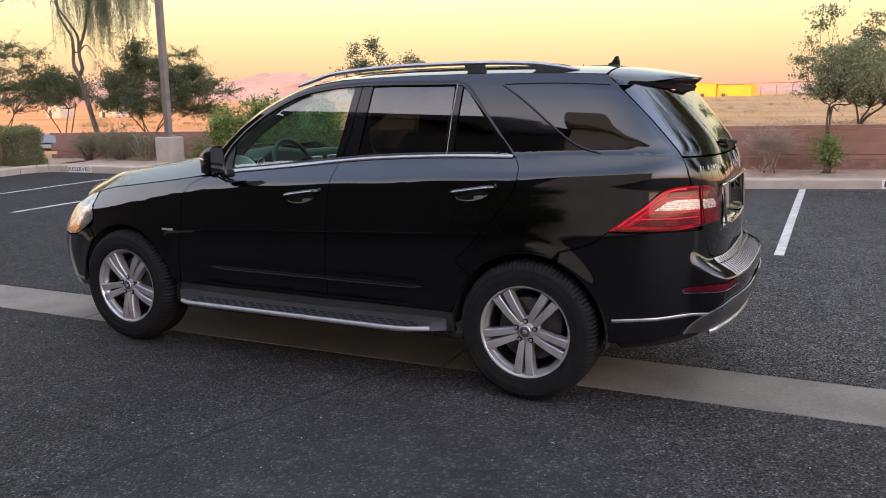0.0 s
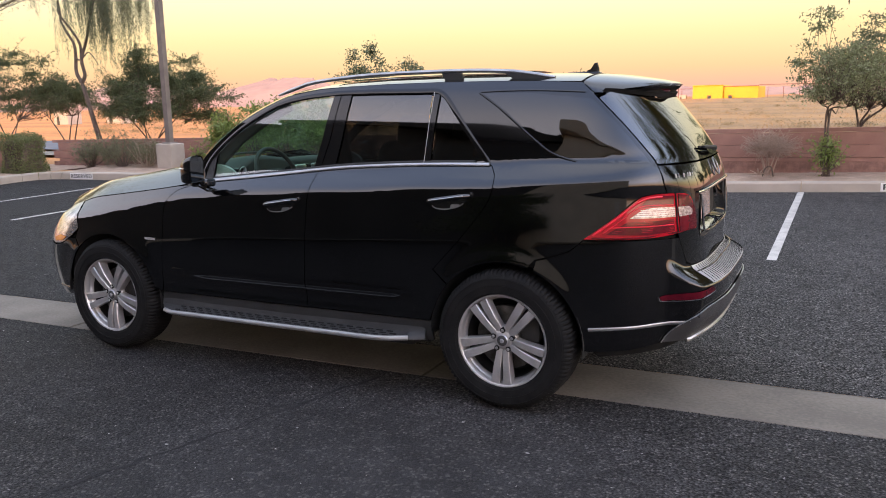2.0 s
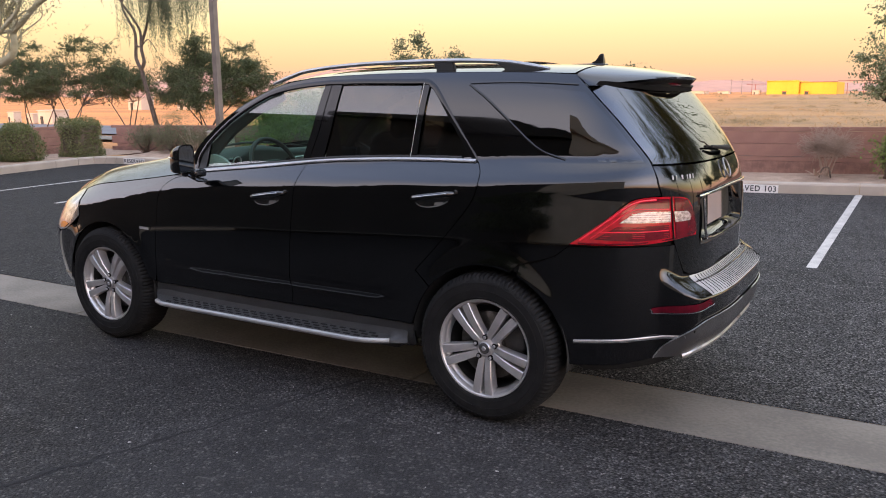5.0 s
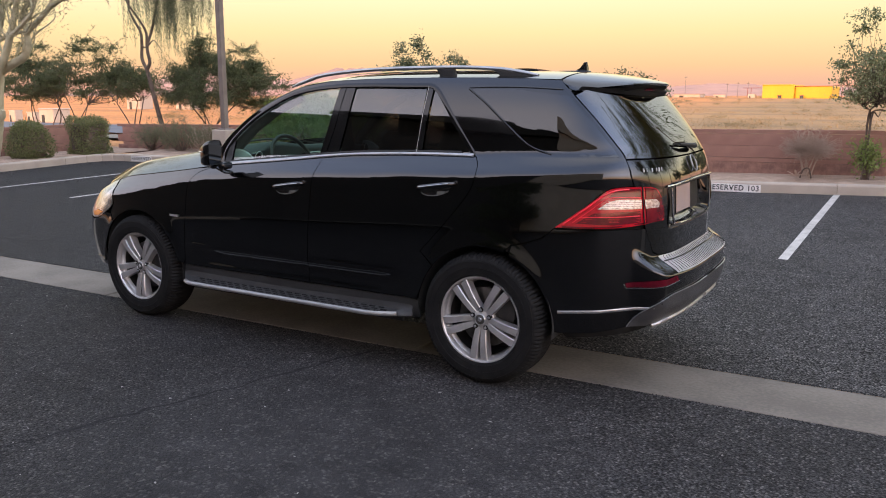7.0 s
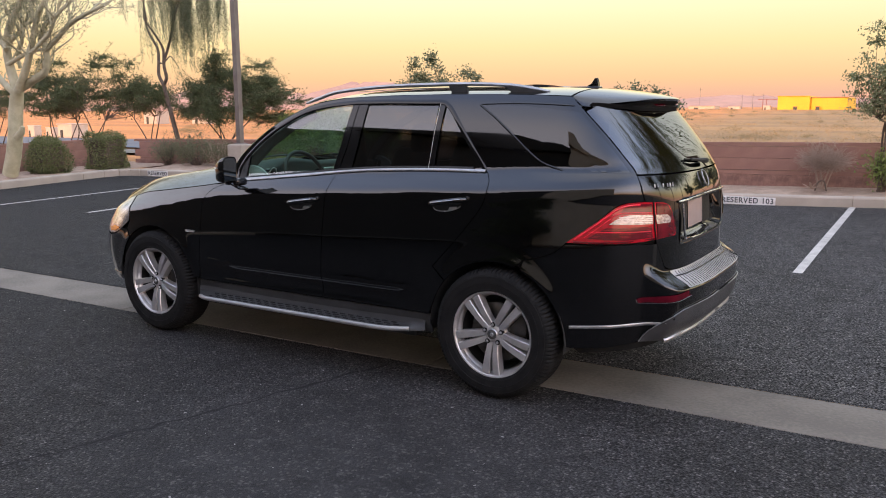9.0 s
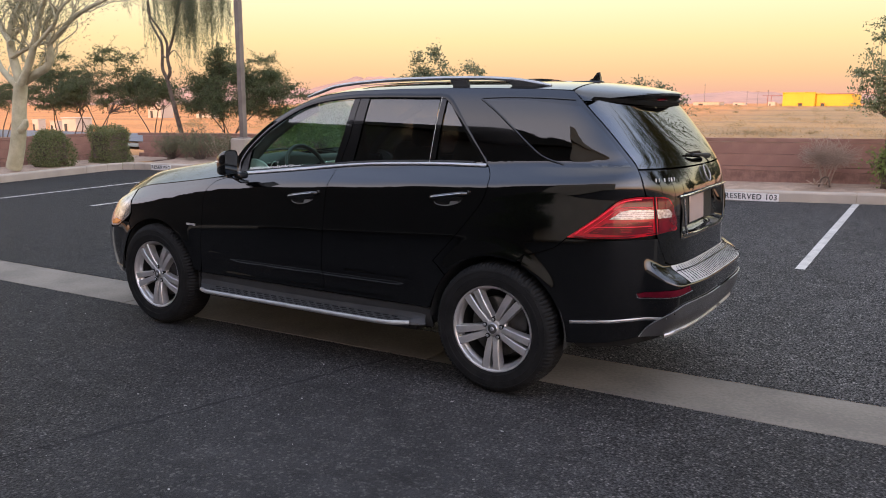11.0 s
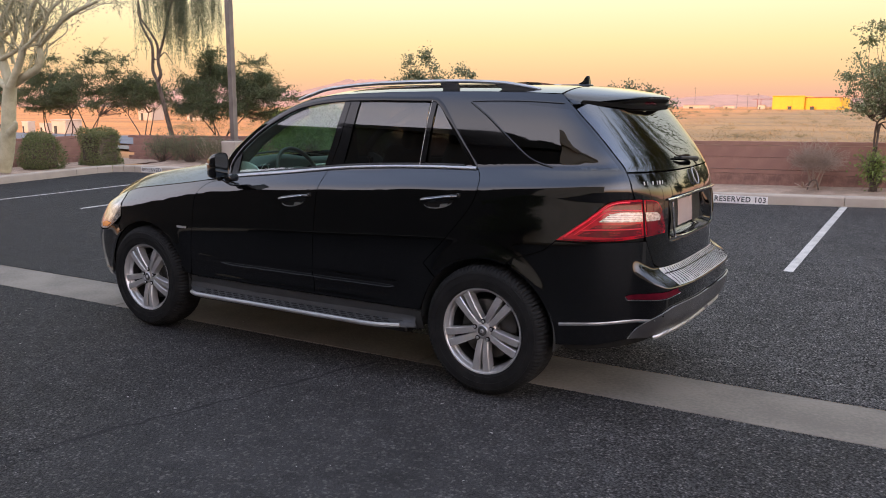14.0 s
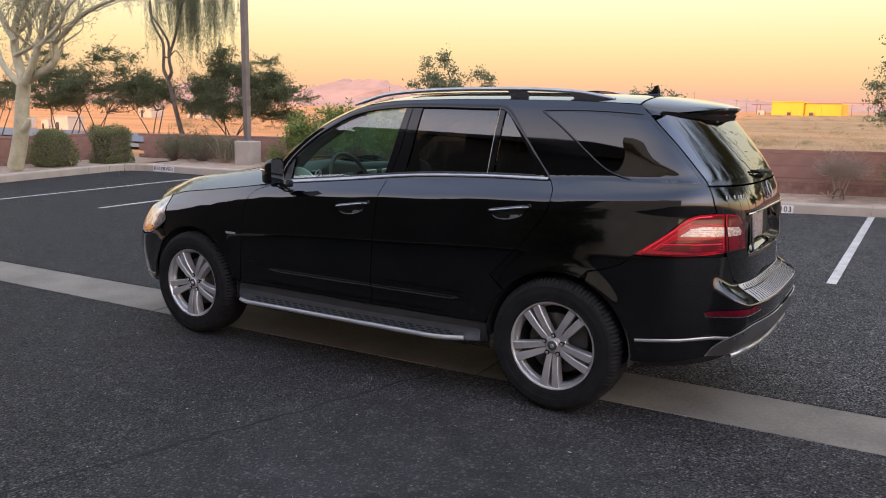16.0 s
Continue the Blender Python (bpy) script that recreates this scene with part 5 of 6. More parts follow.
for y in (-.38, .38):
    seat = part("front_seat", rounded((.52, .50, .18), (.12, y, .80), .06, 3), M["seat"], car, "dark leather front seat", True)
    part("seat_back", rounded((.16, .50, .62), (.52, y, 1.10), .06, 3, Matrix.Rotation(radians(16), 4, "Y"), taper=.85), M["seat"], seat, "", True)
    part("headrest", rounded((.10, .27, .19), (.66, y, 1.46), .045, 3, Matrix.Rotation(radians(8), 4, "Y")), M["seat"], seat, "", True)
    part("headrest_post", sweep([(.61, y, 1.34), (.645, y, 1.42)], .018, 8), M["satin"], seat)
bench = part("rear_seat", rounded((.55, 1.30, .18), (1.05, 0, .82), .06, 3), M["seat"], car, "dark leather rear bench", True)
part("seat_back", rounded((.16, 1.30, .60), (1.42, 0, 1.13), .06, 3, Matrix.Rotation(radians(16), 4, "Y")), M["seat"], bench, "", True)
for y in (-.42, 0, .42):
    part("headrest", rounded((.10, .26, .17), (1.54, y, 1.48), .045, 3), M["seat"], bench, "", True)
bm = bmesh.new()
rows = []
for y in np.linspace(-.74, .74, 41):
    crest = float(np.interp(y, (-.74, -.68, -.60, -.50, -.38, -.26, -.12, .0, .35, .62, .74), (1.155, 1.205, 1.252, 1.288, 1.298, 1.290, 1.268, 1.258, 1.252, 1.235, 1.18)))
    f = -.10 * (1 - (y / .74)**2)
    rows.append([bm.verts.new((x, y, z)) for x, z in ((-.88 + f, min(1.165, crest - .01)), (-.74 + f * .6, crest - .022), (-.60, crest), (-.53, crest - .006), (-.505, crest - .035), (-.52, 1.07), (-.46, .98), (-.50, .80), (-.58, .60))])
pad = bmesh.new()
pad_rows = [[pad.verts.new(v.co + Vector((0, 0, .003))) for v in r[:2]] for r in rows]
for a, b in zip(rows, rows[1:]):
    for j in range(8):
        bm.faces.new((a[j], a[j + 1], b[j + 1], b[j]))
for a, b in zip(pad_rows, pad_rows[1:]):
    for j in range(1):
        pad.faces.new((a[j], a[j + 1], b[j + 1], b[j]))
dash = part("dashboard", bm, M["dash"], car, "dark dashboard with a grey upper pad", True, 50)
part("dash_pad", pad, M["pad"], dash, "grey soft dashboard pad", True, 50)
bm = rounded((.10, .30, .16), (-.46, 0, 1.13), .02, 2, Matrix.Rotation(radians(-12), 4, "Y"))
part("centre_screen", bm, M["gloss_black"], dash, "", True)
for y in (-.10, .10):
    part("air_vent", rounded((.03, .12, .06), (-.41, y, 1.185), .012, 2), M["satin"], dash, "", True)
for sgn in (-1, 1):
    part("door_card", rounded((1.1, .05, .45), (-.15, sgn * .80, .95), .02, 2), M["dash"], door_f[0 if sgn < 0 else 1])
    part("door_card", rounded((.75, .05, .45), (.75, sgn * .80, .98), .02, 2), M["dash"], door_r[0 if sgn < 0 else 1])
    bm = bmesh.new()
    rim = curve([(-.64, 1.262), (-.55, 1.258), (-.47, 1.232), (-.415, 1.185), (-.40, 1.12)], 5) + [np.array((-.45, 1.05)), np.array((-.62, 1.05))]
    face = bm.faces.new([bm.verts.new((q[0], sgn * .748, q[1])) for q in rim])
    out = bmesh.ops.extrude_face_region(bm, geom=[face])
    bmesh.ops.translate(bm, verts=[v for v in out["geom"] if isinstance(v, bmesh.types.BMVert)], vec=(-.01, -sgn * .022, .004))
    part("dash_end", bm, M["trim_light"], dash, "pale dashboard end panel")
rot = Matrix.Translation((-.37, -.40, 1.16)) @ Matrix.Rotation(radians(65), 4, "Y")
ring = [rot @ Vector((.20 * math.cos(a), .20 * math.sin(a), 0)) for a in np.linspace(0, 6.28318, 49)[:-1]]
wheel_ring = part("steering_wheel", sweep(ring, .0150, 12, closed=True, up=(.9, .1, .4)), M["seat"], car, "black leather steering wheel", True)
bm = bmesh.new()
for a in (8, 172, 270):
    d = Vector((-math.sin(radians(a)), math.cos(radians(a)), 0))
    sweep([rot @ (d * .05 + Vector((0, 0, -.02))), rot @ (d * .19)], .014, 8, bm, flat=(1, .5))
part("wheel_spokes", bm, M["satin"], wheel_ring, "", True)
part("airbag_boss", rounded((.12, .14, .045), (0, 0, 0), .02, 3, rot @ Matrix.Translation((0, 0, -.015))), M["seat"], wheel_ring, "", True)
for y in (-.64, .64):
    ring = [(-.475 + .012 * math.sin(a), y + .034 * math.cos(a), 1.205 + .036 * math.sin(a)) for a in np.linspace(0, 6.28318, 29)[:-1]]
    part("vent_ring", sweep(ring, .0035, 6, closed=True, up=(1, 0, 0)), M["satin"], dash, "silver ring round the air vent", True)
    part("vent_core", sweep([(-.52, y, 1.200), (-.483, y, 1.205)], [.034, .030], 16), M["gloss_black"], dash)
part("console_panel", rounded((.03, .20, .22), (-.42, .02, 1.02), .01, 2, Matrix.Rotation(radians(-20), 4, "Y")), M["gloss_black"], dash, "", True)
for y in (-.09, .13):
    part("console_trim", sweep([(-.385, y, 1.13), (-.40, y, .93)], .008, 6), M["satin"], dash)
for sgn in (-1, 1):
    part("pillar_lining", rounded((.10, .04, .34), (.33, sgn * .67, 1.36), .015, 2, Matrix.Rotation(radians(-8), 4, "Y")), M["dash"], car)
for sgn in (-1, 1):
    bm = sweep([place(a, b)[0] * np.array((1, -sgn, 1)) + np.array((.03, -sgn * .055, -.03)) for a, b in ((-.70, 1.19), (-.62, 1.315), (-.47, 1.45), (-.29, 1.562), (-.09, 1.652))], [.045, .042, .038, .034, .03], 8, flat=(.6, 1))
    part("pillar_trim", bm, M["dash"], car, "", True)
part("headlining", rounded((1.6, 1.08, .015), (.86, 0, 1.700), .006, 1), M["trim_light"], car)
# ---- plants ----
def leaf_material(name, a, b, rough=.55):
    m = bpy.data.materials.new(name)
    N, L = nodes_of(m)
    p = N["Principled BSDF"]
    g = N.new("ShaderNodeNewGeometry")
    r = N.new("ShaderNodeValToRGB")
    r.color_ramp.elements[0].color, r.color_ramp.elements[1].color = (*a, 1), (*b, 1)
    L.new(g.outputs["Random Per Island"], r.inputs[0])
    L.new(r.outputs[0], p.inputs["Base Color"])
    p.inputs["Roughness"].default_value = rough
    t = N.new("ShaderNodeBsdfTranslucent")
    L.new(r.outputs[0], t.inputs[0])
    x = N.new("ShaderNodeMixShader")
    x.inputs[0].default_value = .35
    L.new(p.outputs[0], x.inputs[1]), L.new(t.outputs[0], x.inputs[2])
    L.new(x.outputs[0], N["Material Output"].inputs[0])
    return m


M["leaf"] = leaf_material("grey_green_leaf", (.115, .135, .068), (.23, .245, .135))
M["leaf_airy"] = leaf_material("airy_grey_green_leaf", (.19, .21, .10), (.34, .36, .19))
M["leaf_green"] = leaf_material("fresh_green_leaf", (.15, .205, .045), (.25, .30, .085))
M["leaf_dark"] = leaf_material("dark_green_leaf", (.058, .076, .028), (.115, .135, .055))
M["leaf_dry"] = leaf_material("dry_twig", (.52, .39, .30), (.34, .25, .19))
M["leaf_olive"] = leaf_material("dusty_olive_leaf", (.20, .195, .105), (.12, .125, .065))
M["leaf_hedge"] = leaf_material("clipped_hedge_leaf", (.10, .125, .042), (.23, .235, .10))
M["leaf_weep"] = leaf_material("hanging_grey_leaf", (.20, .21, .12), (.10, .115, .065))
M["bark"] = surface("brown_bark", (.16, .115, .085), (.085, .062, .048), 12, 90, .9, .96, bump=.012)
M["pale_bark"] = surface("pale_green_bark", (.50, .45, .30), (.38, .34, .22), 6, 70, .75, .85, bump=.006)


def leaves(points, size, material, parent, name="crown", long=2.2, droop=0.0):
    """Many small folded leaves at the points, in one mesh."""
    P = np.array(points)
    n = len(P)
    d = rng.normal(size=(n, 3))
    d[:, 2] -= droop
    d /= np.linalg.norm(d, axis=1)[:, None]
    c = np.cross(d, rng.normal(size=(n, 3)))
    c /= np.linalg.norm(c, axis=1)[:, None] + 1e-9
    up = np.cross(c, d)
    s = size * rng.uniform(.6, 1.3, n)[:, None]
    V = np.stack((P, P + d * s * long * .5 + c * s * .5, P + d * s * long, P + d * s * long * .5 - c * s * .5), 1)
    V[:, 1] += up * s * .18
    V[:, 3] += up * s * .18
    base_i = np.arange(n) * 4
    F = np.concatenate((np.stack((base_i, base_i + 1, base_i + 2), 1), np.stack((base_i, base_i + 2, base_i + 3), 1)))
    return mesh_object(name, V.reshape(-1, 3).tolist(), F.tolist(), material, parent, smooth=False)


def limb(bm, a, direction, length, r, depth, tips, spread=.6, lift=.25, wander=.22, kids=(2, 3), shrink=.72, sides=7):
    """A bending limb with smaller limbs on it; tips collects where twigs end, with their direction."""
    p, d = Vector(a), Vector(direction).normalized()
    path, n = [p.copy()], 5
    for k in range(n):
        d = (d + Vector(rng.normal(size=3) * wander) + Vector((0, 0, lift * .15))).normalized()
        p = p + d * length / n
        path.append(p.copy())
    sweep(path, [r * (1 - .45 * k / n) for k in range(n + 1)], sides if depth > 1 else 5, bm)
    if depth == 0:
        tips.append((p.copy(), d.copy()))
        tips.append((path[3].copy(), d.copy()))
        return
    for _ in range(int(rng.integers(kids[0], kids[1] + 1))):
        k = int(rng.integers(2, n + 1))
        nd = (d + Vector(rng.normal(size=3) * spread) + Vector((0, 0, lift))).normalized()
        limb(bm, path[k], nd, length * shrink * rng.uniform(.8, 1.15), r * .55, depth - 1, tips, spread, lift, wander, kids, shrink, sides)
    limb(bm, path[-1], d, length * shrink, r * .55, depth - 1, tips, spread, lift, wander, kids, shrink, sides)


def clump_tree(base, half, low, high, clumps, label, material="leaf", size=.024, spot=.24, count=290, stems=4, r=.025, bark="bark", extra=(), deep=.6, sprays=22, lean=0.0, thick=.40, ball=False, fork=0.0):
    """A tree of several stems whose leaves sit in separate clumps under an uneven dome."""
    t = tagged(new("tree"), label, "tree")
    bm, pts = bmesh.new(), []
    b = Vector(base)
    roots = []
    for k in range(stems):
        a = 6.283 * (k + rng.uniform(-.25, .25)) / stems
        reach = half * (.32 if fork else .46) if stems > 1 else 0
        mid = b + Vector((math.cos(a) * reach + lean * .5, math.sin(a) * reach * deep, (low - b.z) * rng.uniform(.85, 1.1)))
        knee = b.lerp(mid, .5) + Vector((rng.normal(0, .20), rng.normal(0, .10), .0))
        if fork:
            knee = b + Vector((rng.normal(0, .015), rng.normal(0, .015), fork))
        path = curve([b + Vector((math.cos(a) * r, math.sin(a) * r, 0)), knee, mid], 5)
        sweep(path, [r * (1 - .45 * j / (len(path) - 1)) for j in range(len(path))], 8, bm)
        roots.append(mid)
    centres = [Vector(e) for e in extra]
    for k in range(clumps):
        a, rad = rng.uniform(0, 6.283), math.sqrt(rng.uniform(.02, 1))
        dome = low + (high - low) * math.sqrt(max(.04, 1 - rad * rad)) * rng.uniform(.80, 1.0)
        z = low + (dome - low) * rng.uniform(0, 1)**.6
        if ball:
            h = (high - low) / 2
            z = low + h + h * rng.uniform(-1, 1) * math.sqrt(max(.05, 1 - rad * rad))
        centres.append(Vector((b.x + lean + math.cos(a) * rad * half, b.y + math.sin(a) * rad * half * deep, z)))
    for k, c in enumerate(centres):
        m = min(roots, key=lambda q: (q - c).length)
        bend = m.lerp(c, .5) + Vector((rng.normal(0, .07), rng.normal(0, .07), -.06 * half))
        path = curve([m, bend, c], 4)
        sweep(path, [r * (.42 - .30 * j / (len(path) - 1)) for j in range(len(path))], 5, bm)
        w = spot * rng.uniform(.65, 1.25) * (1 if k >= len(extra) else .95)
        n = int(count * rng.uniform(.5, 1.3))
        pts.append(np.array(c) + rng.normal(size=(n, 3)) * np.array((w, w, w * thick)))
        for _ in range(sprays):
            d = Vector((rng.normal(), rng.normal() * .6, rng.normal(.12, .34))).normalized() * w * rng.uniform(1.2, 2.7)
            sweep([c, c + d * .5 + Vector((0, 0, .02)), c + d], [r * .10, r * .07, r * .04], 4, bm)
            v = rng.uniform(.2, 1.05, max(6, n // 8))[:, None]
            pts.append(np.array(c) + np.array(d) * v + rng.normal(size=(len(v), 3)) * w * np.array((.15, .15, .09)))
    part("trunk", bm, M[bark], t, "", True, 60)
    leaves(np.concatenate(pts), size, M[material], t)
    return t


# dark shrub before the office, mirrored in the car
clump_tree((-2.6, -12.1, .12), 1.35, .8, 2.7, 40, "dark leafy shrub tree against the tan office wall", "leaf_dark", size=.045, spot=.34, count=260, stems=3, r=.05, sprays=6)
SMALL = "leafy small desert tree with dark green clumped crown"
# bushy small trees behind the wall
clump_tree((-22.1, 11.9, .0), 1.85, 1.55, 3.0, 34, SMALL, "leaf_dark", size=.027, spot=.21, count=170, stems=4, extra=((-23.1, 11.9, 3.3), (-22.6, 11.8, 3.0), (-21.9, 11.8, 3.2), (-23.4, 11.9, 2.8), (-22.2, 12, 2.7)))
clump_tree((-20.6, 12.0, .0), 2.0, 1.55, 3.1, 38, SMALL, "leaf_dark", size=.027, spot=.21, count=170, stems=4, extra=((-19.75, 11.9, 3.35), (-18.5, 11.9, 3.05), (-19.0, 12, 2.75), (-20.3, 12, 3.1), (-19.4, 12, 3.05), (-18.1, 12, 2.6), (-20.9, 12, 2.9), (-17.8, 12, 2.3), (-17.3, 12, 2.1)), lean=.3)
clump_tree((-18.3, 12.4, .0), 1.4, 1.55, 2.6, 22, SMALL, "leaf_dark", size=.027, spot=.21, count=170, stems=3)
clump_tree((-14.55, 12.0, .0), 1.8, 1.35, 3.15, 84, "bushy desert tree with grey-green crown and many stems", "leaf_dark", size=.024, spot=.21, count=200, stems=5, extra=((-14.5, 12, 3.15), (-13.0, 12, 2.85), (-12.6, 12, 2.45), (-12.1, 12, 2.1), (-15.9, 12, 2.1), (-11.6, 12, 1.85)), lean=.55)
clump_tree((-26.3, 12.0, .0), 1.6, 1.5, 2.8, 22, SMALL, "leaf_dark", stems=3)
# the trees at the eastern end of the bed
clump_tree((2.73, 9.4, .36), .60, 1.45, 2.45, 84, "slender young tree with grey-green leaves over a thin trunk", "leaf_airy", size=.023, spot=.10, count=50, stems=4, r=.016, thick=.7, deep=.8, ball=True, fork=.95, lean=.17, extra=((2.50, 9.4, 2.62), (2.53, 9.4, 2.80), (2.62, 9.4, 2.88), (2.72, 9.4, 2.80), (2.60, 9.4, 2.66), (2.40, 9.4, 2.35), (2.30, 9.4, 2.10), (2.28, 9.4, 1.85), (2.36, 9.4, 1.58)), sprays=9)
clump_tree((3.2, 11.0, .1), .72, 1.30, 2.9, 90, "young tree with feathery leaves behind the wall", "leaf", size=.025, spot=.12, count=50, stems=4, r=.026, thick=.5, deep=.8, ball=True, fork=.9, sprays=10, lean=.30)
clump_tree((5.2, 12.0, .1), 1.1, 1.5, 3.6, 34, "young tree with feathery leaves behind the wall", "leaf", size=.028, spot=.2, count=230, stems=3)
clump_tree((7.9, 11.6, .1), 1.2, 1.5, 3.6, 34, "young tree with feathery leaves behind the wall", "leaf_dark", size=.028, spot=.2, count=230, stems=3)
# crowns that show over the car's roof
ROW = "slender young tree with grey-green leaves in the bed by the wall"
clump_tree((-5.55, 9.45, .30), .48, 1.45, 2.52, 60, ROW, "leaf", size=.026, spot=.085, count=90, stems=4, r=.022, thick=.9, deep=.8, fork=.8, sprays=4, extra=((-5.58, 9.4, 2.74), (-5.60, 9.4, 2.62), (-5.5, 9.4, 2.54), (-6.0, 9.4, 2.64), (-5.98, 9.4, 2.54), (-6.06, 9.4, 2.50), (-5.35, 9.4, 2.39), (-5.9, 9.4, 2.32), (-6.05, 9.4, 2.24), (-6.3, 9.4, 2.14)))
clump_tree((-4.7, 9.5, .30), .38, 1.4, 2.17, 34, ROW, "leaf", size=.026, spot=.085, count=90, stems=3, r=.02, thick=.9, deep=.8, fork=.8, sprays=4, extra=((-4.75, 9.4, 2.37), (-4.65, 9.4, 2.31), (-4.98, 9.4, 2.29), (-4.48, 9.4, 2.23)))
clump_tree((-1.15, 9.5, .32), .52, 1.25, 1.88, 44, ROW, "leaf", size=.026, spot=.085, count=90, stems=3, r=.02, thick=.9, deep=.8, fork=.8, sprays=4, extra=((-1.55, 9.4, 1.94), (-1.25, 9.4, 1.98), (-1.18, 9.4, 1.92), (-.85, 9.4, 1.90), (-.72, 9.4, 1.83), (-.50, 9.4, 1.68), (-.45, 9.4, 1.48)))


def weeping_tree(base, trunk, boughs, curtains, r, label, size=1.0, leaf=.013, foliage="leaf_weep", step=.036):
    """A slim forked trunk whose boughs carry hanging curtains of fine leaves; curtains hold x, spread, top, foot, strands."""
    t = tagged(new("weeping_tree"), label, "tree")
    bm, pts = bmesh.new(), []
    b = Vector(base)
    at = lambda q: b + Vector((q[0], q[2] if len(q) > 2 else 0, q[1])) * size
    path = curve([at(q) for q in trunk], 4)
    sweep(path, [r * (1 - .42 * k / (len(path) - 1)) for k in range(len(path))], 9, bm)
    for q, w in boughs:
        path = curve([at(p) for p in q], 4)
        sweep(path, [r * w * (1 - .6 * k / (len(path) - 1)) for k in range(len(path))], 7, bm)
    heads = [at(q[-1]) for q, w in boughs]
    for x, spread, top, foot, n in curtains:
        c = at((x, top))
        h = min(heads, key=lambda p: (p - c).length)
        sweep(curve([h, h.lerp(c, .5) + Vector((0, 0, .25 * size)), c], 4), [.022 * size - .0016 * k for k in range(9)], 5, bm)
        bunches = [np.array(c) + rng.normal(size=3) * np.array((spread * .8, spread * .8, .12)) * size for _ in range(5)]
        for _ in range(int(n * 1.45)):
            q = bunches[int(rng.integers(0, len(bunches)))] + rng.normal(size=3) * np.array((.035, .035, .16)) * size
            low = b.z + size * (foot + rng.uniform()**1.6 * (top - foot) * .85)
            if low > q[2] - .1:
                continue
            sway = rng.normal(size=2) * .05
            for _ in range(2):
                v = np.arange(rng.uniform(0, .3), (q[2] - low) * rng.uniform(.7, 1), step * size)[:, None]
                pts.append(q + rng.normal(size=3) * .03 * size + np.concatenate((sway[0] * v, sway[1] * v, -v), 1) + rng.normal(size=(len(v), 3)) * .012 * size)
    part("trunk", bm, M["bark"], t, "", True, 60)
    leaves(np.concatenate(pts), leaf * size, M[foliage], t, long=4.6, droop=1.6)
    return t


WEEP_TRUNK = [(0, 0), (-.14, .5), (-.31, 1.03), (-.58, 1.91), (-.72, 2.37)]
WEEP_BOUGHS = [([(-.72, 2.37), (-.90, 2.68), (-.87, 3.05), (-.88, 3.41), (-1.11, 3.66, .05), (-1.43, 4.06, .1), (-1.44, 4.43, .1), (-1.6, 5.2, .1)], .60),
               ([(-.66, 3.02), (-.66, 3.42), (-.83, 3.8, -.1), (-1.08, 4.18, -.2), (-1.14, 4.41, -.2), (-1.0, 5.3, -.2)], .46),
               ([(-.72, 2.37), (-.58, 2.59), (-.65, 3.01), (-.52, 3.49, .1), (-.29, 4.06, .1), (0, 4.9, .1), (.3, 5.6, .1)], .62),
               ([(-.30, 4.05, .1), (.35, 4.8, -.1), (1.1, 5.3, -.2)], .26),
               ([(-.87, 3.05), (-.76, 3.00), (-.65, 3.01)], .40)]
WEEP_CURTAINS = [(-2.3, .15, 5.0, 4.1, 10), (-1.9, .2, 5.3, 4.3, 14), (-1.35, .10, 4.3, 2.9, 8), (-1.0, .15, 5.2, 3.6, 12), (-.95, .12, 5.0, 2.9, 12), (-.6, .2, 5.5, 3.1, 40), (-.2, .2, 5.5, 2.9, 58), (.15, .2, 5.6, 2.8, 66), (.5, .2, 5.5, 2.6, 66),
                 (.85, .2, 5.4, 2.75, 54), (1.25, .2, 5.3, 3.0, 46), (1.6, .2, 5.1, 3.2, 34), (1.95, .16, 4.9, 3.5, 20), (-.02, .05, 2.85, 2.2, 6),
                 # top curtains stand above the view, added to block sky from the bonnet's reflection
                 (-2.3, .45, 7.0, 4.9, 40), (-1.1, .5, 7.8, 5.2, 40), (.1, .5, 8.0, 5.2, 40), (1.2, .5, 7.6, 5.1, 40), (2.3, .45, 7.0, 4.8, 40)]
weeping_tree((-15.27, 11.2, 0), WEEP_TRUNK, WEEP_BOUGHS, WEEP_CURTAINS, .088, "tall weeping desert tree with a leaning dark forked trunk")
EAST = [(x, w * 1.7, a, f - .9, int(n * 1.3)) for x, w, a, f, n in WEEP_CURTAINS if x > -2 and a > 4]
for spot_, tall in (((5.6, 12.6, 0), 1.7), ((8.2, 11.8, 0), 1.7), ((10.9, 10.9, 0), 1.8), ((14.0, 8.4, 0), 1.9), ((14.2, 2.6, 0), 2.1)):
    weeping_tree(spot_, WEEP_TRUNK, WEEP_BOUGHS[1:4], EAST, .11, "tall weeping desert tree at the edge of the lot", tall, .019, "leaf_dark", .075)

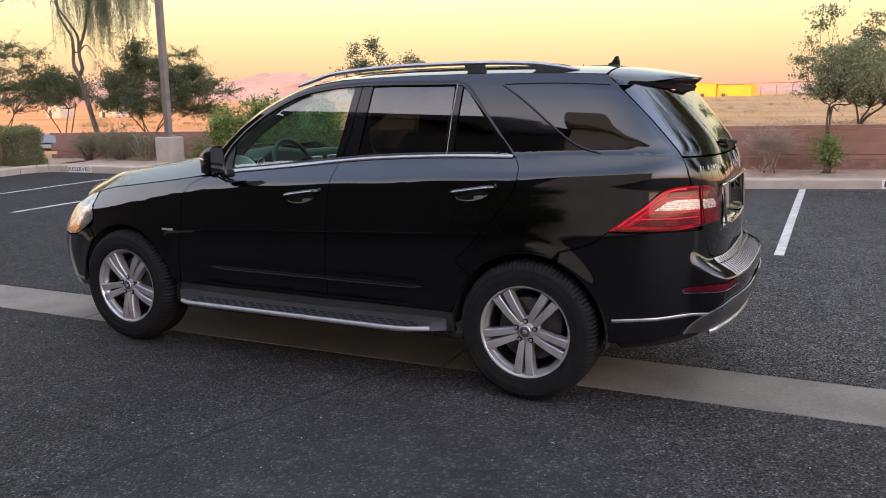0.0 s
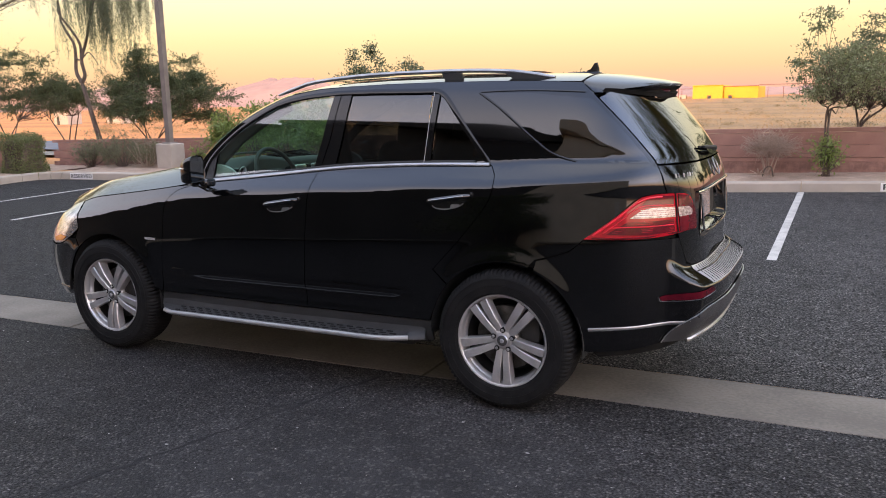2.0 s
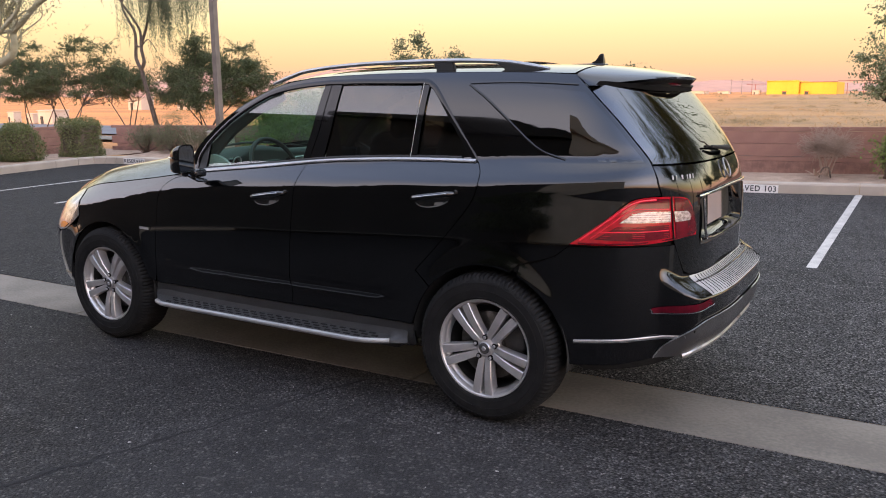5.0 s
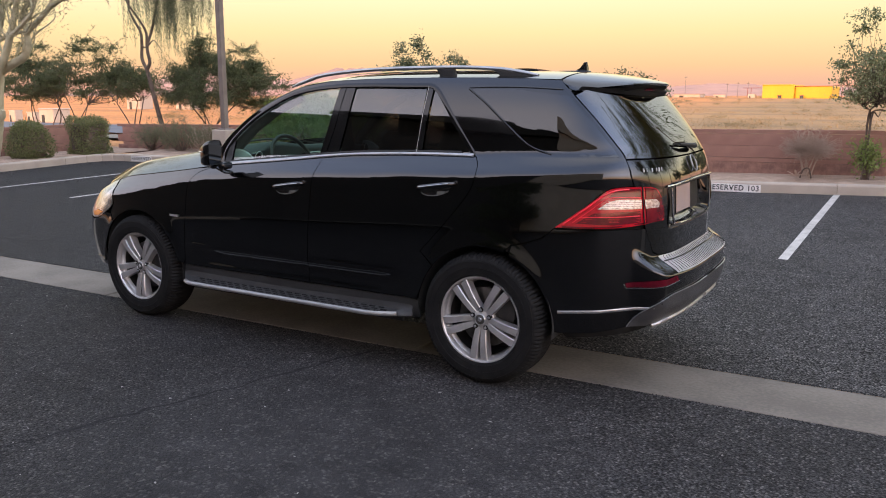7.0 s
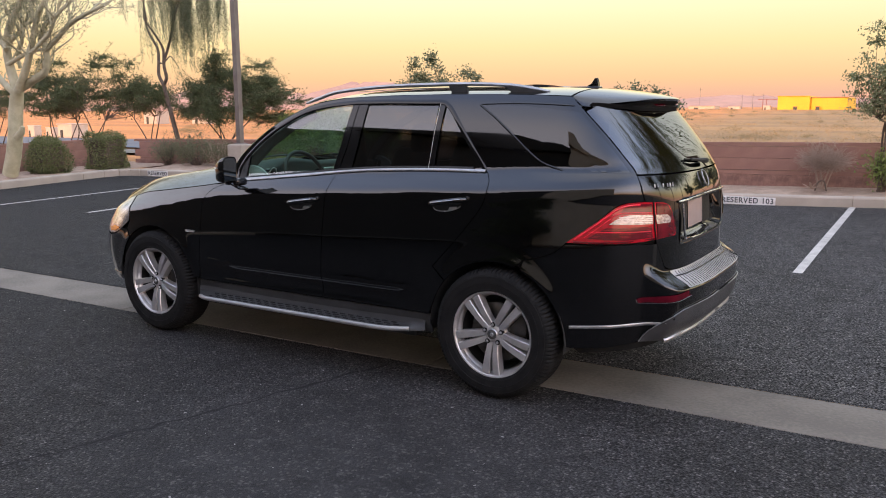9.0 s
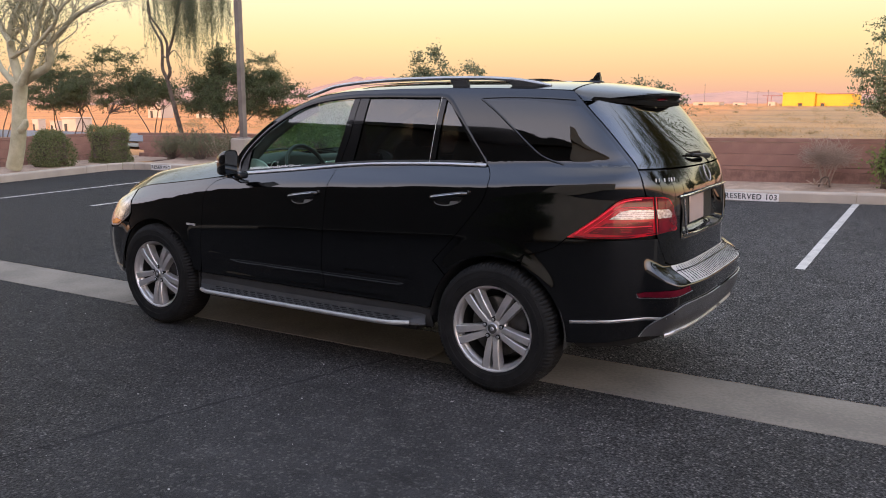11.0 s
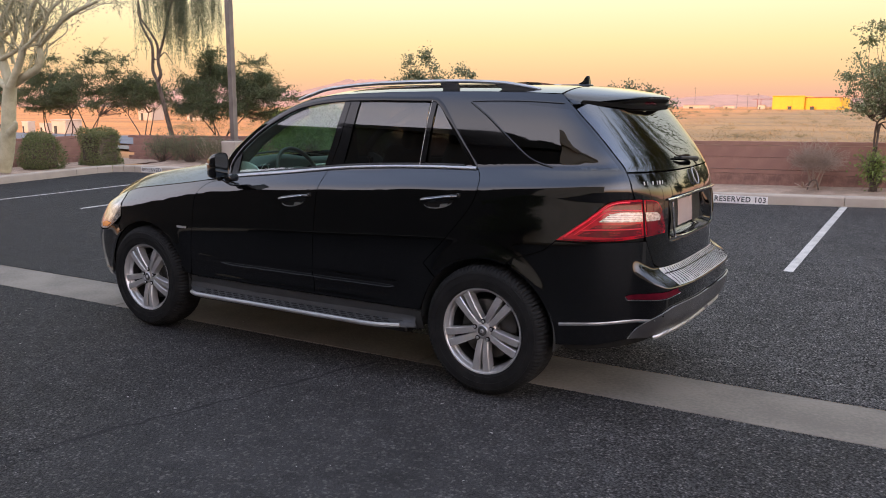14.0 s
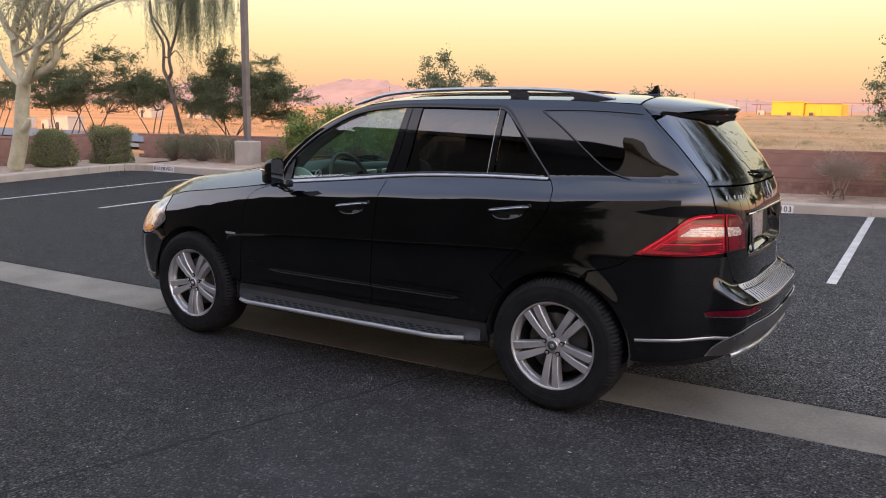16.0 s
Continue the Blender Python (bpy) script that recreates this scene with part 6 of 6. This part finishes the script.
# pale-barked tree in the western bed
t = tagged(new("palo_verde_tree"), "pale green-barked desert tree with twisting limbs and thin foliage", "tree")
bm, tips = bmesh.new(), []
trunk = curve([(-13.82, 5.15, 0.29), (-13.62, 5.15, 0.72), (-13.48, 5.15, 1.17), (-13.40, 5.15, 1.59), (-13.30, 5.15, 1.95), (-13.25, 5.15, 2.11)], 4)
sweep(trunk, [.165 - .0018 * k for k in range(len(trunk))], 12, bm)
sweep([(-13.21, 5.02, 1.10), (-13.03, 5.02, 1.22), (-12.97, 5.02, 1.34)], [.085, .075, .04], 9, bm)
for line, r0, r1 in (([(-13.26, 5.15, 2.06), (-13.43, 5.15, 2.53), (-13.50, 5.15, 2.98), (-13.32, 5.15, 3.43), (-12.96, 5.15, 3.77), (-12.65, 5.15, 4.19)], 0.105, 0.045),
                     ([(-13.09, 5.05, 2.06), (-12.76, 5.05, 2.44), (-12.53, 5.05, 2.80), (-12.39, 5.05, 3.06), (-12.20, 5.05, 3.44), (-11.99, 5.05, 3.69), (-11.65, 5.05, 4.05)], 0.085, 0.035),
                     ([(-13.32, 5.20, 2.09), (-12.80, 5.20, 2.27), (-12.34, 5.20, 2.42), (-12.18, 5.20, 2.66), (-12.17, 5.20, 2.88), (-11.78, 5.20, 3.09), (-11.34, 5.20, 3.33), (-10.78, 5.20, 3.50), (-10.21, 5.20, 3.62)], 0.095, 0.026),
                     ([(-12.33, 5.30, 2.87), (-12.45, 5.30, 3.10), (-12.40, 5.30, 3.32), (-11.86, 5.30, 3.58), (-11.33, 5.30, 3.81)], 0.060, 0.025),
                     ([(-13.45, 5.10, 2.62), (-12.92, 5.10, 2.77), (-12.58, 5.10, 2.85), (-12.03, 5.10, 2.89)], 0.050, 0.030),
                     ([(-13.78, 5.40, 3.12), (-13.51, 5.40, 3.25), (-13.18, 5.40, 3.47), (-12.94, 5.40, 3.74), (-12.70, 5.40, 4.00)], 0.045, 0.022),
                     ([(-12.28, 4.90, 2.78), (-11.93, 4.90, 2.96), (-11.52, 4.90, 3.20), (-11.32, 4.90, 3.43), (-10.93, 4.90, 3.66)], 0.045, 0.020),
                     ([(-13.25, 5.00, 2.92), (-13.54, 5.00, 3.22), (-13.76, 5.00, 3.63), (-13.86, 5.00, 4.04)], 0.060, 0.030),
                     ([(-13.37, 5.20, 2.01), (-13.72, 5.20, 2.19), (-14.06, 5.20, 2.46), (-14.29, 5.20, 2.92), (-14.42, 5.20, 3.52)], 0.085, 0.035),
                     ([(-13.41, 5.35, 2.56), (-13.45, 5.35, 2.85), (-13.23, 5.35, 3.14), (-13.22, 5.35, 3.49), (-13.38, 5.35, 3.76)], 0.040, 0.020)):
    path = curve(line, 5)
    sweep(path, [r0 + (r1 - r0) * k / (len(path) - 1) for k in range(len(path))], 9, bm)
    for k in range(6, len(path), 3):
        d = Vector(path[k]) - Vector(path[k - 2])
        limb(bm, path[k], d.normalized() * .6 + Vector((rng.normal(0, .5), rng.normal(0, .5), .45)), .55, .022, 2, tips, .45, .30, .20, (1, 2), .72, 6)
part("trunk", bm, M["pale_bark"], t, "smooth pale green bark with pruning scars", True, 60)
pts = np.concatenate([np.array(p) + rng.normal(size=(14, 3)) * np.array((.20, .20, .13)) for p, d in tips])
# unseen upper crown, added to darken what the bonnet mirrors
high = np.concatenate([np.array((rng.uniform(-16.4, -10.0), rng.uniform(3.2, 7.2), rng.uniform(4.6, 6.2))) + rng.normal(size=(260, 3)) * np.array((.38, .38, .22)) for k in range(46)])
leaves(np.concatenate((pts, high)), .015, M["leaf_olive"], t, long=3.2)


def hedge(x, y, z, sx, sy, sz, label):
    h = tagged(new("hedge"), label, "hedge", "clipped hedges")
    n = 11000
    u = rng.uniform(-1, 1, (n, 3))
    k = rng.integers(0, 3, n)
    sgn = rng.choice((-1, 1), n)
    u[np.arange(n), k] = sgn * (1 - np.abs(rng.normal(0, .05, n)))
    r = np.linalg.norm(u, axis=1)
    u *= np.minimum(1, 1.32 / r)[:, None]
    pts = u * np.array((sx, sy, sz)) / 2 + np.array((x, y, z + sz / 2))
    lump = .045 * (np.sin(pts[:, 0] * 9 + pts[:, 2] * 5) + np.sin(pts[:, 1] * 11 - pts[:, 2] * 7 + 1.3))
    pts += u * lump[:, None]
    pts += rng.normal(size=(n, 3)) * .034
    leaves(pts, .024, M["leaf_hedge"], h, "foliage", 1.8)
    bm = rounded((sx * .86, sy * .86, sz * .88), (x, y, z + sz * .46), .12, 3)
    part("core", bm, M["bark"], h)
    return h


hedge(-14.30, 6.35, .20, .70, .62, .78, "clipped box-shaped green hedge by the wall")
hedge(-14.18, 7.84, .20, .80, .70, .86, "clipped box-shaped green hedge by the wall")


def bush(x, y, z, w, h, n, material, label, size=.03, name="bush", twigs=26, twig_material="bark", flat=.8):
    b = tagged(new(name), label, "bush")
    bm, pts = bmesh.new(), []
    for k in range(twigs):
        a = rng.uniform(0, 6.283)
        o = rng.uniform(.15, 1) * w / 2
        top = Vector((x + math.cos(a) * o, y + math.sin(a) * o * flat, z + h * rng.uniform(.55, 1.0) * (1 - .3 * (o / w * 2)**2)))
        root = Vector((x + rng.normal(0, .03), y + rng.normal(0, .03), z))
        mid = (root + top) / 2 + Vector((math.cos(a) * .05, math.sin(a) * .05, -.03)) + Vector(rng.normal(size=3) * .04)
        sweep([root, mid, top], [.009, .006, .003], 5, bm)
        for _ in range(3):
            q = mid.lerp(top, rng.uniform(.1, .9))
            e = q + Vector(rng.normal(size=3)) * .13 + Vector((0, 0, .05))
            sweep([q, e], [.004, .002], 4, bm)
            pts += [np.array(q.lerp(e, v)) + rng.normal(size=3) * .05 for v in rng.uniform(0, 1, max(1, n // (twigs * 4)))]
        pts += [np.array(mid.lerp(top, v)) + rng.normal(size=3) * .05 for v in rng.uniform(.1, 1.05, max(1, n // (twigs * 4)))]
    part("twig_frame", bm, M[twig_material], b)
    if pts:
        leaves(pts, size, M[material], b, "foliage")
    return b


def dry_crown(x, y, z, half, high, label):
    """A leafless shrub: a few bare stems that fan out into a round head of fine crossing twigs."""
    b = tagged(new("dry_shrub"), label, "bush")
    bm = bmesh.new()
    twigs = bmesh.new()
    c = Vector((x, y, z + high * .66))
    for k in range(7):
        root = Vector((x - .03 + rng.normal(0, .04), y + rng.normal(0, .03), z))
        a = 6.283 * k / 7
        head = c + Vector((math.cos(a) * half * .45, math.sin(a) * half * .4, rng.uniform(-.10, .06)))
        knee = root.lerp(head, .5) + Vector((rng.normal(0, .035), rng.normal(0, .03), 0))
        sweep(curve([root, knee, head], 4), [.013 - .0010 * j for j in range(9)], 6, bm)
        for _ in range(48):
            q = knee.lerp(head, rng.uniform(.35, 1.0))
            d = Vector((rng.normal(0, .5), rng.normal(0, .45), rng.normal(.12, .32)))
            d = d.normalized() * rng.uniform(.14, .40)
            e = q + d
            off = e - c
            f = math.sqrt((off.x / half)**2 + (off.y / half)**2 + (off.z / (high * .37))**2)
            if f > 1:
                e = c + off / f
            m = q.lerp(e, .5) + Vector(rng.normal(size=3) * .02)
            sweep([q, m, e], [.0045, .0034, .0022], 4, bm)
            for _ in range(5):
                p = m.lerp(e, rng.uniform(0, 1))
                sweep([p, p + Vector(rng.normal(size=3)) * .045], [.0024, .0014], 3, twigs)
    part("stem", bm, M["leaf_dry"], b)
    part("twig", twigs, M["leaf_dry"], b)
    return b


def dead_rosette(x, y, z, label):
    """The stump of a dead rosette plant: thick cut leaves that point outwards."""
    b = tagged(new("dead_plant"), label, "plant")
    for k in range(11):
        a, lift = 6.283 * k / 11 + rng.normal(0, .12), rng.uniform(.15, 1.0)
        d = Vector((math.cos(a), math.sin(a), lift)).normalized()
        n = rng.uniform(.10, .17)
        part("leaf_stub", sweep([Vector((x, y, z + .03)), Vector((x, y, z + .03)) + d * n * .6, Vector((x, y, z + .025)) + d * n], [.014, .013, .007], 6, flat=(1, .6)), M["leaf_dry"], b)
    part("bent_stem", sweep(curve([(x + .06, y, z), (x + .10, y, z + .13), (x + .18, y + .02, z + .15), (x + .22, y + .03, z)], 5), .012, 6), M["bark"], b)
    return b


dead_rosette(1.78, 9.08, .345, "pale stump of a dead rosette plant in gravel")
dry_crown(1.93, 9.3, .36, .47, .80, "dry leafless shrub of tangled brown twigs")
bush(2.75, 9.22, .36, .22, .66, 1100, "leaf_green", "small bright green bush at a tree's foot", .028, "bush", 30)
bush(-12.5, 9.25, .22, 1.6, .92, 3800, "leaf_olive", "wispy olive shrub against the block wall", .020, "bush", 44)
bush(-11.7, 9.2, .22, 1.2, .78, 2200, "leaf_olive", "wispy olive shrub against the block wall", .020, "bush", 34, "leaf_dry")
bush(-13.7, 9.3, .22, 1.2, .80, 2400, "leaf_olive", "wispy olive shrub against the block wall", .020, "bush", 34)
bush(-9.3, 9.2, .26, 1.05, 1.40, 3400, "leaf_green", "bright green bush beside the lamp post", .035, "bush", 34)
bush(-9.9, 9.1, .26, .5, .6, 500, "leaf_green", "bright green bush beside the lamp post", .03, "bush", 16)

for x, w, h in ((-8.5, 1.1, 1.60), (-7.7, 1.1, 1.72), (-6.9, 1.1, 1.6)):
    bush(x, 9.3, .28, w, h, 4200, "leaf_green", "bright green shrub against the block wall", .035, "bush", 32)

# desert scrub, too many to count
pts = []
for k in range(520):
    y = 38 + 150 * rng.uniform()**1.6
    x = rng.uniform(-1.0, .55) * (y + 10)
    w = rng.uniform(.25, .9) * (1 + y / 160)
    pts.append(np.array((x, y, field_z(x, y) + .15)) + rng.normal(size=(240, 3)) * np.array((w * .5, w * .5, w * .13)))
M["leaf_scrub"] = leaf_material("dusty_scrub_leaf", (.30, .22, .115), (.20, .165, .09))
tagged(leaves(np.concatenate(pts), .034, M["leaf_scrub"], None, "desert_scrub"), "low grey-green scrub dotted over the dry field", kind="stuff")
pts = []
for k in range(900):
    y = 36 + 120 * rng.uniform()**1.4
    x = rng.uniform(-1.0, .55) * (y + 10)
    pts.append(np.array((x, y, field_z(x, y) + .06)) + rng.normal(size=(40, 3)) * np.array((.9, .5, .05)))
M["straw"] = leaf_material("straw_grass", (.46, .29, .14), (.36, .23, .11))
tagged(leaves(np.concatenate(pts), .045, M["straw"], None, "dry_grass", 2.5, -.6), "tufts of dry straw-coloured grass in the field", kind="stuff")

# ---- far buildings and structures ----
M["yellow_wall"] = surface("yellow_steel_cladding", (.80, .42, .022), (.70, .36, .018), .2, 3, .6, .7)
M["white_wall"] = surface("pale_cladding", (.58, .46, .36), (.48, .38, .30), .4, 3, .7, .8)
M["red_steel"] = surface("red_oxide_steel", (.30, .10, .07), (.24, .08, .055), .4, 3, .6, .7)
depot = tagged(new("warehouse"), "long yellow-clad warehouse at the edge of the desert", "building")
Z0 = field_z(-18, 150) - .1
part("hall", rounded((5.25, 14, 2.5), (-20.42, 157, Z0 + 1.2), .06, 1), M["yellow_wall"], depot, "tall yellow hall")
part("hall", rounded((5.9, 13, 2.2), (-14.83, 157.5, Z0 + 1.1), .06, 1), M["yellow_wall"], depot, "lower yellow hall")
for k in range(12):
    part("cladding_rib", rounded((.06, .08, 2.1), (-22.6 + .95 * k, 150 if k < 6 else 151, Z0 + 1.0), .01, 1), M["yellow_wall"], depot)
part("roof_trim", rounded((5.35, .4, .10), (-20.42, 150, Z0 + 2.46), .02, 1), M["yellow_wall"], depot)
part("roof_trim", rounded((6.0, .4, .10), (-14.83, 151, Z0 + 2.2), .02, 1), M["red_steel"], depot)
for x in (-20.1, -16.5):
    part("loading_door", rounded((.6, .2, .5), (x, 149.9, Z0 + .3), .03, 1), M["iron"], depot)
    part("door_hood", rounded((.7, .3, .12), (x, 149.9, Z0 + .62), .03, 1), M["red_steel"], depot)
gantry = tagged(new("pipe_gantry"), "low red steel gantry beside the warehouse", "gantry")
for x in (-25.9, -25.3, -10.38, -7.82, -5.2, -2.5):
    part("post", rounded((.10, .10, 2.0), (x, 152, Z0 + 1.0), .02, 1), M["red_steel"], gantry)
part("beam", rounded((4.0, .10, .10), (-24.8, 152, Z0 + 1.95), .02, 1), M["red_steel"], gantry)
part("beam", rounded((10.2, .10, .10), (-6.8, 152, Z0 + 2.35), .02, 1), M["red_steel"], gantry)
for x, y, w, h, mt in ((-46, 190, 6, .7, "white_wall"), (-39, 190, 2.6, .6, "white_wall"), (-25.0, 151.5, 1.3, .7, "white_wall"), (-44.9, 27.5, 1.5, .85, "white_wall"), (-47.5, 27.8, .8, .62, "white_wall"), (-49.3, 27.6, .7, .72, "white_wall"), (-79.5, 62, 2.4, 1.5, "white_wall"), (-73, 64, 2.6, 1.1, "white_wall")):
    sh = tagged(new("shed"), "small pale cabin standing in the desert", "shed")
    z = field_z(x, y)
    part("wall", rounded((w, w * .8, h), (x, y, z + h / 2), .04, 1), M[mt], sh)
    part("roof", rounded((w * 1.06, w * .86, h * .08), (x, y, z + h * 1.03), .02, 1), M["white_wall"], sh)
    part("door", rounded((w * .16, .1, h * .6), (x - w * .2, y - w * .4, z + h * .3), .01, 1), M["iron"], sh)
for x, y, h in ((-47, 190, 5.0), (-37.5, 190, 3.2), (-35.2, 190, 3.4), (-33, 190, 3.4), (-120, 170, 6)):
    ps = tagged(new("utility_pole"), "thin far utility pole in the desert", "pole", "far utility poles")
    part("shaft", sweep([(x, y, field_z(x, y)), (x, y, field_z(x, y) + h)], [.05, .035], 6), M["pole"], ps)
    part("cross_arm", rounded((.7, .06, .06), (x, y, field_z(x, y) + h * .92), .01, 1), M["pole"], ps)

# ---- broken asphalt along the gutter ----
V, F = [], []
for k in range(3400):
    x = rng.uniform(-9, 8)
    edge = .295 + abs(rng.normal(0, .012)) - .003 * max(0.0, noise.noise((x * 3.1, 0, 0)))
    y = gutter_y(x) + edge * rng.choice((-1, 1))
    r = .0016 + .0042 * rng.uniform()**2
    i = len(V)
    ring = [(x + r * math.cos(a) * rng.uniform(.7, 1.5), y + r * math.sin(a) * rng.uniform(.6, 1.1), -.024) for a in np.linspace(0, 6.283, 6)[:-1]]
    V += ring + [(p[0] * .6 + x * .4, p[1] * .6 + y * .4, -.020 + r * rng.uniform(.2, .7)) for p in ring]
    F += [(i + j, i + (j + 1) % 5, i + 5 + (j + 1) % 5, i + 5 + j) for j in range(5)] + [tuple(i + 5 + j for j in range(5))]
tagged(mesh_object("asphalt_crumbs", V, F, M["tar"], smooth=False), "dark crumbled asphalt along the concrete gutter", kind="stuff")

# ---- loose stones on the asphalt ----
V, F = [], []
for k in range(2800):
    x, y = rng.uniform(-7, 7), -4.6 + 13 * rng.uniform()**1.5
    if abs(y - gutter_y(x)) < .31 and rng.uniform() < .7:
        continue
    r = .0018 + .0066 * rng.uniform()**4
    turn, flat = rng.uniform(0, 3.1416), rng.uniform(.35, 1.0)
    z = ground_z(x, y)
    i = len(V)
    ring = []
    for a in np.linspace(0, 6.283, 7)[:-1]:
        u, v = r * 1.3 * math.cos(a) * rng.uniform(.7, 1.3), r * flat * math.sin(a) * rng.uniform(.7, 1.3)
        ring.append((x + u * math.cos(turn) - v * math.sin(turn), y + u * math.sin(turn) + v * math.cos(turn), z))
    V += ring + [(p[0] * .6 + x * .4, p[1] * .6 + y * .4, z + r * flat * rng.uniform(.4, .9)) for p in ring]
    F += [(i + j, i + (j + 1) % 6, i + 6 + (j + 1) % 6, i + 6 + j) for j in range(6)] + [tuple(i + 6 + j for j in range(6))]
tagged(mesh_object("loose_pebbles", V, F, M["pebble"], smooth=False), "scattered pale pebbles on the asphalt", kind="stuff")
